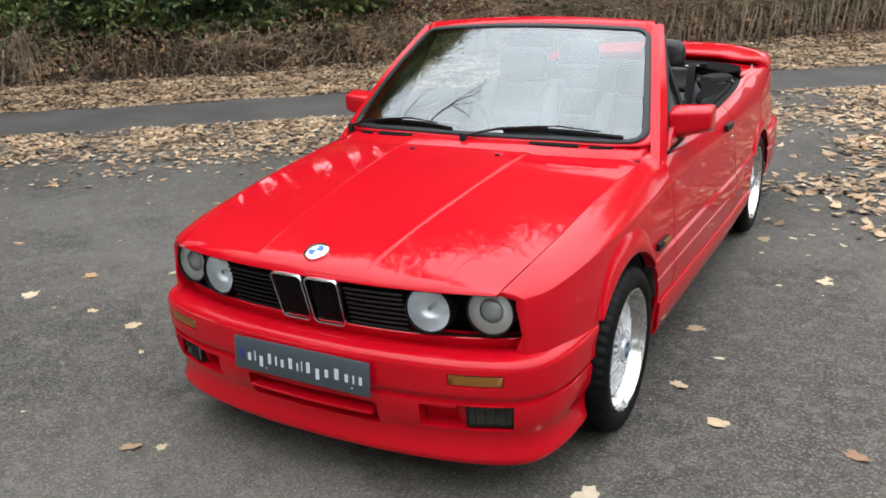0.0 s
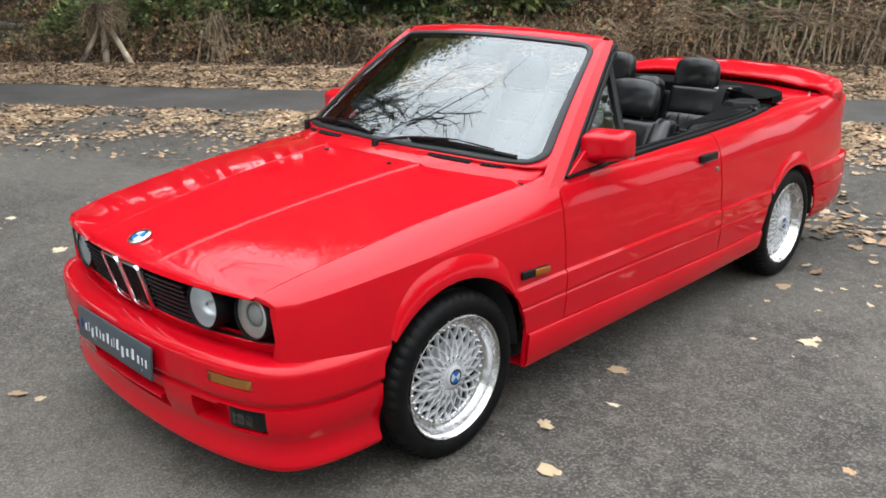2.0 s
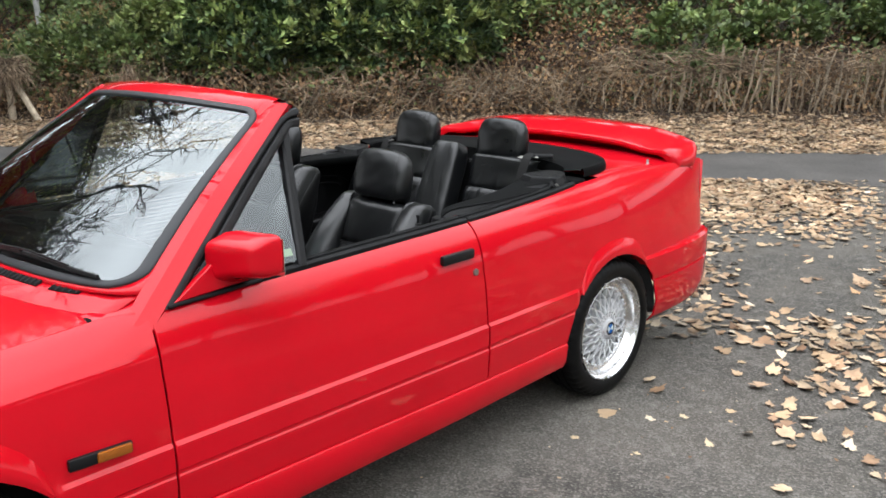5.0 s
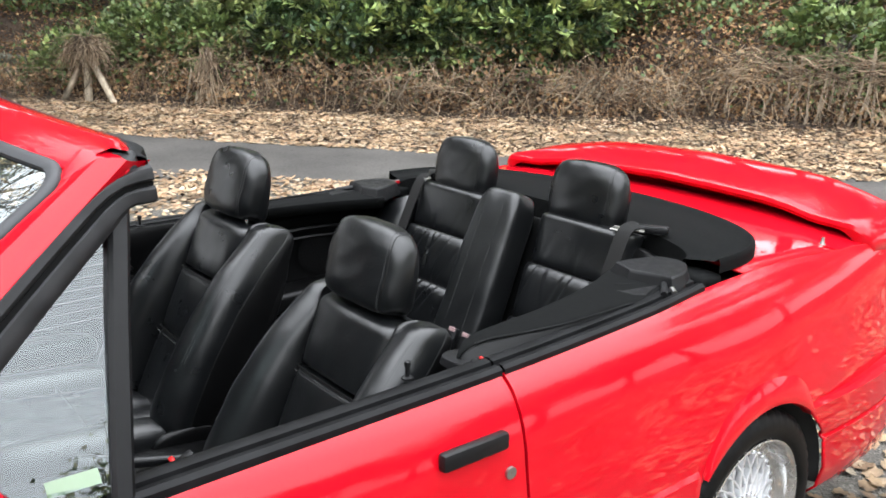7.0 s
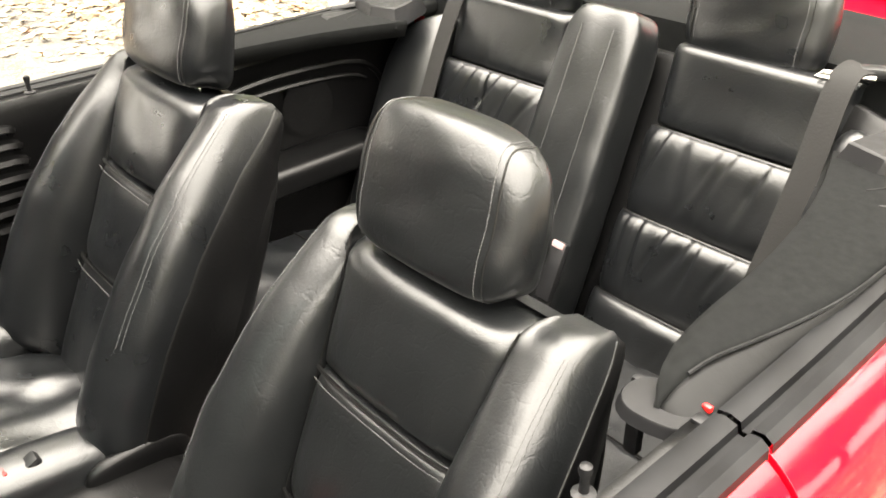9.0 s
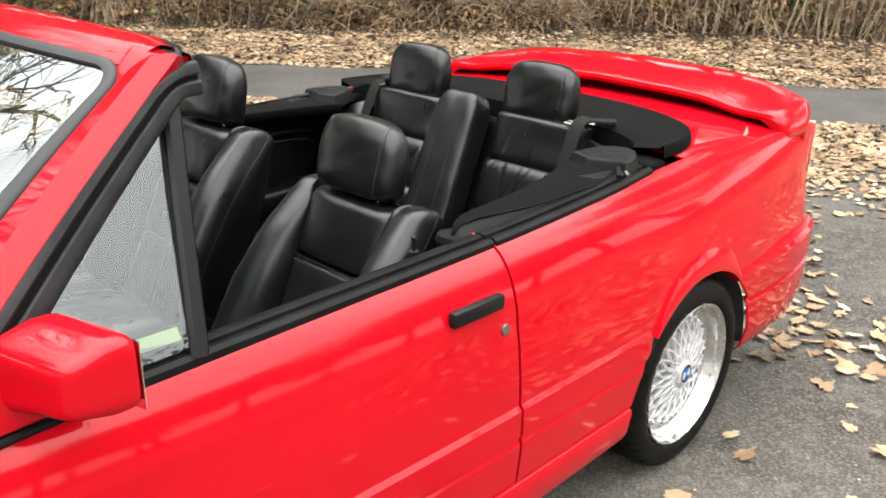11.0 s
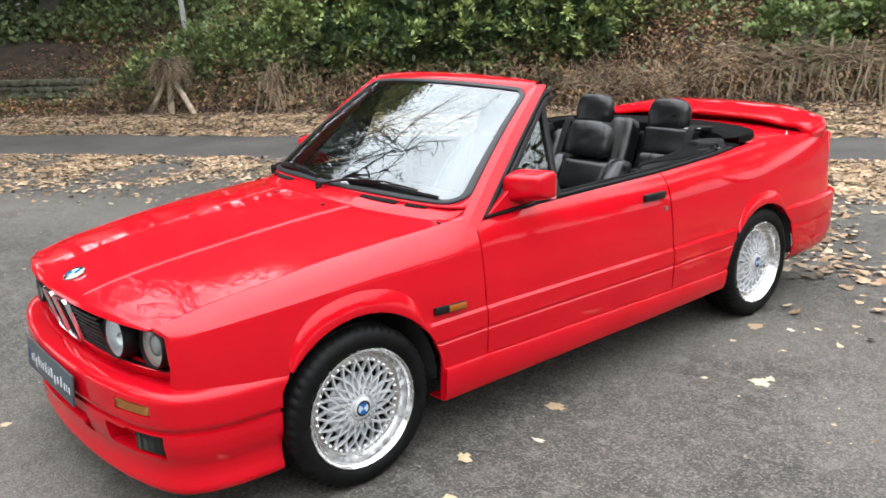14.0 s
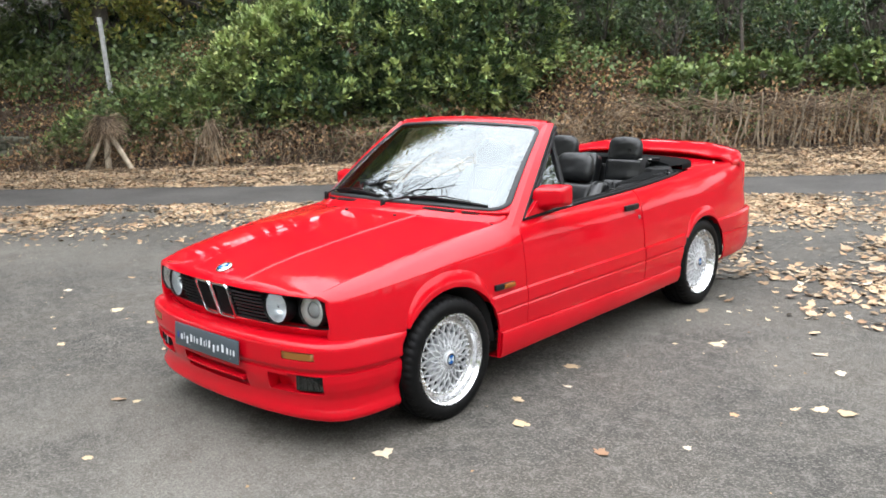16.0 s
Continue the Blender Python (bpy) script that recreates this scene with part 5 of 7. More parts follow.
# wipers lie along the bottom of the glass
def wiper(u_pivot, u_tip, u0):
    a = screen_point(u_pivot, -0.015, 0.018)
    arm = [a, screen_point(u_pivot + (u_tip - u_pivot) * 0.25, 0.045, 0.026), screen_point(u_pivot + (u_tip - u_pivot) * 0.55, 0.066, 0.024)]
    blade = [screen_point(u0 + (u_tip - u0) * t, 0.050 + 0.022 * math.sin(math.pi * t) - 0.010 * t, 0.012) for t in span(0, 1, 12)]
    return a, arm, blade


for up_, ut, u0 in ((-0.02, 0.86, 0.20), (-0.93, -0.12, -0.72)):
    a, arm, blade = wiper(up_, ut, u0)
    wp = part("wiper", tube(smooth_line(arm, 8), 0.005, 8), BLACK, car, label="black wiper arm parked on the windscreen")
    part("blade", sweep(blade, [(-0.003, -0.011), (0.003, -0.011), (0.006, 0.004), (0.0, 0.008), (-0.006, 0.004)], up=(0, -0.6, 0.8)), BLACK, wp)
    part("blade_bridge", tube([blade[2] + Vector((0, -0.01, 0.014)), blade[6] + Vector((0, -0.016, 0.020)), blade[10] + Vector((0, -0.01, 0.014))], 0.0032, 6), BLACK, wp)
    part("pivot", moved(lathe([(-0.03, 0.014), (0.008, 0.014), (0.014, 0.010), (0.015, 0.0005)], 16, "z"), Matrix.Translation(a)), BLACK, wp)


# ==== car: cabin ====
# floor tub and inner panels
def tub():
    rows = []
    for y in span(0.45, 2.55, 14):
        rows.append([(-0.70, y, 0.84), (-0.69, y, 0.40), (-0.66, y, 0.30), (-0.16, y, 0.29), (-0.12, y, 0.40), (0.12, y, 0.40), (0.16, y, 0.29), (0.66, y, 0.30), (0.69, y, 0.40), (0.70, y, 0.84)])
    return net(rows)


part("cabin_floor", tub(), CARPET, car, thick=0.005)
part("bulkhead", net([[(x, 0.47, z) for z in (0.28, 0.86)] for x in (-0.70, 0.70)]), DARK, car, thick=0.01)
part("boot_bulkhead", net([[(x, 2.66, z) for z in (0.28, 0.93)] for x in (-0.68, 0.68)]), VINYL, car, thick=0.01)
part("underbody", net([[(x, y, 0.25) for y in (-0.5, 3.3)] for x in (-0.62, 0.62)]), WELL, car, thick=0.02)


# dashboard, steering wheel, inner mirror
def dash_shape(a, b, c):
    y = 0.72 + b * 0.20 + 0.05 * (1 - abs(a))
    z = 0.765 + c * 0.115 - 0.03 * b
    if -0.8 < a < -0.25 and c > 0 and b > -0.2:
        z += 0.030
    return (a * 0.685, y, z)


part("dashboard", puff(1, 1, 1, 7, 16, dash_shape), VINYL, car, angle=50, label="black vinyl dashboard")
wheel_m = pose(-0.36, 0.99, 0.80, 68, 0, 0)
steer = part("steering_wheel", moved(tube([(0.185 * math.cos(2 * math.pi * k / 40), 0.185 * math.sin(2 * math.pi * k / 40), 0) for k in range(41)], 0.015, 10, False), wheel_m), LEATHER, car, label="black leather three-spoke steering wheel")
part("wheel_boss", moved(puff(0.065, 0.065, 0.025, 3, 6), wheel_m @ Matrix.Translation((0, 0, -0.02))), VINYL, steer)
for a in (-10, 190, 270):
    part("wheel_spoke", moved(tube([(0.04 * math.cos(radians(a)), 0.04 * math.sin(radians(a)), -0.02), (0.18 * math.cos(radians(a)), 0.18 * math.sin(radians(a)), 0)], 0.012, 8), wheel_m), VINYL, steer)
part("steering_column", tube([(-0.36, 0.97, 0.79), (-0.36, 0.80, 0.72)], 0.03, 10), VINYL, steer)
inner_mirror = part("inner_mirror", moved(puff(0.115, 0.016, 0.030, 5, 8), pose(0, 1.04, 1.255, -8, 0, 0)), BLACK, car, label="black rear-view mirror under the header rail")
part("mirror_stalk", tube([(0, 1.035, 1.275), (0, 1.03, 1.315)], 0.008, 8), BLACK, inner_mirror)


# door cards and rear side panels
def card(s, y0, y1, drop=0.0):
    rows = []
    for y in span(y0, y1, 18):
        x = top_x(y) - 0.070
        rows.append([(s * (x + 0.025), y, top_z(y) + 0.010 - drop), (s * (x + 0.004), y, top_z(y) + 0.006 - drop), (s * (x - 0.004), y, top_z(y) - 0.012 - drop), (s * (x + 0.004), y, top_z(y) - 0.06 - 0.3 * drop), (s * x, y, 0.60), (s * (x - 0.005), y, 0.40), (s * (x - 0.02), y, 0.31)])
    return net(rows)


for s in (-1, 1):
    d = doors[0] if s > 0 else doors[1]
    part("door_card", card(s, 0.62, DOOR_R - 0.006), VINYL, d, thick=0.01, out=(s * 2, 1.2, 0.6), angle=40)
    x = s * 0.672
    part("armrest", moved(puff(0.050, 0.27, 0.034, 5, 8), pose(s * 0.640, 1.16, 0.585, -3, 0, 0)), VINYL, d)
    part("door_pull", moved(puff(0.014, 0.10, 0.02, 4, 6), pose(s * 0.63, 1.02, 0.68, 6, 0, 0)), BLACK, d)
    for k in range(7):
        z = 0.640 + 0.0325 * k
        y0, y1 = 1.12, 1.565 - 0.006 * abs(k - 3)
        part("pleat", sweep(smooth_line([(x, y0, z), (x - s * 0.004, (y0 + y1) / 2, z + 0.003), (x, y1 - 0.02, z + 0.004), (x + s * 0.008, y1, z - 0.010)], 6), [(-0.012, -0.008), (-0.004, 0.008), (0.006, 0.010), (0.010, -0.008)], up=(-s, 0, 0.2)), VINYL, d)
    part("lock_pin", moved(lathe([(0, 0.011), (0.003, 0.011), (0.005, 0.0045), (0.020, 0.0042), (0.028, 0.0065), (0.033, 0.0055), (0.035, 0.0005)], 12, "z"), Matrix.Translation((s * 0.674, 1.598, top_z(1.6) + 0.012))), BLACK, d)
    part("door_latch", moved(rbox(0.022, 0.016, 0.020, 0.004), Matrix.Translation((s * 0.688, 1.750, 0.886))), BLACK, d)
    part("latch_button", moved(rbox(0.010, 0.006, 0.008, 0.002), Matrix.Translation((s * 0.678, 1.772, 0.890))), REDPLASTIC, d)
    q = quarters[0] if s > 0 else quarters[1]
    part("rear_side_panel", card(s, DOOR_R + 0.006, 2.50, 0.035), VINYL, q, thick=0.01, out=(s * 2, 2, 0.6), angle=40)
    part("panel_ledge", sweep(smooth_line([(s * 0.645, 1.79, 0.868), (s * 0.642, 2.05, 0.888), (s * 0.632, 2.30, 0.893), (s * 0.615, 2.44, 0.895)], 6), [(-0.022, -0.010), (-0.018, 0.008), (0.0, 0.013), (0.018, 0.008), (0.022, -0.010)]), VINYL, q, angle=60)
    ring = smooth_line([(s * 0.655, 1.85, 0.775), (s * 0.653, 2.05, 0.808), (s * 0.650, 2.22, 0.812), (s * 0.648, 2.34, 0.797), (s * 0.648, 2.395, 0.745), (s * 0.650, 2.385, 0.68)], 8)
    part("panel_bead", tube(ring, 0.0075, 6), VINYL, q)
    part("panel_bead", tube([Vector(v) + Vector((0, -0.012, -0.030)) for v in ring[:-14]], 0.006, 6), VINYL, q)
    part("rear_armrest", moved(puff(0.060, 0.26, 0.036, 4.5, 8), pose(s * 0.612, 2.10, 0.600, 2, 0, 0)), VINYL, q)
    sp = part("loudspeaker_grille", moved(disc(0.070, 32, "x", 0), Matrix.Translation((s * 0.6545, 2.185, 0.722))), VINYL, q, angle=0)
    holes = []
    for r_, n_ in ((0.010, 6), (0.022, 12), (0.034, 18), (0.046, 24), (0.058, 30)):
        for k in range(n_):
            a = 2 * math.pi * k / n_
            holes.append(moved(disc(0.0028, 6, "x", 0), Matrix.Translation((s * 0.6532, 2.185 + r_ * math.cos(a), 0.722 + r_ * math.sin(a)))))
    tagged(part("speaker_holes", join(*holes), DARK, sp, angle=0, clean=False), kind="stuff")


# seats
def seat_frame(cx, y, z, lean):
    """A frame whose x runs across the seat, y up its back, z forward out of it."""
    a = radians(lean)
    up, fwd = Vector((0, math.sin(a), math.cos(a))), Vector((0, -math.cos(a), math.sin(a)))
    return Matrix(((1, 0, 0, cx), (0, up.y, fwd.y, y), (0, up.z, fwd.z, z), (0, 0, 0, 1)))


def seam(pts, m, parent, r=0.0028, mat_=None):
    return part("seam", tube([m @ Vector(p) for p in pts], r, 5), mat_ or PIPE, parent)


def stitching(pts, m, parent, r=0.0009):
    """Short raised stitches along a line."""
    line = smooth_line([m @ Vector(p) for p in pts], 6)
    bits = []
    for i in range(len(line) - 1):
        n = max(1, round((line[i + 1] - line[i]).length / 0.006))
        for k in range(n):
            a, b = line[i].lerp(line[i + 1], k / n), line[i].lerp(line[i + 1], (k + 0.65) / n)
            bits.append(tube([a, b], r, 4))
    return part("stitching", join(*bits), STITCH, parent, clean=False)


def headrest(m, w, h, d, parent, worn):
    def shape(a, b, c):
        k = 1 - 0.12 * max(0, b) ** 2 - 0.03 * max(0, -b)
        x = a * w * k * (1 - 0.12 * max(0, -c))
        y = b * h - 0.016 * (c < 0) * abs(c) - 0.006 * a * a
        z = c * d * (1 - (0.10 if c > 0 else 0.50) * (b + 1) / 2) + 0.010 * (1 - a * a) * (c > 0) - 0.006 * b
        z += 0.0022 * noise.noise(Vector((a * 2.5 + w * 40, b * 3, c * 2 + h * 30)))
        return (x, y, z)

    hr = part("headrest", moved(puff(1, 1, 1, 4.6, 18, shape), m), LEATHER_WORN if worn else LEATHER, parent, angle=70)
    for s in (-1, 1):
        loop, inner = [], []
        for k in range(49):
            t = 2 * math.pi * k / 48
            c_, s_ = math.cos(t), math.sin(t)
            for edge, res in ((0.80, loop), (0.74, inner)):
                side = edge ** 4.6
                kk = ((1 - side) / (abs(c_) ** 4.6 + abs(s_) ** 4.6)) ** (1 / 4.6)
                x, y, z = shape(edge, s_ * kk * 1.004, c_ * kk * 1.004)
                res.append((s * x, y, z))
        part("seam", tube([m @ Vector(p) for p in loop], 0.0013, 5, False), PIPE, hr)
        stitching(inner[::2], m, hr, 0.0008)
    for s in (-0.45, 0.45):
        part("headrest_post", tube([m @ Vector((s * w, -h * 0.9, 0)), m @ Vector((s * w, -h - 0.05, 0))], 0.006, 8), CHROME, parent)
    return hr


def quilt(m, x0, x1, u0, u1, height, nu, nv, back=-0.05):
    """A stuffed panel over a stretch of a seat frame: height(x, u, a, t) gives its front, a and t run 0..1 over it."""
    rows = []
    for i in range(nu + 1):
        a = i / nu
        row = []
        for j in range(nv + 1):
            t = j / nv
            x = x0(t) + (x1(t) - x0(t)) * a
            u = u0 + (u1 - u0) * t
            row.append(tuple(m @ Vector((x, u, height(x, u, a, t)))))
        row = [tuple(m @ Vector((x0(0) + (x1(0) - x0(0)) * a, u0, back)))] + row + [tuple(m @ Vector((x0(1) + (x1(1) - x0(1)) * a, u1, back)))]
        rows.append(row)
    first = [tuple(m @ Vector((x0(t), u0 + (u1 - u0) * t, back))) for t in [0] + span(0, 1, nv) + [1]]
    last = [tuple(m @ Vector((x1(t), u0 + (u1 - u0) * t, back))) for t in [0] + span(0, 1, nv) + [1]]
    return net([first] + rows + [last])


# a sports seat back: narrow at the shoulders, with deep side bolsters lower down
SEAT_TOP, BOLSTER_TOP = 0.568, 0.582
seat_edge = curve((-0.06, 0.262), (0.10, 0.270), (0.25, 0.262), (0.40, 0.246), (0.52, 0.224), (0.60, 0.205))
seat_crest = curve((-0.06, 0.080), (0.12, 0.094), (0.25, 0.084), (0.38, 0.058), (0.48, 0.024), (0.55, -0.008), (0.60, -0.026))
panel_half = curve((-0.06, 0.124), (0.2, 0.130), (0.4, 0.137), (0.5, 0.142), (0.60, 0.158))


def ended(v, top=0.07, low=0.05):
    """1 along a length, falling round to 0 at both ends."""
    k = 1.0
    if v > 1 - top:
        k = math.sqrt(max(0, 1 - ((v - 1 + top) / top) ** 2))
    if v < low:
        k = math.sqrt(max(0, 1 - ((low - v) / low) ** 2))
    return k


LONG = [0, 0.004, 0.012, 0.025, 0.045] + span(0.07, 0.91, 22) + [0.93, 0.95, 0.965, 0.978, 0.988, 0.995, 1.0]


def front_seat(cx, y, z, lean, worn, seed):
    m = seat_frame(cx, y, z, lean)
    LE = LEATHER_WORN if worn else LEATHER

    def shell(a, b, c):
        u = 0.270 + b * 0.288
        return (a * (seat_edge(u) - 0.010) * (1 - 0.05 * step(0.8, 1, b)), u, -0.085 + c * 0.040)

    seat = part("front_seat", moved(puff(1, 1, 1, 6, 16, shell), m), VINYL, car, angle=60, label="black leather sports front seat with side bolsters")

    def face(x, u, a, t):
        e = abs(2 * a - 1)
        f = 0.006 + 0.012 * (1 - e * e) - 0.016 * e**12
        f += 0.009 * (1 - abs(2 * t - 1) ** 5) - 0.004
        f += 0.0035 * noise.noise(Vector((x * 9, u * 9, seed))) + 0.0015 * noise.noise(Vector((x * 26, u * 18, seed + 3)))
        return f

    def top_face(x, u, a, t):
        f = face(x, u, a, t * 0.5)
        return -0.085 + (f + 0.085) * ended(t, 0.22, 0.0001)

    for u0, u1, h in ((-0.04, 0.200, face), (0.200, 0.378, face), (0.378, SEAT_TOP, top_face)):
        part("back_panel", quilt(m, lambda t: -panel_half(u0 + (u1 - u0) * t), lambda t: panel_half(u0 + (u1 - u0) * t), u0, u1, h, 22, 16), LE, seat, angle=75)
    for yy in (0.200, 0.378):
        seam([(u, yy, 0.018 - 0.012 * abs(u / 0.13) ** 4) for u in span(-0.128, 0.128, 12)], m, seat, 0.0032)
        stitching([(u, yy - 0.011, 0.0235 - 0.012 * abs(u / 0.13) ** 4) for u in span(-0.122, 0.122, 8)], m, seat, 0.0008)

    for s in (-1, 1):
        def bolster_at(v, a):
            u = -0.03 + (BOLSTER_TOP + 0.03) * v
            xi, xo, fc = panel_half(u) - 0.004, seat_edge(u), seat_crest(u)
            k = ended(v, 0.055, 0.10)
            mid, hw = (xi + xo) / 2, (xo - xi) / 2
            q = math.pi * a
            x = mid - math.cos(q) * hw + 0.006 * math.sin(q)
            base = 0.002 + (fc - 0.062 - 0.002) * a
            f = base + (fc + 0.012 - base) * math.sin(q) ** 0.75
            f += 0.0030 * noise.noise(Vector((a * 3, v * 9, seed + s * 2))) + 0.0012 * noise.noise(Vector((a * 9, v * 26, seed + s)))
            return (s * (mid + (x - mid) * (0.72 + 0.28 * k)), u, -0.075 + (f + 0.075) * (0.10 + 0.90 * k))

        rows = []
        for v in LONG:
            row = [bolster_at(v, a) for a in span(0, 1, 16)]
            x, u, f = row[-1]
            x0, _, f0 = row[0]
            rows.append([tuple(m @ Vector(p)) for p in [(x0, u, -0.07)] + row])
        part("side_bolster", net(rows), LE, seat, angle=75)
        rows = []
        for v in LONG:
            x, u, f = bolster_at(v, 1.0)
            rows.append([tuple(m @ Vector(p)) for p in [(x, u, f), (x + s * 0.003, min(u, 0.572), f - 0.012), (x - s * 0.001, min(u, 0.566), (f - 0.115) / 2), (x - s * 0.014, min(u, 0.556), -0.105)]])
        part("side_panel", net(rows), VINYL, seat, angle=60)
        seam([bolster_at(v, 1.0) for v in span(0.04, 0.985, 26)], m, seat, 0.0022)
        seam([bolster_at(v, 0.0) for v in span(0.30, 0.955, 20)], m, seat, 0.0018)
        for a in (0.66, 0.70):
            stitching([bolster_at(v, a)[:2] + (bolster_at(v, a)[2] + 0.0004,) for v in span(0.36, 0.955, 12)], m, seat, 0.0007)
    headrest(m @ Matrix.Translation((-0.010, 0.658, -0.012)) @ Matrix.Rotation(radians(13), 4, "X"), 0.136, 0.091, 0.053, seat, worn)

    # cushion
    def base(a, b, c):
        zz = z - 0.02 + c * 0.075 - 0.035 * b + (0.012 * noise.noise(Vector((a * 3, b * 3, seed))) + 0.004 * noise.noise(Vector((a * 9, b * 7, seed))) if c > 0 else 0)
        return (cx + a * 0.165, y - 0.235 + b * 0.27, zz)

    part("seat_cushion", puff(1, 1, 1, 5, 22, base), LE, seat, angle=70)
    for s in (-1, 1):
        def cb(a, b, c):
            return (cx + s * 0.205 + a * 0.055, y - 0.225 + b * 0.28, z + 0.002 + c * 0.085 - 0.025 * b)

        part("cushion_bolster", puff(1, 1, 1, 3.2, 12, cb), LE, seat, angle=70)
        part("recliner_cover", puff(1, 1, 1, 3.0, 8, lambda a, b, c: (cx + s * 0.262 + a * 0.016, y - 0.02 + b * 0.085, z + 0.0 + c * 0.055)), VINYL, seat, angle=60)
    seam([(cx + u, y - 0.21, z + 0.060 - 0.008 * abs(u / 0.15) ** 4) for u in span(-0.15, 0.15, 10)], Matrix.Identity(4), seat, 0.003)
    part("seat_base", puff(0.22, 0.26, 0.06, 6, 6, lambda a, b, c: (cx + a * 0.21, y - 0.22 + b * 0.25, z - 0.12 + c * 0.07)), VINYL, seat)
    return seat


front_seat(0.355, 1.475, 0.410, 24, True, 1)
front_seat(-0.318, 1.478, 0.478, 25, False, 11)

# centre console, handbrake, buckles
console = part("centre_console", puff(0.09, 0.45, 0.07, 6, 8, lambda a, b, c: (a * 0.085, 1.12 + b * 0.42, 0.44 + c * 0.07 - 0.01 * b)), VINYL, car, angle=50)
part("handbrake", tube([(0.03, 1.42, 0.50), (0.03, 1.30, 0.53), (0.03, 1.18, 0.57)], [0.012, 0.014, 0.017], 10), LEATHER, console)
part("gear_gaiter", moved(lathe([(0, 0.05), (0.03, 0.035), (0.07, 0.018), (0.10, 0.012)], 20, "z"), Matrix.Translation((0, 0.92, 0.50))), LEATHER, console)
part("gear_knob", moved(puff(0.022, 0.022, 0.03, 2.5, 6), Matrix.Translation((0, 0.92, 0.62))), LEATHER, console)
for x, yy in ((-0.098, 1.325), (0.118, 1.40)):
    b = part("belt_buckle", moved(rbox(0.028, 0.060, 0.085, 0.006), pose(x, yy, 0.515, 28, 0, 0)), BLACK, car, label="black belt buckle with red button")
    part("button", moved(rbox(0.024, 0.012, 0.034, 0.003), pose(x, yy - 0.034, 0.545, 28, 0, 0)), REDPLASTIC, b)

# rear seat
REAR = seat_frame(0, 2.215, 0.46, 23)
rear = part("rear_seat", moved(puff(0.57, 0.29, 0.05, 8, 10), REAR @ Matrix.Translation((0, 0.28, -0.135))), VINYL, car, label="black leather rear bench with two headrests")


def gathers(seed, n):
    """Creases that fan out from the top seam of a gathered panel."""
    r = random.Random(seed)
    return [((k + r.uniform(0.1, 0.9)) / n, r.uniform(-0.30, 0.02), r.uniform(-0.3, 0.35), r.uniform(0.003, 0.0075), r.uniform(0.016, 0.045), r.uniform(-0.12, 0.12)) for k in range(n)]


for s in (-1, 1):
    mm = REAR @ Matrix.Translation((s * 0.283, 0, 0))
    for k, (u0, u1) in enumerate(((-0.06, 0.108), (0.108, 0.268), (0.268, 0.432), (0.432, 0.598))):
        folds = gathers(k * 5 + s, 7 if k in (1, 2) else 4)

        def face(x, u, a, t):
            e = abs(2 * a - 1)
            f = -0.050 + 0.010 * (1 - e * e) - 0.020 * e**14 + 0.012 * (1 - abs(2 * t - 1) ** 6)
            if k == 3:
                f += 0.020 * t * t - 0.008
            else:
                f += 0.016 * (t - 0.5)
            for a0, slope, low, deep, wide, bow in folds:
                if t > low * (1 if k != 3 else 0):
                    c = a0 + slope * (1 - t) + bow * (1 - t) ** 2
                    fade = min(1, 1.6 * (t - low) / (1 - low)) * (1 - 0.5 * t**8) if k != 3 else (1 - t) ** 2
                    d_ = (a - c) / (wide * (0.7 + 0.6 * (1 - t)))
                    f += deep * fade * (0.5 * math.exp(-((d_ - 1.5) ** 2)) - math.exp(-d_ * d_)) * (1 if k in (1, 2) else 0.45)
            f += 0.003 * noise.noise(Vector((x * 8, u * 8, k + s * 9)))
            if k == 3:
                f = -0.12 + (f + 0.12) * ended(t, 0.16, 0.0001)
            return f

        part("back_panel", quilt(mm, lambda t: -0.160, lambda t: 0.160, u0, u1, face, 64 if k in (1, 2) else 32, 22, -0.11), LEATHER, rear, angle=75)
    for yy in (0.432, 0.268, 0.108):
        seam([(u, yy, -0.046 - 0.012 * abs(u / 0.155) ** 6) for u in span(-0.154, 0.154, 12)], mm, rear, 0.0034)
    headrest(REAR @ Matrix.Translation((s * 0.266 - 0.018, 0.672, -0.078)) @ Matrix.Rotation(radians(17), 4, "X"), 0.132, 0.090, 0.050, rear, False)
    mo = REAR @ Matrix.Translation((s * 0.520, 0, 0))
    part("outer_bolster", moved(puff(1, 1, 1, 4, 12, lambda a, b, c: (a * 0.078, 0.250 + b * 0.300 - 0.045 * max(0, b) * (1 + s * a), -0.055 + c * 0.05 + s * a * 0.012)), mo), LEATHER, rear, angle=70)

    def rc(a, b, c):
        return (s * 0.325 + a * 0.22, 2.035 + b * 0.255, 0.425 + c * 0.075 - 0.035 * b + (c > 0) * (0.012 * noise.noise(Vector((a * 3, b * 3, s))) + 0.005 * noise.noise(Vector((a * 8, b * 7, s + 4)))))

    part("seat_cushion", puff(1, 1, 1, 5, 18, rc), LEATHER, rear, angle=70)
    seam([(s * 0.325 + u, 2.03, 0.504 - 0.006 * abs(u / 0.2) ** 4) for u in span(-0.19, 0.19, 10)], Matrix.Identity(4), rear, 0.003)


def divider(a, b, c):
    k = 1 - 0.09 * b
    return (a * 0.093 * k, 0.285 + b * 0.330, -0.025 + c * 0.052 + 0.003 * noise.noise(Vector((a * 2, b * 5, c * 2))))


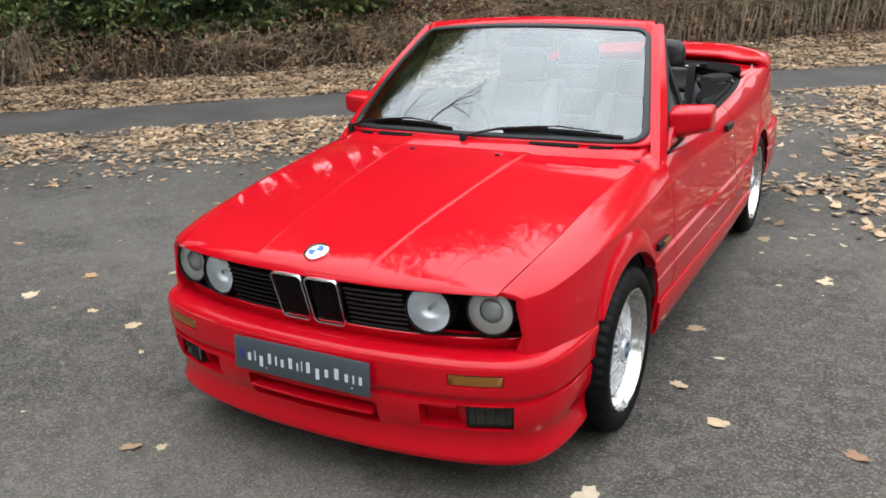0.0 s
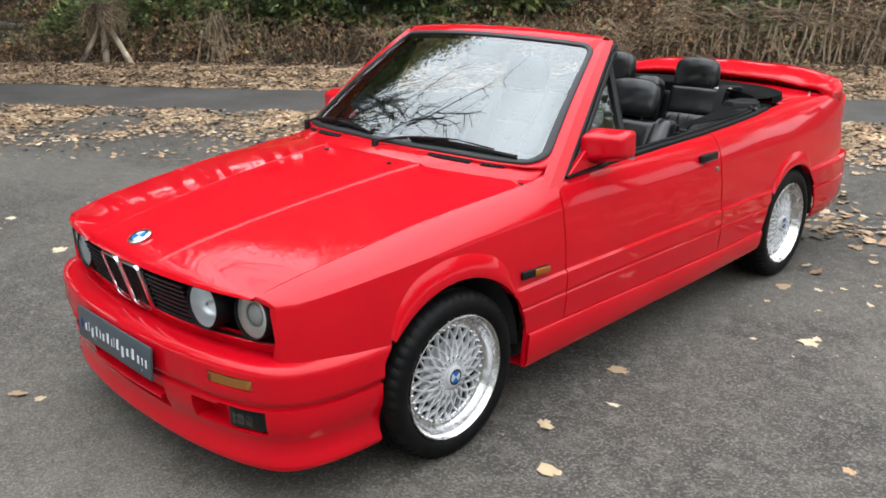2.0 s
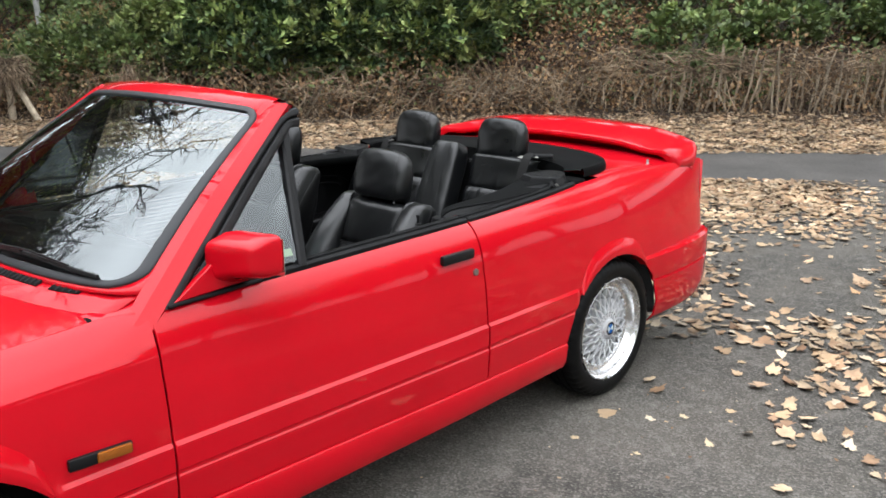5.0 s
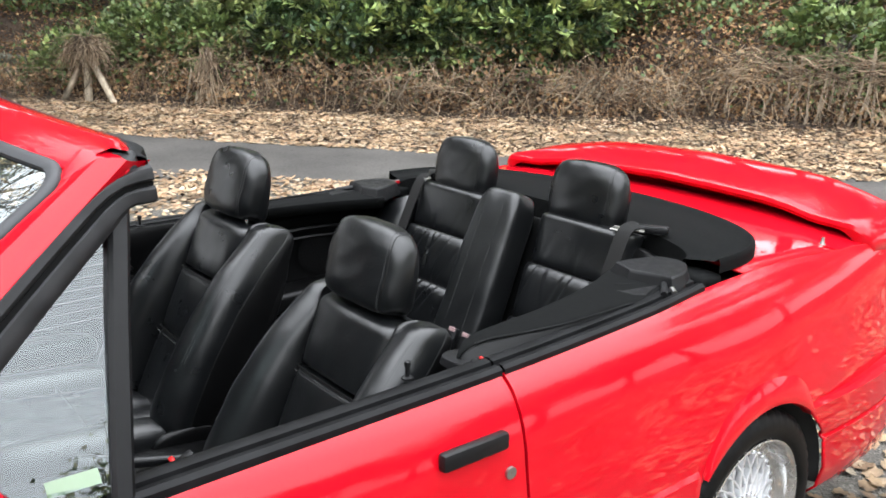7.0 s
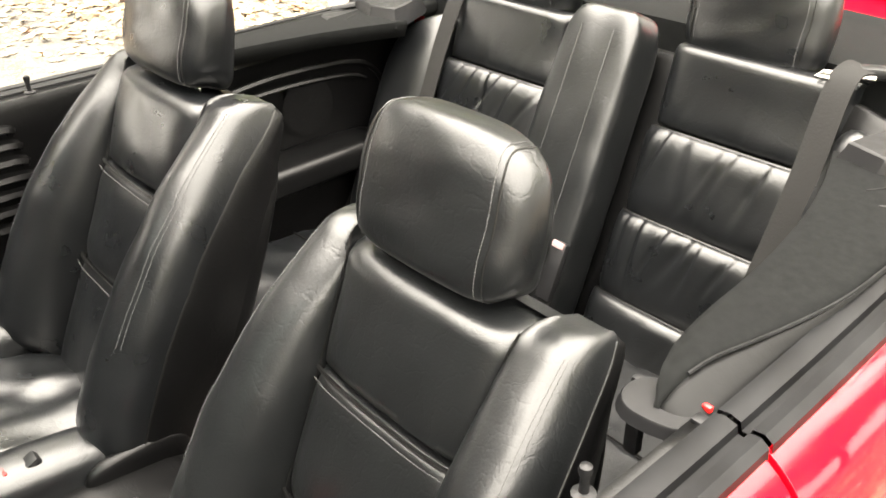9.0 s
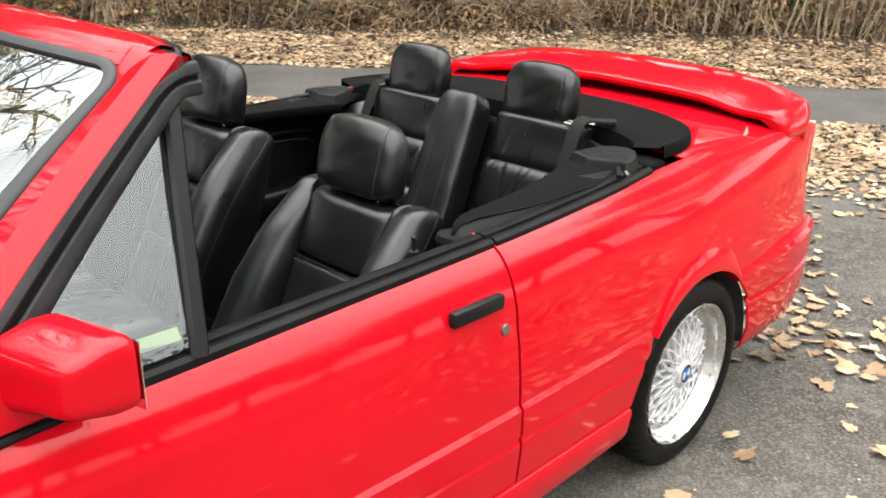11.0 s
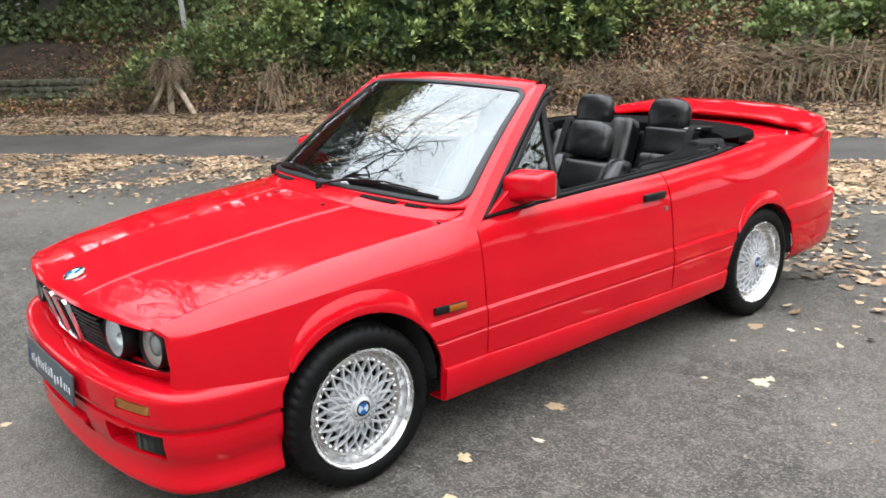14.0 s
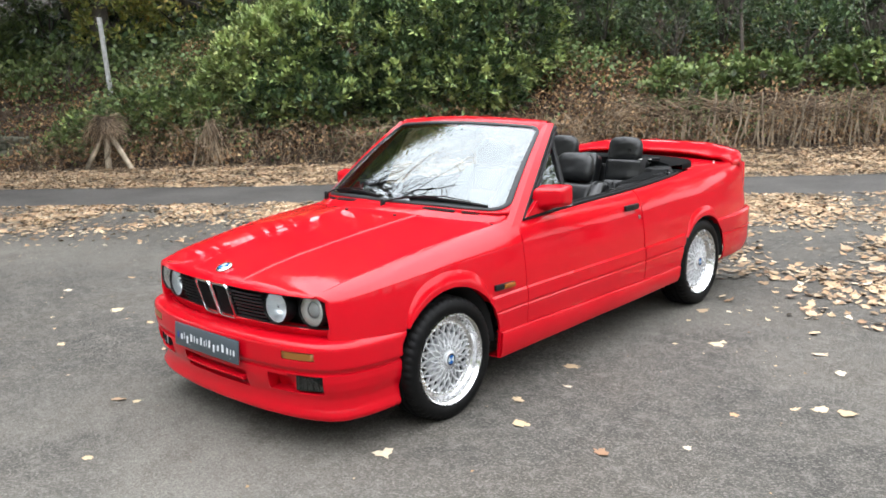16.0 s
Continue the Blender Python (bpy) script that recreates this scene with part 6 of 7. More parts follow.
part("centre_divider", moved(puff(1, 1, 1, 7, 20, divider), REAR), LEATHER_WORN, rear, angle=70)
for u in (-0.040, 0.040):
    stitching([(u * (1 - 0.09 * b), 0.285 + b * 0.31, 0.0275) for b in span(-0.9, 0.94, 8)], REAR, rear, 0.0009)
part("centre_cushion", puff(0.12, 0.23, 0.07, 5, 8, lambda a, b, c: (a * 0.108, 2.0 + b * 0.23, 0.43 + c * 0.07 - 0.03 * b)), LEATHER, rear, angle=60)
for x in (0.032, 0.092):
    bm_ = REAR @ Matrix.Translation((x, 0.125, 0.046))
    b = part("belt_buckle", moved(rbox(0.034, 0.115, 0.018, 0.005), bm_), BLACK, car, label="black rear belt buckle")
    part("button", moved(rbox(0.026, 0.012, 0.006, 0.001), bm_ @ Matrix.Translation((0, 0.052, 0.009))), BUTTON, b)
    part("buckle_strap", moved(rbox(0.030, 0.12, 0.004, 0.001), REAR @ Matrix.Translation((x, 0.015, 0.040))), WEBBING, b)


# rear belts
def strap(pts, w, parent, name="belt_webbing"):
    return part(name, sweep(smooth_line([REAR @ Vector(p) for p in pts], 6), [(-w / 2, -0.001), (w / 2, -0.001), (w / 2, 0.001), (-w / 2, 0.001)], up=(0, -0.92, 0.39)), WEBBING, parent, label="black seat belt webbing")


for s in (-1, 1):
    strap([(s * 0.440, 0.620, -0.085), (s * 0.436, 0.585, -0.030), (s * 0.440, 0.435, -0.022), (s * 0.436, 0.285, -0.020), (s * 0.430, 0.10, -0.012), (s * 0.428, 0.0, -0.004)], 0.046, car)
    part("belt_tongue", tube([(s * 0.415, 2.47, 0.988), (s * 0.40, 2.46, 0.990), (s * 0.40, 2.48, 0.992), (s * 0.425, 2.49, 0.992), (s * 0.47, 2.51, 0.990)], 0.004, 6), STEEL, car, label="steel seat belt tongue")
    part("belt_guide", moved(rbox(0.095, 0.030, 0.020, 0.006), pose(s * 0.462, 2.545, 0.990, 0, 0, 34 * s)), BLACK, car)


# folded roof: fabric-covered lid round the back of the cabin
def cover():
    rows = []
    n = 44
    for k in range(n + 1):
        t = -1 + 2 * k / n
        a = abs(t)
        th = a * math.pi / 2
        ox, oy = 0.695 * math.sin(th) ** 0.85 if a > 0 else 0.0, 2.52 + 0.455 * math.cos(th) ** 0.72 if a < 1 else 2.52
        ix, iy = 0.60 * math.sin(th) ** 1.0, 2.50 + 0.085 * math.cos(th) ** 0.6 if a < 1 else 2.50
        s = 1 if t >= 0 else -1
        zo, zi = 0.936 - 0.006 * a, 0.985 - 0.040 * a**2
        row = []
        for f, h in ((0.0, -0.14), (0.0, 0.0), (0.06, 0.006), (0.3, 0.006), (0.6, 0.008), (0.86, 0.008), (0.94, 0.016), (0.98, 0.012), (1.0, 0.0), (1.0, -0.02)):
            x, y = ix + (ox - ix) * f, iy + (oy - iy) * f
            z = zi + (zo + 0.022 - zi) * f + (h if f else h)
            if f == 1.0:
                z = zo + 0.022 + h
            row.append((s * x, y, z))
        rows.append(row)
    return net(rows)


roof_cover = part("roof_cover", cover(), HOOD, car, out=(0, 2.6, 0.5), angle=45, label="black fabric-covered lid over the folded roof")
flap_in = curve((1.74, 0.640), (1.77, 0.620), (1.81, 0.607), (1.88, 0.596), (1.98, 0.588), (2.14, 0.562), (2.26, 0.528), (2.36, 0.490))
flap_line = curve((1.74, 0.645), (1.80, 0.650), (1.90, 0.672), (2.02, 0.690), (2.36, 0.694))
flap_nose = curve((1.735, 0.0), (1.742, 0.45), (1.755, 0.72), (1.775, 0.90), (1.81, 1.0), (2.36, 1.0))


def prism(base, z0, z1, shrink, r=0.006):
    """A block on a plan outline with sloping sides and a softened upper edge."""
    c = sum((Vector(p) for p in base), Vector((0, 0))) / len(base)
    rings = []
    for z, k in ((z0, 1.0), (z1 - r, 1 - shrink * 0.86), (z1 - r * 0.3, 1 - shrink), (z1, 1 - shrink * 1.25)):
        rings.append([(c.x + (p[0] - c.x) * k, c.y + (p[1] - c.y) * k, z) for p in base])
    v, f = net(rings, True)
    n = len(base)
    return v, f + [tuple(len(v) - n + i for i in range(n)), tuple(range(n))]


for s in (-1, 1):
    top_rows, low_rows = [], []
    for y in [1.735, 1.737, 1.742, 1.75, 1.76, 1.775] + span(1.80, 2.36, 18):
        k = flap_nose(y)
        z = 0.872 + (0.040 + 0.020 * (y - 1.74)) * k
        xi, xl, xo = flap_in(y), flap_line(y), 0.696
        top_rows.append([(s * (xi + 0.012), y, z - 0.038 * k), (s * (xi + 0.002), y, z - 0.010), (s * (xi + 0.004), y, z - 0.002)] + [(s * (xi + (xl - xi) * t), y, z + 0.004 * math.sin(math.pi * t) - 0.004 * t) for t in (0.15, 0.35, 0.6, 0.8, 1.0)])
        drop = 0.026 * k * (1 - step(1.85, 2.2, y)) + 0.006
        low_rows.append([(s * (xl + (xo - xl) * t), y, z - 0.004 - drop * t**1.4 + 0.002 * noise.noise(Vector((t * 3, y * 22, 4)))) for t in span(0, 1, 8)] + [(s * xo, y, z - drop - 0.02)])
    part("roof_side_flap", net(top_rows), HOOD, roof_cover, angle=50, thick=0.003)
    part("flap_lining", net(low_rows), LINING, roof_cover, angle=60, thick=0.003)
    part("flap_edge", tube(smooth_line([(s * (flap_line(y)), y, 0.8755 + (0.040 + 0.020 * (y - 1.74)) * flap_nose(y) - 0.004) for y in (1.78, 1.82, 1.9, 2.0, 2.1, 2.2)], 4), 0.0022, 6), SEAL, roof_cover)
    part("roof_channel", net([[(s * (top_x(y) + dx), y, top_z(y) + dz) for dx, dz in ((-0.040, 0.004), (-0.048, -0.022), (-0.066, -0.022), (-0.078, 0.004))] for y in span(1.77, 2.44, 12)]), DARK, roof_cover, thick=0.003)
    tray = [(0.630 + 0.034 * math.cos(a) * (1 if math.cos(a) < 0 else 1.9), 1.752 + 0.036 * math.sin(a)) for a in [2 * math.pi * k / 20 for k in range(20)]]
    tray_v, tray_f = prism(tray, 0.872, 0.886, 0.10, 0.004)
    part("flap_tray", ([(s * x, y, z) for x, y, z in tray_v], tray_f), BLACK, roof_cover, angle=40, label="black plastic end tray")
    hc = prism([(0.501, 2.335), (0.508, 2.375), (0.538, 2.450), (0.560, 2.474), (0.614, 2.486), (0.650, 2.470), (0.684, 2.425), (0.698, 2.380), (0.699, 2.336), (0.665, 2.338), (0.573, 2.312)], 0.912, 0.952, 0.16, 0.010)
    part("hinge_cover", ([(s * x, y, z + 0.05 * (y - 2.40)) for x, y, z in hc[0]], hc[1]), BLACK, roof_cover, angle=30, label="black plastic hinge cover")
    hp = prism([(0.592, 2.222), (0.556, 2.318), (0.652, 2.352), (0.680, 2.262), (0.660, 2.240)], 0.908, 0.9235, 0.06, 0.003)
    part("hinge_plate", ([(s * x, y, z) for x, y, z in hp[0]], hp[1]), BLACK, roof_cover, angle=30)
    part("hinge_slot", moved(rbox(0.060, 0.003, 0.003, 0), pose(s * 0.603, 2.287, 0.924, 0, 0, 62 * s)), DARK, roof_cover, angle=0)
    part("hinge_pin", tube([(s * 0.700, 2.300, 0.922), (s * 0.665, 2.345, 0.930)], 0.008, 8), BLACK, roof_cover)
    part("hinge_pin", tube([(s * 0.708, 2.330, 0.922), (s * 0.682, 2.350, 0.926)], 0.006, 8), STEEL, roof_cover)
    part("roof_latch", moved(rbox(0.014, 0.030, 0.010, 0.003), pose(s * 0.700, 1.800, 0.886, 0, 0, 8 * s)), SEAL, roof_cover)
    part("roof_linkage", tube(smooth_line([(s * 0.690, 1.775, 0.880), (s * 0.697, 1.81, 0.893), (s * 0.690, 1.85, 0.889), (s * 0.696, 1.90, 0.896)], 5), 0.006, 8), BLACK, roof_cover)
    part("cover_bridge", puff(1, 1, 1, 4, 8, lambda a, b, c: (s * (0.640 + a * 0.055), 2.505 + b * 0.045, 0.908 + c * 0.020)), HOOD, roof_cover, angle=60)
    part("belt_anchor", moved(rbox(0.018, 0.014, 0.10, 0.004), pose(s * 0.600, 1.775, 0.830, 0, 0, 0)), BLACK, roof_cover)


# ==== leaves, bank and woodland ====
rng = np.random.default_rng(5)
DIAMOND = (np.array([(0, 0, 0), (0.5, 0.24, 0.05), (1, 0, -0.04), (0.5, -0.24, 0.05), (0.5, 0, -0.01)]), [(0, 1, 4), (1, 2, 4), (2, 3, 4), (3, 0, 4)])
IVYSHAPE = (np.array([(0, 0, 0), (0.15, 0.45, 0.05), (0.6, 0.35, 0.0), (1, 0, -0.05), (0.6, -0.35, 0.0), (0.15, -0.45, 0.05)]), [(0, 1, 2), (0, 2, 3), (0, 3, 4), (0, 4, 5)])


def star_leaf(seed, curl=0.55):
    """A lobed leaf, about 1 long, lying flat."""
    r = random.Random(seed)
    slim = r.uniform(0.55, 0.95)
    pts = [(0.0, 0.0)]
    for a, d in ((-172, 0.16), (-146, 0.36), (-122, 0.31), (-98, 0.46), (-74, 0.36), (-48, 0.54), (-24, 0.42), (0, 0.66), (24, 0.42), (48, 0.54), (74, 0.36), (98, 0.46), (122, 0.31), (146, 0.36), (172, 0.16)):
        a += r.uniform(-8, 8)
        d *= r.uniform(0.78, 1.15)
        pts.append((d * math.cos(radians(a)), d * math.sin(radians(a)) * slim))
    v = []
    for x, y in pts:
        v.append((x, y, 0.02 + curl * (x * x + y * y) * r.uniform(0.2, 1.0) * (1 if r.random() < 0.8 else -0.1)))
    return np.array(v), [(0, i, i + 1) for i in range(1, len(pts) - 1)]


def turns(n, tilt):
    """Random turns: any heading, tilted by up to tilt degrees from flat."""
    yaw = rng.uniform(0, 2 * np.pi, n)
    el = np.radians(rng.uniform(-1, 1, n) * tilt)
    ro = np.radians(rng.uniform(-1, 1, n) * tilt)
    cy, sy, ce, se, cr, sr = np.cos(yaw), np.sin(yaw), np.cos(el), np.sin(el), np.cos(ro), np.sin(ro)
    fwd = np.stack([cy * ce, sy * ce, se], 1)
    side0 = np.stack([-sy, cy, np.zeros(n)], 1)
    up0 = np.cross(fwd, side0)
    side = side0 * cr[:, None] + up0 * sr[:, None]
    up = np.cross(fwd, side)
    return np.stack([fwd, side, up], 2)


def scatter(name, shape, at, size, material, tilt=70, turn=None):
    """One mesh of many small copies of a shape."""
    at, size = np.asarray(at, float), np.asarray(size, float)
    base, tris = shape
    n, k = len(at), len(base)
    R = turns(n, tilt) if turn is None else turn
    v = np.einsum("nij,kj->nki", R, base) * size[:, None, None] + at[:, None, :]
    f = (np.array(tris)[None] + (np.arange(n) * k)[:, None, None]).reshape(-1, 3)
    me = bpy.data.meshes.new(name)
    me.vertices.add(n * k)
    me.vertices.foreach_set("co", v.reshape(-1))
    me.loops.add(len(f) * 3)
    me.loops.foreach_set("vertex_index", f.reshape(-1).astype(np.int32))
    me.polygons.add(len(f))
    me.polygons.foreach_set("loop_start", np.arange(0, len(f) * 3, 3, dtype=np.int32))
    me.update(calc_edges=True)
    me.materials.append(material)
    return me


def stuff(name, me, label, category, parent=None):
    ob = new(name, me)
    if parent:
        ob.parent = parent
    return tagged(ob, label, category, kind="stuff")


def sq(s, q, z):
    """Places from path coordinates, as an array."""
    return np.stack([0.795 * s - 0.607 * q, 0.607 * s + 0.795 * q, z], 1)


# fallen leaves: thick on the verge, in drifts along the path and round the tail of the car
LEAVES = [star_leaf(k, 0.34) for k in range(5)]


def patchy(s, q, f):
    return np.array([noise.noise(Vector((a * f, b * f, 11.0))) for a, b in zip(s, q)])


def carpet(name, n, s0, s1, q0, q1, keep, size, lift, label):
    s, q = rng.uniform(s0, s1, n), rng.uniform(q0, q1, n)
    ok = keep(s, q)
    s, q = s[ok], q[ok]
    z = np.array([bank_z(a, b) + 0.012 if b > 8.85 else 0.004 for a, b in zip(s, q)]) + rng.uniform(0, lift, len(s))
    i = rng.integers(0, 5, len(s))
    for k in range(5):
        m = i == k
        if m.sum():
            stuff(name, scatter(name, LEAVES[k], sq(s[m], q[m], z[m]), rng.uniform(*size, m.sum()), (FALLEN, PALE, FALLEN, PALE, PALE)[k], 17), label, "leaves")


carpet("verge_leaves", 90000, -16, 13, 8.42, 12.3, lambda s, q: (q - 8.50 + 0.25 * patchy(s, q, 1.2) > 0.05) & (rng.uniform(0, 1, len(s)) < 0.95 * np.clip((np.array([fence_q(a) for a in s]) + 0.10 - q) / 0.5, 0.12, 1)), (0.04, 0.085), 0.016, "thick brown fallen leaves along the path verge")
carpet("drift_leaves", 84000, -13, 11, 3.4, 6.75, lambda s, q: (rng.uniform(0, 1, len(s)) < np.clip((q - 3.7) / 2.2, 0, 1) ** 1.7 * np.clip(0.62 + 1.5 * patchy(s, q, 0.9), 0.04, 1)), (0.04, 0.085), 0.012, "brown fallen leaves drifted along the path edge")
carpet("tail_leaves", 23000, 2.2, 10, -1.0, 6.6, lambda s, q: (rng.uniform(0, 1, len(s)) < np.clip((s - 2.35 + 0.42 * (q - 1.2)) / 1.5, 0, 1) ** 1.4 * np.clip((q + 0.6) / 2.4, 0.08, 1) * np.clip(0.50 + 1.9 * patchy(s + 3, q, 1.15), 0.03, 1)), (0.045, 0.105), 0.012, "pale fallen leaves scattered on the asphalt")

# crumbs of leaf and grit blown over the asphalt
CRUMB = (np.array([(0, 0, 0), (0.6, 0.35, 0.12), (1, -0.1, 0.02), (0.4, -0.4, 0.10)]), [(0, 1, 2), (0, 2, 3)])
n_ = 16000
s_a, q_a = rng.uniform(-10, 9, n_), rng.uniform(-5.5, 6.6, n_)
ok = rng.uniform(0, 1, n_) < 0.10 + 0.9 * np.clip((q_a - 1.0) / 5.0, 0, 1) ** 1.5 + 0.35 * np.clip(patchy(s_a, q_a, 0.5) * 2, 0, 1)
s_a, q_a = s_a[ok], q_a[ok]
half = len(s_a) // 2
for sl, m in ((slice(0, half), PALE), (slice(half, None), BANKLEAF)):
    k = len(s_a[sl])
    stuff("leaf_crumbs", scatter("leaf_crumbs", CRUMB, sq(s_a[sl], q_a[sl], np.full(k, 0.001)), rng.uniform(0.005, 0.022, k) * rng.uniform(0.5, 1.3, k), m, 12), "tiny dry leaf crumbs blown over the asphalt", "leaf crumbs")

# single leaves on the asphalt near the car
leaf_mesh = []
for k in range(6):
    v, t = star_leaf(20 + k, 0.32)
    me = mesh_of("fallen_leaf", ([tuple(p) for p in v], t), ONELEAF, 60, clean=False)
    leaf_mesh.append(me)
LEAFSPOT = [(0.905, 0.38), (0.87, 0.953), (1.32, 1.79), (1.125, 0.135), (1.55, 0.115), (0.825, -0.475), (-2.42, -0.04), (-1.58, -0.08), (-0.73, -0.90), (0.92, 2.39), (1.86, 1.96), (2.12, 1.13), (2.03, 1.72), (2.22, 1.16), (-2.15, -0.09), (-1.3, -0.3), (1.02, 0.68), (2.02, 1.07), (1.84, 0.84), (-2.33, -0.52), (1.82, 0.38), (1.11, 1.65), (1.19, 2.2), (0.96, 2.15), (1.18, 2.59), (1.09, 2.48), (1.36, 2.44), (1.28, 2.76), (1.09, 3.29), (-0.62, -0.84), (-0.15, -1.32), (1.33, 1.84)]
r_ = random.Random(4)
for k in range(120):
    for _ in range(60):
        x, y = r_.uniform(-3.6, 3.4), r_.uniform(-3.2, 4.5)
        if not (-0.95 < x < 2.3 and -1.3 < y < 3.6):
            break
    LEAFSPOT.append((x, y))
for k, (x, y) in enumerate(LEAFSPOT):
    ob = new("fallen_leaf", leaf_mesh[r_.randrange(6)])
    sc = 0.105 if k < 14 else r_.uniform(0.04, 0.065) if k < 32 else r_.choice((0.02, 0.03, 0.04, 0.05, 0.07, 0.085)) * r_.uniform(0.8, 1.2)
    ob.matrix_basis = Matrix.Translation((x, y, 0.001)) @ Matrix.Rotation(r_.uniform(0, 6.28), 4, "Z") @ Matrix.Rotation(r_.uniform(-0.12, 0.12), 4, "X") @ Matrix.Diagonal((sc, sc, sc, 1))
    tagged(ob, "dry curled fallen leaf lying on the asphalt", "leaf", "leaves on the asphalt")


# fence remains: leaning stakes and timber props along the foot of the bank
def stake_mesh(seed, h):
    r = random.Random(seed)
    pts = [Vector((r.uniform(-0.02, 0.02), r.uniform(-0.02, 0.02), t * h)) for t in span(0, 1, 4)]
    return mesh_of("stake", tube(pts, [0.019, 0.018, 0.017, 0.015, 0.010], 6), STAKE, 40)


fence = tagged(new("stake_fence"), "old leaning stake fence half lost in dry vines", "fence")
STAKES = [stake_mesh(k, 0.55 + 0.12 * k) for k in range(4)]
rs = random.Random(3)
s_ = -2.4
while s_ < 11.0:
    lean = 32 if s_ < 1.2 else (14 if s_ < 3.6 else 3)
    q = fence_q(s_) + rs.uniform(-0.14, 0.02) + (0.08 if s_ < 3.4 else 0)
    ob = new("stake", rs.choice(STAKES))
    ob.parent = fence
    x, y, z = spot(s_, q, bank_z(s_, q) - 0.03)
    ob.matrix_basis = Matrix.Translation((x, y, z)) @ Matrix.Rotation(math.atan2(0.607, 0.795), 4, "Z") @ Matrix.Rotation(radians(lean + rs.uniform(-9, 9)), 4, "Y") @ Matrix.Rotation(radians(rs.uniform(-8, 12)), 4, "X") @ Matrix.Diagonal((1, 1, 1.15 if s_ > 3.4 else 0.85, 1))
    s_ += rs.uniform(0.06, 0.13) if s_ > 3.4 else rs.uniform(0.14, 0.34)


def beam(name, a, b, r0, r1, parent):
    a, b = Vector(spot(*a)), Vector(spot(*b))
    return part(name, tube([a, a.lerp(b, 0.5) + Vector((0.01, 0.01, 0)), b], [r0, (r0 + r1) / 2, r1], 8), STAKE, parent)


TRI_S, TRI_Q = -6.75, 11.25
prop = tagged(new("timber_prop"), "weathered timber post with two slanting braces", "post")
beam("post", (TRI_S, TRI_Q, -0.05), (TRI_S - 0.02, TRI_Q + 0.05, 0.96), 0.062, 0.056, prop)
beam("brace", (TRI_S - 0.47, TRI_Q - 0.02, 0.0), (TRI_S - 0.03, TRI_Q + 0.02, 0.76), 0.050, 0.046, prop)
beam("brace", (TRI_S + 0.50, TRI_Q - 0.04, 0.0), (TRI_S + 0.02, TRI_Q + 0.02, 0.78), 0.052, 0.046, prop)
post2 = tagged(new("timber_post"), "weathered timber post wrapped in dry vines", "post")
beam("post", (-4.75, 11.45, -0.05), (-4.78, 11.5, 0.86), 0.07, 0.06, post2)
for k, (ds, h) in enumerate(((-0.25, 0.75), (-0.42, 0.6))):
    beam("stick", (-4.75 + ds, 11.4, 0.0), (-4.75 + ds + 0.10, 11.5, h), 0.022, 0.016, post2)
pole = tagged(new("grey_pole"), "pale grey square pole standing among the bushes", "pole")
part("pole_shaft", moved(rbox(0.09, 0.09, 3.6, 0.01), pose(*spot(-8.46, 15.2, 1.35), 0, -3, 37)), POLEMAT, pole)


# dry vines and twigs
def twigs(name, spots, material, label, category):
    parts_v, parts_f, k = [], [], 0
    for pts, r in spots:
        v, f = tube(pts, r, 3, False)
        parts_v += [tuple(p) for p in v]
        parts_f += [tuple(i + k for i in q) for q in f]
        k += len(v)
    return stuff(name, mesh_of(name, (parts_v, parts_f), material, 0, clean=False), label, category)


def twig(p, d, length, r, wob, n=4, sag=0.0):
    pts = [Vector(p)]
    d = Vector(d).normalized()
    for i in range(n):
        d = (d + Vector((rs.uniform(-wob, wob), rs.uniform(-wob, wob), rs.uniform(-wob, wob) - sag))).normalized()
        pts.append(pts[-1] + d * length / n)
    return pts, [r * (1 - 0.6 * i / n) for i in range(n + 1)]


vines = []
for k in range(3600):
    s = rs.uniform(-8.7, 11.5)
    f = fence_q(s)
    hang = rs.random()
    h = rs.uniform(0.08, 0.85) * (1.0 if s > -6 else 0.75)
    q = f + rs.uniform(-0.28, 0.65)
    p = spot(s, q, bank_z(s, q) + h * 0.8)
    if hang < 0.5:
        d = (rs.uniform(-0.5, 0.9), rs.uniform(-0.5, 0.5), -1.0)
    else:
        d = (rs.uniform(-1, 1), rs.uniform(-1, 1), rs.uniform(-0.4, 0.7))
    vines.append(twig(p, d, rs.uniform(0.25, 0.85), rs.uniform(0.003, 0.008), 0.42, 5, 0.10))
for k in range(560):
    a = rs.uniform(0, 2 * math.pi)
    top = Vector(spot(TRI_S, TRI_Q + 0.04, 0.98))
    vines.append(twig(top + Vector((math.cos(a) * 0.14 * rs.random(), math.sin(a) * 0.14 * rs.random(), rs.uniform(-0.14, 0.06))), (math.cos(a), math.sin(a) * 0.8, rs.uniform(-0.5, 0.4)), rs.uniform(0.20, 0.62), rs.uniform(0.004, 0.010), 0.60, 6, 0.32))
for k in range(160):
    vines.append(twig(spot(-4.76 + rs.uniform(-0.1, 0.1), 11.45 + rs.uniform(-0.1, 0.1), rs.uniform(0.25, 0.95)), (rs.uniform(-0.5, 0.5), rs.uniform(-0.5, 0.5), -1), rs.uniform(0.3, 0.8), rs.uniform(0.005, 0.010), 0.2, 4, 0.05))
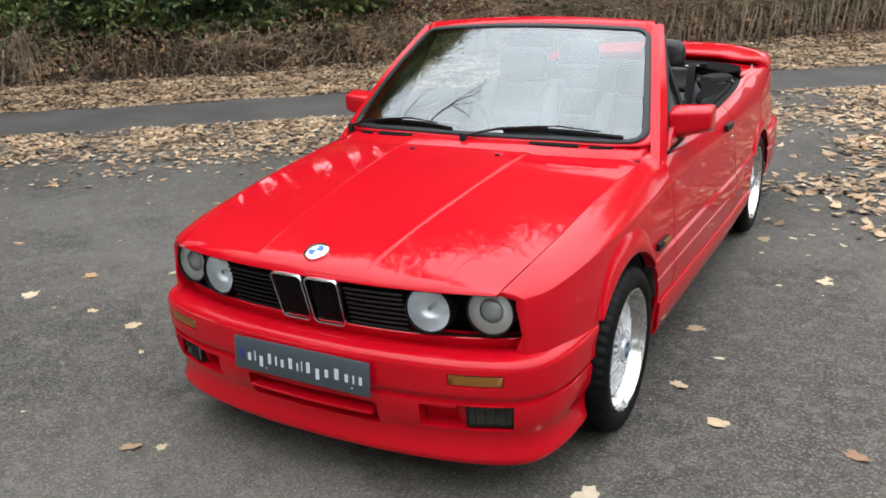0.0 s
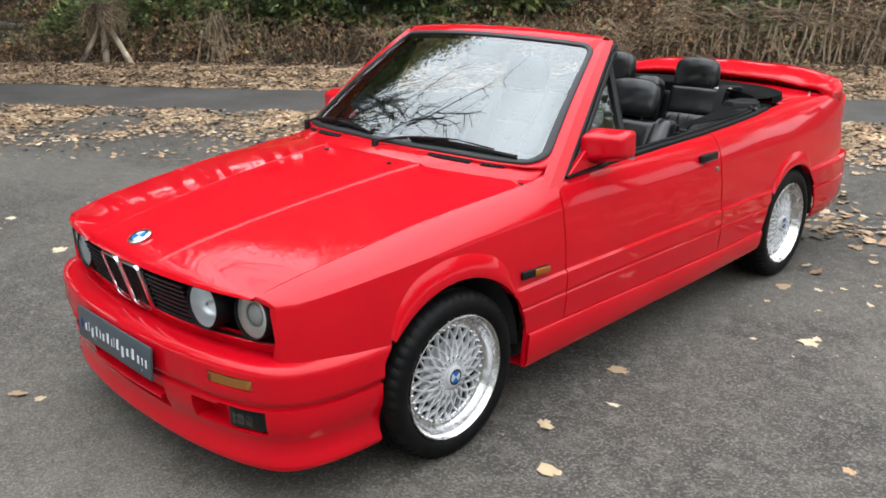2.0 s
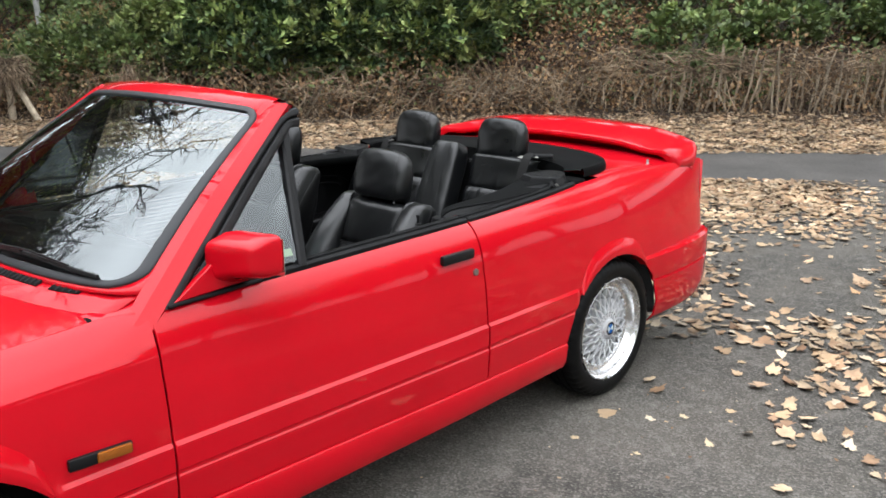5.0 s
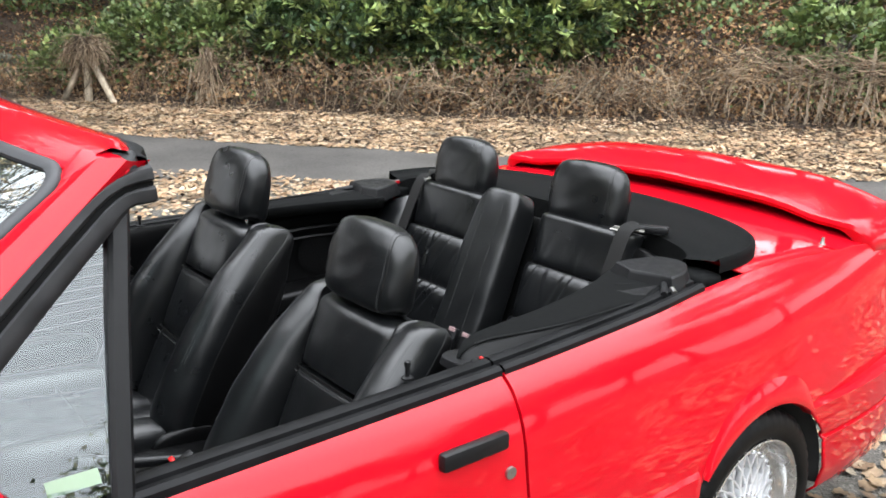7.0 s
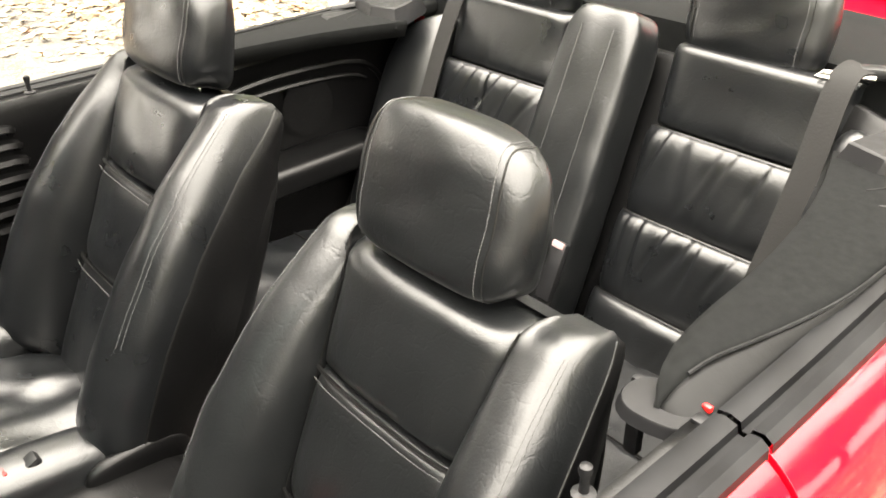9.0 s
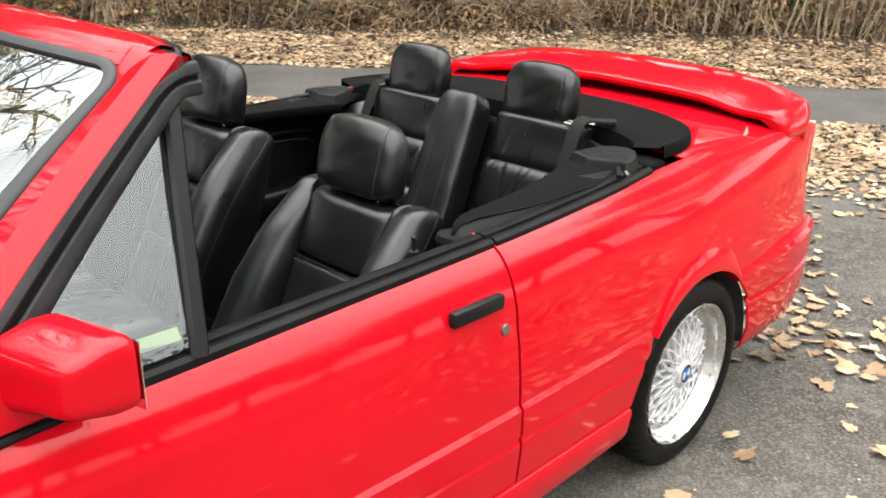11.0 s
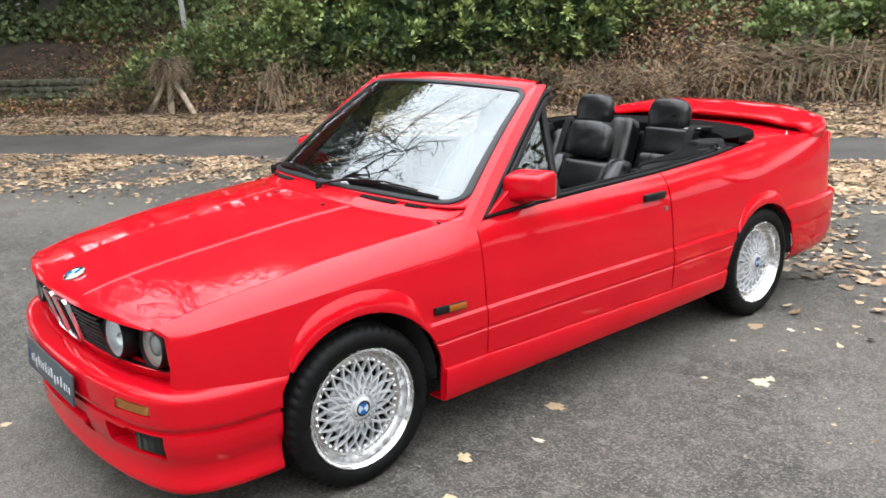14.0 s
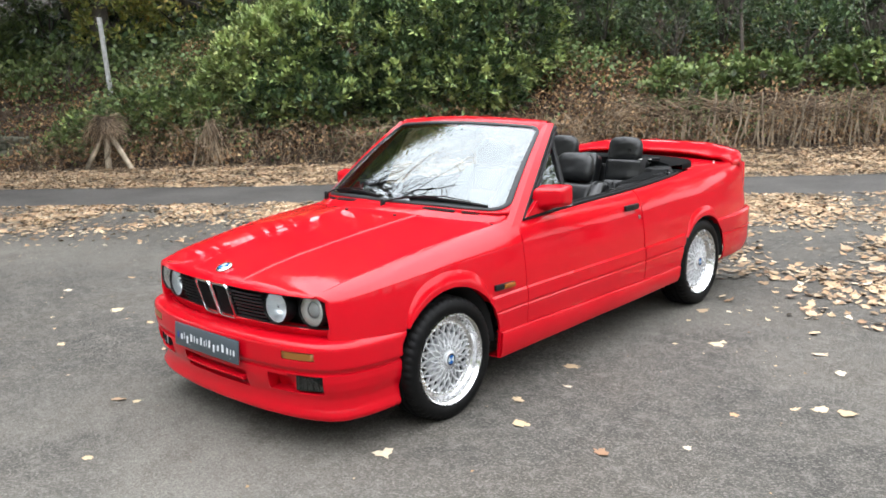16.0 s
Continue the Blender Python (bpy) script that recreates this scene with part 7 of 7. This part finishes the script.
for k in range(1100):
    s = rs.uniform(2.8, 11.5) if k < 800 else rs.uniform(-2.5, 2.8)
    q = fence_q(s) + rs.uniform(-0.22, 0.12)
    h = rs.uniform(0.62, 0.98) if s > 2.8 else rs.uniform(0.15, 0.6)
    side = rs.choice((-1, 1))
    vines.append(twig(spot(s, q, bank_z(s, q) * 0.6 + h), (0.795 * side, 0.607 * side, rs.uniform(-0.5, 0.5)), rs.uniform(0.2, 0.7), rs.uniform(0.004, 0.010), 0.4, 5, 0.06))
twigs("dry_vines", vines, TWIG, "tangle of dry brown vines and twigs", "twigs")


n_ = 7500
s_a = rng.uniform(-8.6, 11.5, n_)
q_a = np.array([fence_q(a) for a in s_a]) + rng.uniform(-0.25, 0.7, n_)
z_a = np.array([bank_z(a, b) for a, b in zip(s_a, q_a)]) + rng.uniform(0.0, 1.0, n_) * (0.55 + 0.45 * np.clip(patchy(s_a, q_a, 0.8) * 2, -1, 1))
stuff("caught_leaves", scatter("caught_leaves", LEAVES[2], sq(s_a, q_a, z_a), rng.uniform(0.035, 0.085, n_), BANKLEAF, 80), "brown leaves caught in the dry vines", "leaves")


# green cover on the bank
def cover_leaves(name, n, s0, s1, d0, d1, h, size, material, shape, dens, label):
    s, d = rng.uniform(s0, s1, n), rng.uniform(d0, d1, n)
    ok = rng.uniform(0, 1, n) < dens(s, d)
    s, d = s[ok], d[ok]
    f = np.array([fence_q(a) for a in s])
    q = f + d
    z = np.array([bank_z(a, b) for a, b in zip(s, q)]) + rng.uniform(0, 1, len(s)) ** 1.5 * h
    return stuff(name, scatter(name, shape, sq(s, q, z), rng.uniform(*size, len(s)), material, 45 if material is SLOPELEAF else 75), label, "leaves" if material is SLOPELEAF else "ivy")


def ivy_density(s, d):
    n = patchy(s, d, 0.55)
    brown = np.clip(1.5 - np.abs(s - 2.0) / 1.7, 0, 1) * np.clip(1.9 - d / 1.5, 0, 1)
    return np.where(s < -8.4, 0.12, 1.0) * np.clip(0.62 + 1.7 * n, 0.04, 1) * np.where(s > 3.4, np.clip(d / 0.4 + 0.2, 0.2, 1), np.clip(d / 0.7 + 0.22, 0.15, 1)) * np.clip(1 - 0.95 * brown, 0.10, 1)


cover_leaves("ivy_cover", 84000, -11, 12.5, -0.05, 7.5, 0.42, (0.045, 0.10), IVY, IVYSHAPE, ivy_density, "dark ivy sprawling over the bank")
cover_leaves("ivy_cover", 22000, -14, 15, 6.5, 15, 0.8, (0.10, 0.22), LAUREL, IVYSHAPE, lambda s, d: np.clip(0.6 + 1.3 * patchy(s, d, 0.4), 0.1, 1), "dark undergrowth on the wooded slope")
cover_leaves("ivy_cover", 16000, -18, -8.0, 4.3, 10.5, 0.55, (0.07, 0.15), IVY, IVYSHAPE, lambda s, d: np.clip(0.7 + 1.2 * patchy(s, d, 0.5), 0.15, 1), "dark undergrowth above the stone wall")
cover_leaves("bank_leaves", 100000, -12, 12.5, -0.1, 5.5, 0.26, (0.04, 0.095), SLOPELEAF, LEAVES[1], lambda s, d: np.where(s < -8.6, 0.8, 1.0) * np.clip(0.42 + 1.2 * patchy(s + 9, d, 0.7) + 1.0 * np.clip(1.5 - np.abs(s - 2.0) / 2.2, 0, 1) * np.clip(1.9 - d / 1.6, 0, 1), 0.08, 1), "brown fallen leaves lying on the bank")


# laurel bushes
def bush(name, blobs, per, size, material, label, lime=0.0, shape=DIAMOND):
    thing = tagged(new(name), label, "bush")
    pts, aims, limbs, young = [], [], [], []
    for s, q, z, rs_, rz in blobs:
        n = int(per * rs_ * rs_ / 11)
        u = rng.normal(size=(n, 3))
        u /= np.linalg.norm(u, axis=1)[:, None]
        lump = np.array([1 + 0.34 * noise.noise(Vector(p * 2.1) + Vector((s, q, z))) + 0.24 * noise.noise(Vector(p * 5.0) + Vector((q, z, s))) for p in u])
        rad = lump * rng.uniform(0.55, 1.06, n) ** 0.6
        full = np.array([noise.noise(Vector(p * 3.2) + Vector((z, s, q))) for p in u]) > -0.16
        u, rad, lump, n = u[full], rad[full], lump[full], int(full.sum())
        heart = u * rad[:, None] * np.array([rs_, rs_, rz]) + np.array(spot(s, q, z))
        # lighter young growth outside; darker leaves within also stand in for shaded gaps
        sprig = np.array([noise.noise(Vector(p * 6.5) + Vector((s, z, q))) for p in u]) + 0.9 * (rad / lump - 0.9)
        young.append(sprig > np.quantile(sprig, 1 - lime) if lime else np.zeros(n, bool))
        # each shoot carries a fan of leaves that points outwards and up, then droops
        fan = np.repeat(heart, 11, 0)
        aim = np.repeat(u * 0.55 + np.array([0, 0, 0.40]), 11, 0) + rng.normal(size=(n * 11, 3)) * 0.55 + np.array([0, 0, -0.18])
        aim /= np.linalg.norm(aim, axis=1)[:, None]
        pts.append(fan + aim * rng.uniform(0.0, 0.10, (n * 11, 1)))
        aims.append(aim)
        base = Vector(spot(s, q, bank_z(s, q)))
        for k in range(5):
            tip = Vector(spot(s + rs.uniform(-0.6, 0.6) * rs_, q + rs.uniform(-0.6, 0.6) * rs_, z + rs.uniform(0, 0.7) * rz))
            limbs.append(tube([base, base.lerp(tip, 0.5) + Vector((rs.uniform(-0.1, 0.1), rs.uniform(-0.1, 0.1), 0.1)), tip], [0.04, 0.025, 0.01], 5))
    p = np.concatenate(pts)
    for limb in limbs:
        part("limb", limb, BARK, thing, clean=False)
    fwd = np.concatenate(aims)
    side = np.cross(fwd, np.array([0, 0, 1.0]) + rng.normal(size=fwd.shape) * 0.35)
    side /= np.linalg.norm(side, axis=1)[:, None]
    turn = np.stack([fwd, side, np.cross(fwd, side)], 2)
    m = np.repeat(np.concatenate(young), 11)
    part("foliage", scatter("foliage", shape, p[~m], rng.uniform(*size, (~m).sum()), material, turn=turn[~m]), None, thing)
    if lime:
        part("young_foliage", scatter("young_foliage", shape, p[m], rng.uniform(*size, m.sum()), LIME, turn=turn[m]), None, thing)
    return thing


bush("laurel_bush", [(-2.2, 13.1, 2.1, 1.35, 1.35), (-0.6, 13.3, 2.3, 1.5, 1.5), (0.7, 13.5, 2.4, 1.3, 1.4), (-1.4, 12.6, 1.35, 1.0, 0.7), (0.2, 12.75, 1.45, 1.0, 0.65), (-3.3, 12.9, 1.5, 1.0, 0.8), (-2.6, 12.25, 1.2, 0.75, 0.45), (-1.3, 12.3, 1.2, 0.75, 0.42), (-0.1, 12.4, 1.35, 0.7, 0.42), (-3.7, 12.2, 1.1, 0.6, 0.42)], 9500, (0.09, 0.17), LAUREL, "large glossy green laurel bush hanging over the fence", 0.32)
bush("laurel_bush", [(-4.2, 13.0, 2.0, 0.95, 0.9), (-4.9, 13.2, 1.55, 0.7, 0.6), (-3.6, 13.4, 2.5, 0.9, 0.8)], 7000, (0.09, 0.16), LIME, "yellow-green laurel bush on the bank")
bush("ivy_mound", [(-6.3, 12.6, 0.95, 1.0, 0.55), (-7.5, 12.3, 0.62, 0.8, 0.42), (-8.2, 12.2, 0.35, 0.5, 0.3), (-5.2, 12.4, 1.0, 0.8, 0.5)], 6500, (0.045, 0.095), IVY, "low ivy-covered mound behind the timber prop", 0.04, IVYSHAPE)
bush("holly_bush", [(4.4, 15.0, 2.5, 0.9, 0.7), (5.6, 15.6, 3.1, 1.0, 0.9), (7.0, 14.6, 2.3, 0.9, 0.6), (8.6, 14.9, 2.7, 1.1, 0.9), (3.0, 16.4, 3.2, 1.0, 0.8)], 4600, (0.07, 0.14), LAUREL, "dark green bush climbing the wooded bank", 0.03)
bush("evergreen_bush", [(-13.5, 18.5, 1.6, 1.7, 1.6), (-12.2, 19.5, 3.6, 1.5, 1.9), (-14.5, 20.5, 4.2, 1.8, 2.2)], 2600, (0.10, 0.20), IVY, "tall dark evergreen bush at the wood edge")
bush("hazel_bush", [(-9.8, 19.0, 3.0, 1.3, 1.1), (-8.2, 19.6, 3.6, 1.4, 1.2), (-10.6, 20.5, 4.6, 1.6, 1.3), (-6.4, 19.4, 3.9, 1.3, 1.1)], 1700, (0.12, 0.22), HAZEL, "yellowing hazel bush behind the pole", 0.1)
bush("bramble_bush", [(-8.0, 14.2, 0.75, 1.0, 0.5), (-6.6, 14.0, 1.25, 1.0, 0.5), (-5.4, 13.2, 1.15, 0.75, 0.45), (-4.6, 12.4, 0.75, 0.5, 0.35), (-5.6, 12.2, 0.8, 0.5, 0.3)], 3600, (0.06, 0.12), BRAMBLE, "tangled bramble and ivy at the foot of the pole", 0.06)
bush("ivy_mound", [(4.3, 13.0, 1.25, 0.8, 0.5), (5.8, 13.4, 1.5, 0.8, 0.3), (7.9, 13.5, 1.6, 0.9, 0.35), (9.6, 13.6, 1.6, 1.0, 0.4)], 4200, (0.06, 0.12), IVY, "ivy heaped along the top of the stake fence", 0.03, IVYSHAPE)


# trees
def branchy(p, d, length, r, depth, out_, rr):
    pts, d = [Vector(p)], Vector(d).normalized()
    n = 4
    for i in range(n):
        d = (d + Vector((rr.uniform(-0.2, 0.2), rr.uniform(-0.2, 0.2), rr.uniform(-0.10, 0.16)))).normalized()
        pts.append(pts[-1] + d * length / n)
    out_.append(tube(pts, [r * (1 - 0.45 * i / n) for i in range(n + 1)], 7 if depth > 2 else 4 if depth > 0 else 3, False))
    if depth > 0:
        for k in range(rr.choice((4, 5)) if depth > 1 else 5):
            t = rr.uniform(0.35, 1.0)
            i = min(int(t * n), n - 1)
            q = pts[i].lerp(pts[i + 1], t * n - i)
            a = rr.uniform(0, 2 * math.pi)
            nd = (d * rr.uniform(0.5, 1.0) + Vector((math.cos(a), math.sin(a), rr.uniform(-0.1, 0.7))) * 0.75).normalized()
            branchy(q, nd, length * rr.uniform(0.55, 0.78), r * 0.60, depth - 1, out_, rr)


def bare_tree_meshes(seed, h, r):
    rr = random.Random(seed)
    limbs = []
    trunk_pts = [Vector((0, 0, -0.4))] + [Vector((0.15 * math.sin(t * 3 + seed), 0.15 * math.cos(t * 2.5), t * h * 0.6)) for t in span(0.05, 1, 7)]
    trunk = tube(trunk_pts, [r * 1.25] + [r * (1 - 0.5 * i / 8) for i in range(8)], 12, False)
    for k in range(9):
        i = rr.randrange(3, len(trunk_pts))
        a = 2 * math.pi * k / 9 + rr.uniform(-0.3, 0.3)
        branchy(trunk_pts[i], (math.cos(a), math.sin(a), rr.uniform(0.35, 1.1)), h * rr.uniform(0.28, 0.42), r * 0.40, 3, limbs, rr)
    return mesh_of("trunk", trunk, BARK, 60), mesh_of("branches", join(*limbs), BARK, 60, clean=False)


def put_tree(meshes, s, q, turn, label, k=1.0, leaves=None):
    t = tagged(new("tree"), label, "tree", "trees round the car park")
    x, y, z = spot(s, q, max(0, bank_z(s, q)) if q > 9 else 0)
    t.matrix_basis = Matrix.Translation((x, y, z)) @ Matrix.Rotation(turn, 4, "Z") @ Matrix.Diagonal((k, k, k, 1))
    for nm, me in meshes:
        o = new(nm, me)
        o.parent = t
    return t


TREE_A = bare_tree_meshes(2, 13, 0.26)
TREE_B = bare_tree_meshes(9, 11, 0.2)


def crown_mesh(seed, n, h0, h1, r, size, material):
    g = np.random.default_rng(seed)
    cl = g.normal(size=(26, 3))
    cl /= np.linalg.norm(cl, axis=1)[:, None]
    cl = cl * g.uniform(0.35, 1, 26)[:, None] * np.array([r, r, (h1 - h0) / 2]) + np.array([0, 0, (h0 + h1) / 2])
    i = g.integers(0, 26, n)
    p = cl[i] + g.normal(size=(n, 3)) * r * 0.22
    return scatter("crown", IVYSHAPE, p, g.uniform(*size, n), material, 80)


CROWNS = [crown_mesh(k, 12000, 2.5, 11, 3.0, (0.08, 0.19), FARLEAF) for k in range(3)]
THIN = crown_mesh(7, 6000, 4.5, 11.5, 3.6, (0.05, 0.11), FARLEAF)
BARE = (("trunk", TREE_A[0]), ("branches", TREE_A[1]), ("crown", THIN))
BARE2 = (("trunk", TREE_B[0]), ("branches", TREE_B[1]))
BARE3 = BARE[:2]
# bare trees that stand over the bank and lean above the car park
for s, q, a, m, k in ((-7.0, 25.0, 0.4, BARE, 1.0), (-12.5, 13.0, 2.0, BARE2, 1.1), (-9.7, 5.4, 3.6, BARE3, 1.0), (-14.0, 4.6, 1.1, BARE2, 1.15), (-13.0, 0.2, 5.0, BARE3, 1.05), (2.5, 17.0, 1.2, BARE2, 1.1), (9.0, 16.0, 4.2, BARE, 0.9)):
    put_tree(m, s, q, a, "tall autumn tree with dark spreading branches and few leaves", k)
# leafy trees behind, and round the rest of the car park
rt = random.Random(8)
for s, q in ((-11.5, 20), (-8, 23), (-4.5, 21), (-1, 22.5), (2.5, 21.5), (6, 22), (9.5, 20), (13, 21), (-16, 22), (17, 18), (-20, 16), (21, 14), (-14, 27), (-3, 28), (7, 28), (-18, 10), (-20, 6.5), (-17, 13.5), (-10, 18.5), (-6.2, 19), (-13, 17), (-2.5, 19), (0.6, 18.6), (3.6, 19), (-4.4, 17.8), (6.6, 18.4), (-9.5, 25), (-7, 27), (-5.2, 24.5), (-2.4, 25), (-11.5, 24)):
    m = rt.randrange(3)
    put_tree((("trunk", TREE_B[0]), ("crown", CROWNS[m])), s, q, rt.uniform(0, 6), "woodland tree with thin yellow-green autumn leaves", rt.uniform(1.1, 1.5))
for k in range(26):
    a = radians(165 + 215 * k / 25)
    d = rt.uniform(19, 25)
    x, y = 1 + d * math.cos(a), 0 + d * math.sin(a)
    s, q = x * 0.795 + y * 0.607, -x * 0.607 + y * 0.795
    if q > 8 or radians(148) < math.atan2(y, x) % (2 * math.pi) < radians(214):
        continue
    m = rt.randrange(3)
    put_tree((("trunk", TREE_B[0]), ("crown", CROWNS[m])), s, q, rt.uniform(0, 6), "woodland tree with thin yellow-green autumn leaves", rt.uniform(0.95, 1.25) * (0.6 if math.cos(a) > 0.5 else 1.0))

for x, y, k in ((-25, 9, 1.3), (-26, 4, 1.2), (-25, 0, 1.25), (-23, -4.5, 1.2), (-24, -9, 1.3), (-21, 5.5, 1.0)):
    put_tree((("trunk", TREE_B[0]), ("crown", CROWNS[rt.randrange(3)])), x * 0.795 + y * 0.607, -x * 0.607 + y * 0.795, rt.uniform(0, 6), "woodland tree with thin yellow-green autumn leaves", k)

for k in range(9):
    a = radians(16 + 46 * k / 8)
    d = rt.uniform(17, 22)
    x, y = 1 + d * math.cos(a), d * math.sin(a)
    put_tree((("trunk", TREE_B[0]), ("crown", CROWNS[rt.randrange(3)])), x * 0.795 + y * 0.607, -x * 0.607 + y * 0.795, rt.uniform(0, 6), "woodland tree with thin yellow-green autumn leaves", rt.uniform(0.66, 0.78) if k < 4 else rt.uniform(0.74, 0.86))

# low young trees that close the far side of the car park
for k in range(26):
    a = radians(214 + 160 * k / 25)
    d = rt.uniform(17, 21)
    x, y = 1 + d * math.cos(a), d * math.sin(a)
    put_tree((("trunk", TREE_B[0]), ("crown", CROWNS[rt.randrange(3)])), x * 0.795 + y * 0.607, -x * 0.607 + y * 0.795, rt.uniform(0, 6), "low young tree with yellow-green autumn leaves", rt.uniform(0.66, 0.76))

# taller trees that close the wood straight behind the laurels
rt = random.Random(21)
for s, q in ((-1.2, 25.5), (1.2, 24.0), (-0.2, 20.6), (2.2, 26.5), (-3.4, 22.6), (-6.0, 22.0), (-8.6, 21.0), (3.8, 23.5)):
    put_tree((("trunk", TREE_B[0]), ("crown", CROWNS[rt.randrange(3)])), s, q, rt.uniform(0, 6), "woodland tree with thin yellow-green autumn leaves", rt.uniform(1.2, 1.5))


def sapling_mesh(seed, h, r):
    rr = random.Random(seed)
    limbs = []
    branchy(Vector((0, 0, -0.3)), (rr.uniform(-0.1, 0.1), rr.uniform(-0.1, 0.1), 1), h, r, 2, limbs, rr)
    return mesh_of("stem", join(*limbs), BARK, 60, clean=False)


for k, (s, q, h, r) in enumerate(((5.75, 14.4, 3.6, 0.045), (6.75, 15.1, 4.2, 0.05), (4.1, 14.2, 1.5, 0.02), (1.6, 15.0, 2.6, 0.03), (-5.4, 15.2, 2.2, 0.02), (-9.6, 15.6, 1.2, 0.018), (8.2, 15.0, 3.8, 0.04))):
    t = tagged(new("sapling"), "slim bare sapling with thin forking stems on the bank", "sapling", "saplings on the bank")
    t.matrix_basis = Matrix.Translation(spot(s, q, bank_z(s, q)))
    o = tagged(new("stem", sapling_mesh(60 + k, h, r)), kind="stuff")
    o.parent = t

# low stone wall at the end of the bank
wall = tagged(new("stone_wall"), "low dry-stone retaining wall with mossy blocks", "wall")
rw = random.Random(6)


def stone_shape(seed):
    r = random.Random(seed)
    return mesh_of("stone", puff(1, 1, 1, 7, 5, lambda a, b, c: (a * 0.5 + 0.05 * noise.noise(Vector((a * 2, b * 2, c * 2 + seed))), b * 0.5 + 0.10 * noise.noise(Vector((a * 1.5, c * 1.5, seed + 5))), c * 0.5 + 0.06 * noise.noise(Vector((a * 2 + seed, b, c))))), STONE, 45)


stone_meshes = [stone_shape(k) for k in range(4)]
for row in range(4):
    s = -15.5 + rw.uniform(0, 0.2)
    while s < -9.25 - 0.12 * row:
        w = rw.choice((0.16, 0.22, 0.28, 0.36)) * rw.uniform(0.85, 1.15)
        ob = new("stone", stone_meshes[rw.randrange(4)])
        ob.parent = wall
        x, y, z = spot(s + w / 2, fence_q(s) + 1.98 + rw.uniform(-0.03, 0.03), 0.125 + 0.138 * row + rw.uniform(-0.008, 0.008))
        ob.matrix_basis = Matrix.Translation((x, y, z)) @ Matrix.Rotation(math.atan2(0.607, 0.795) + rw.uniform(-0.06, 0.06), 4, "Z") @ Matrix.Rotation(rw.uniform(-0.04, 0.04), 4, "Y") @ Matrix.Diagonal((w * 0.96, 0.30, 0.128 * rw.uniform(0.9, 1.05), 1))
        s += w
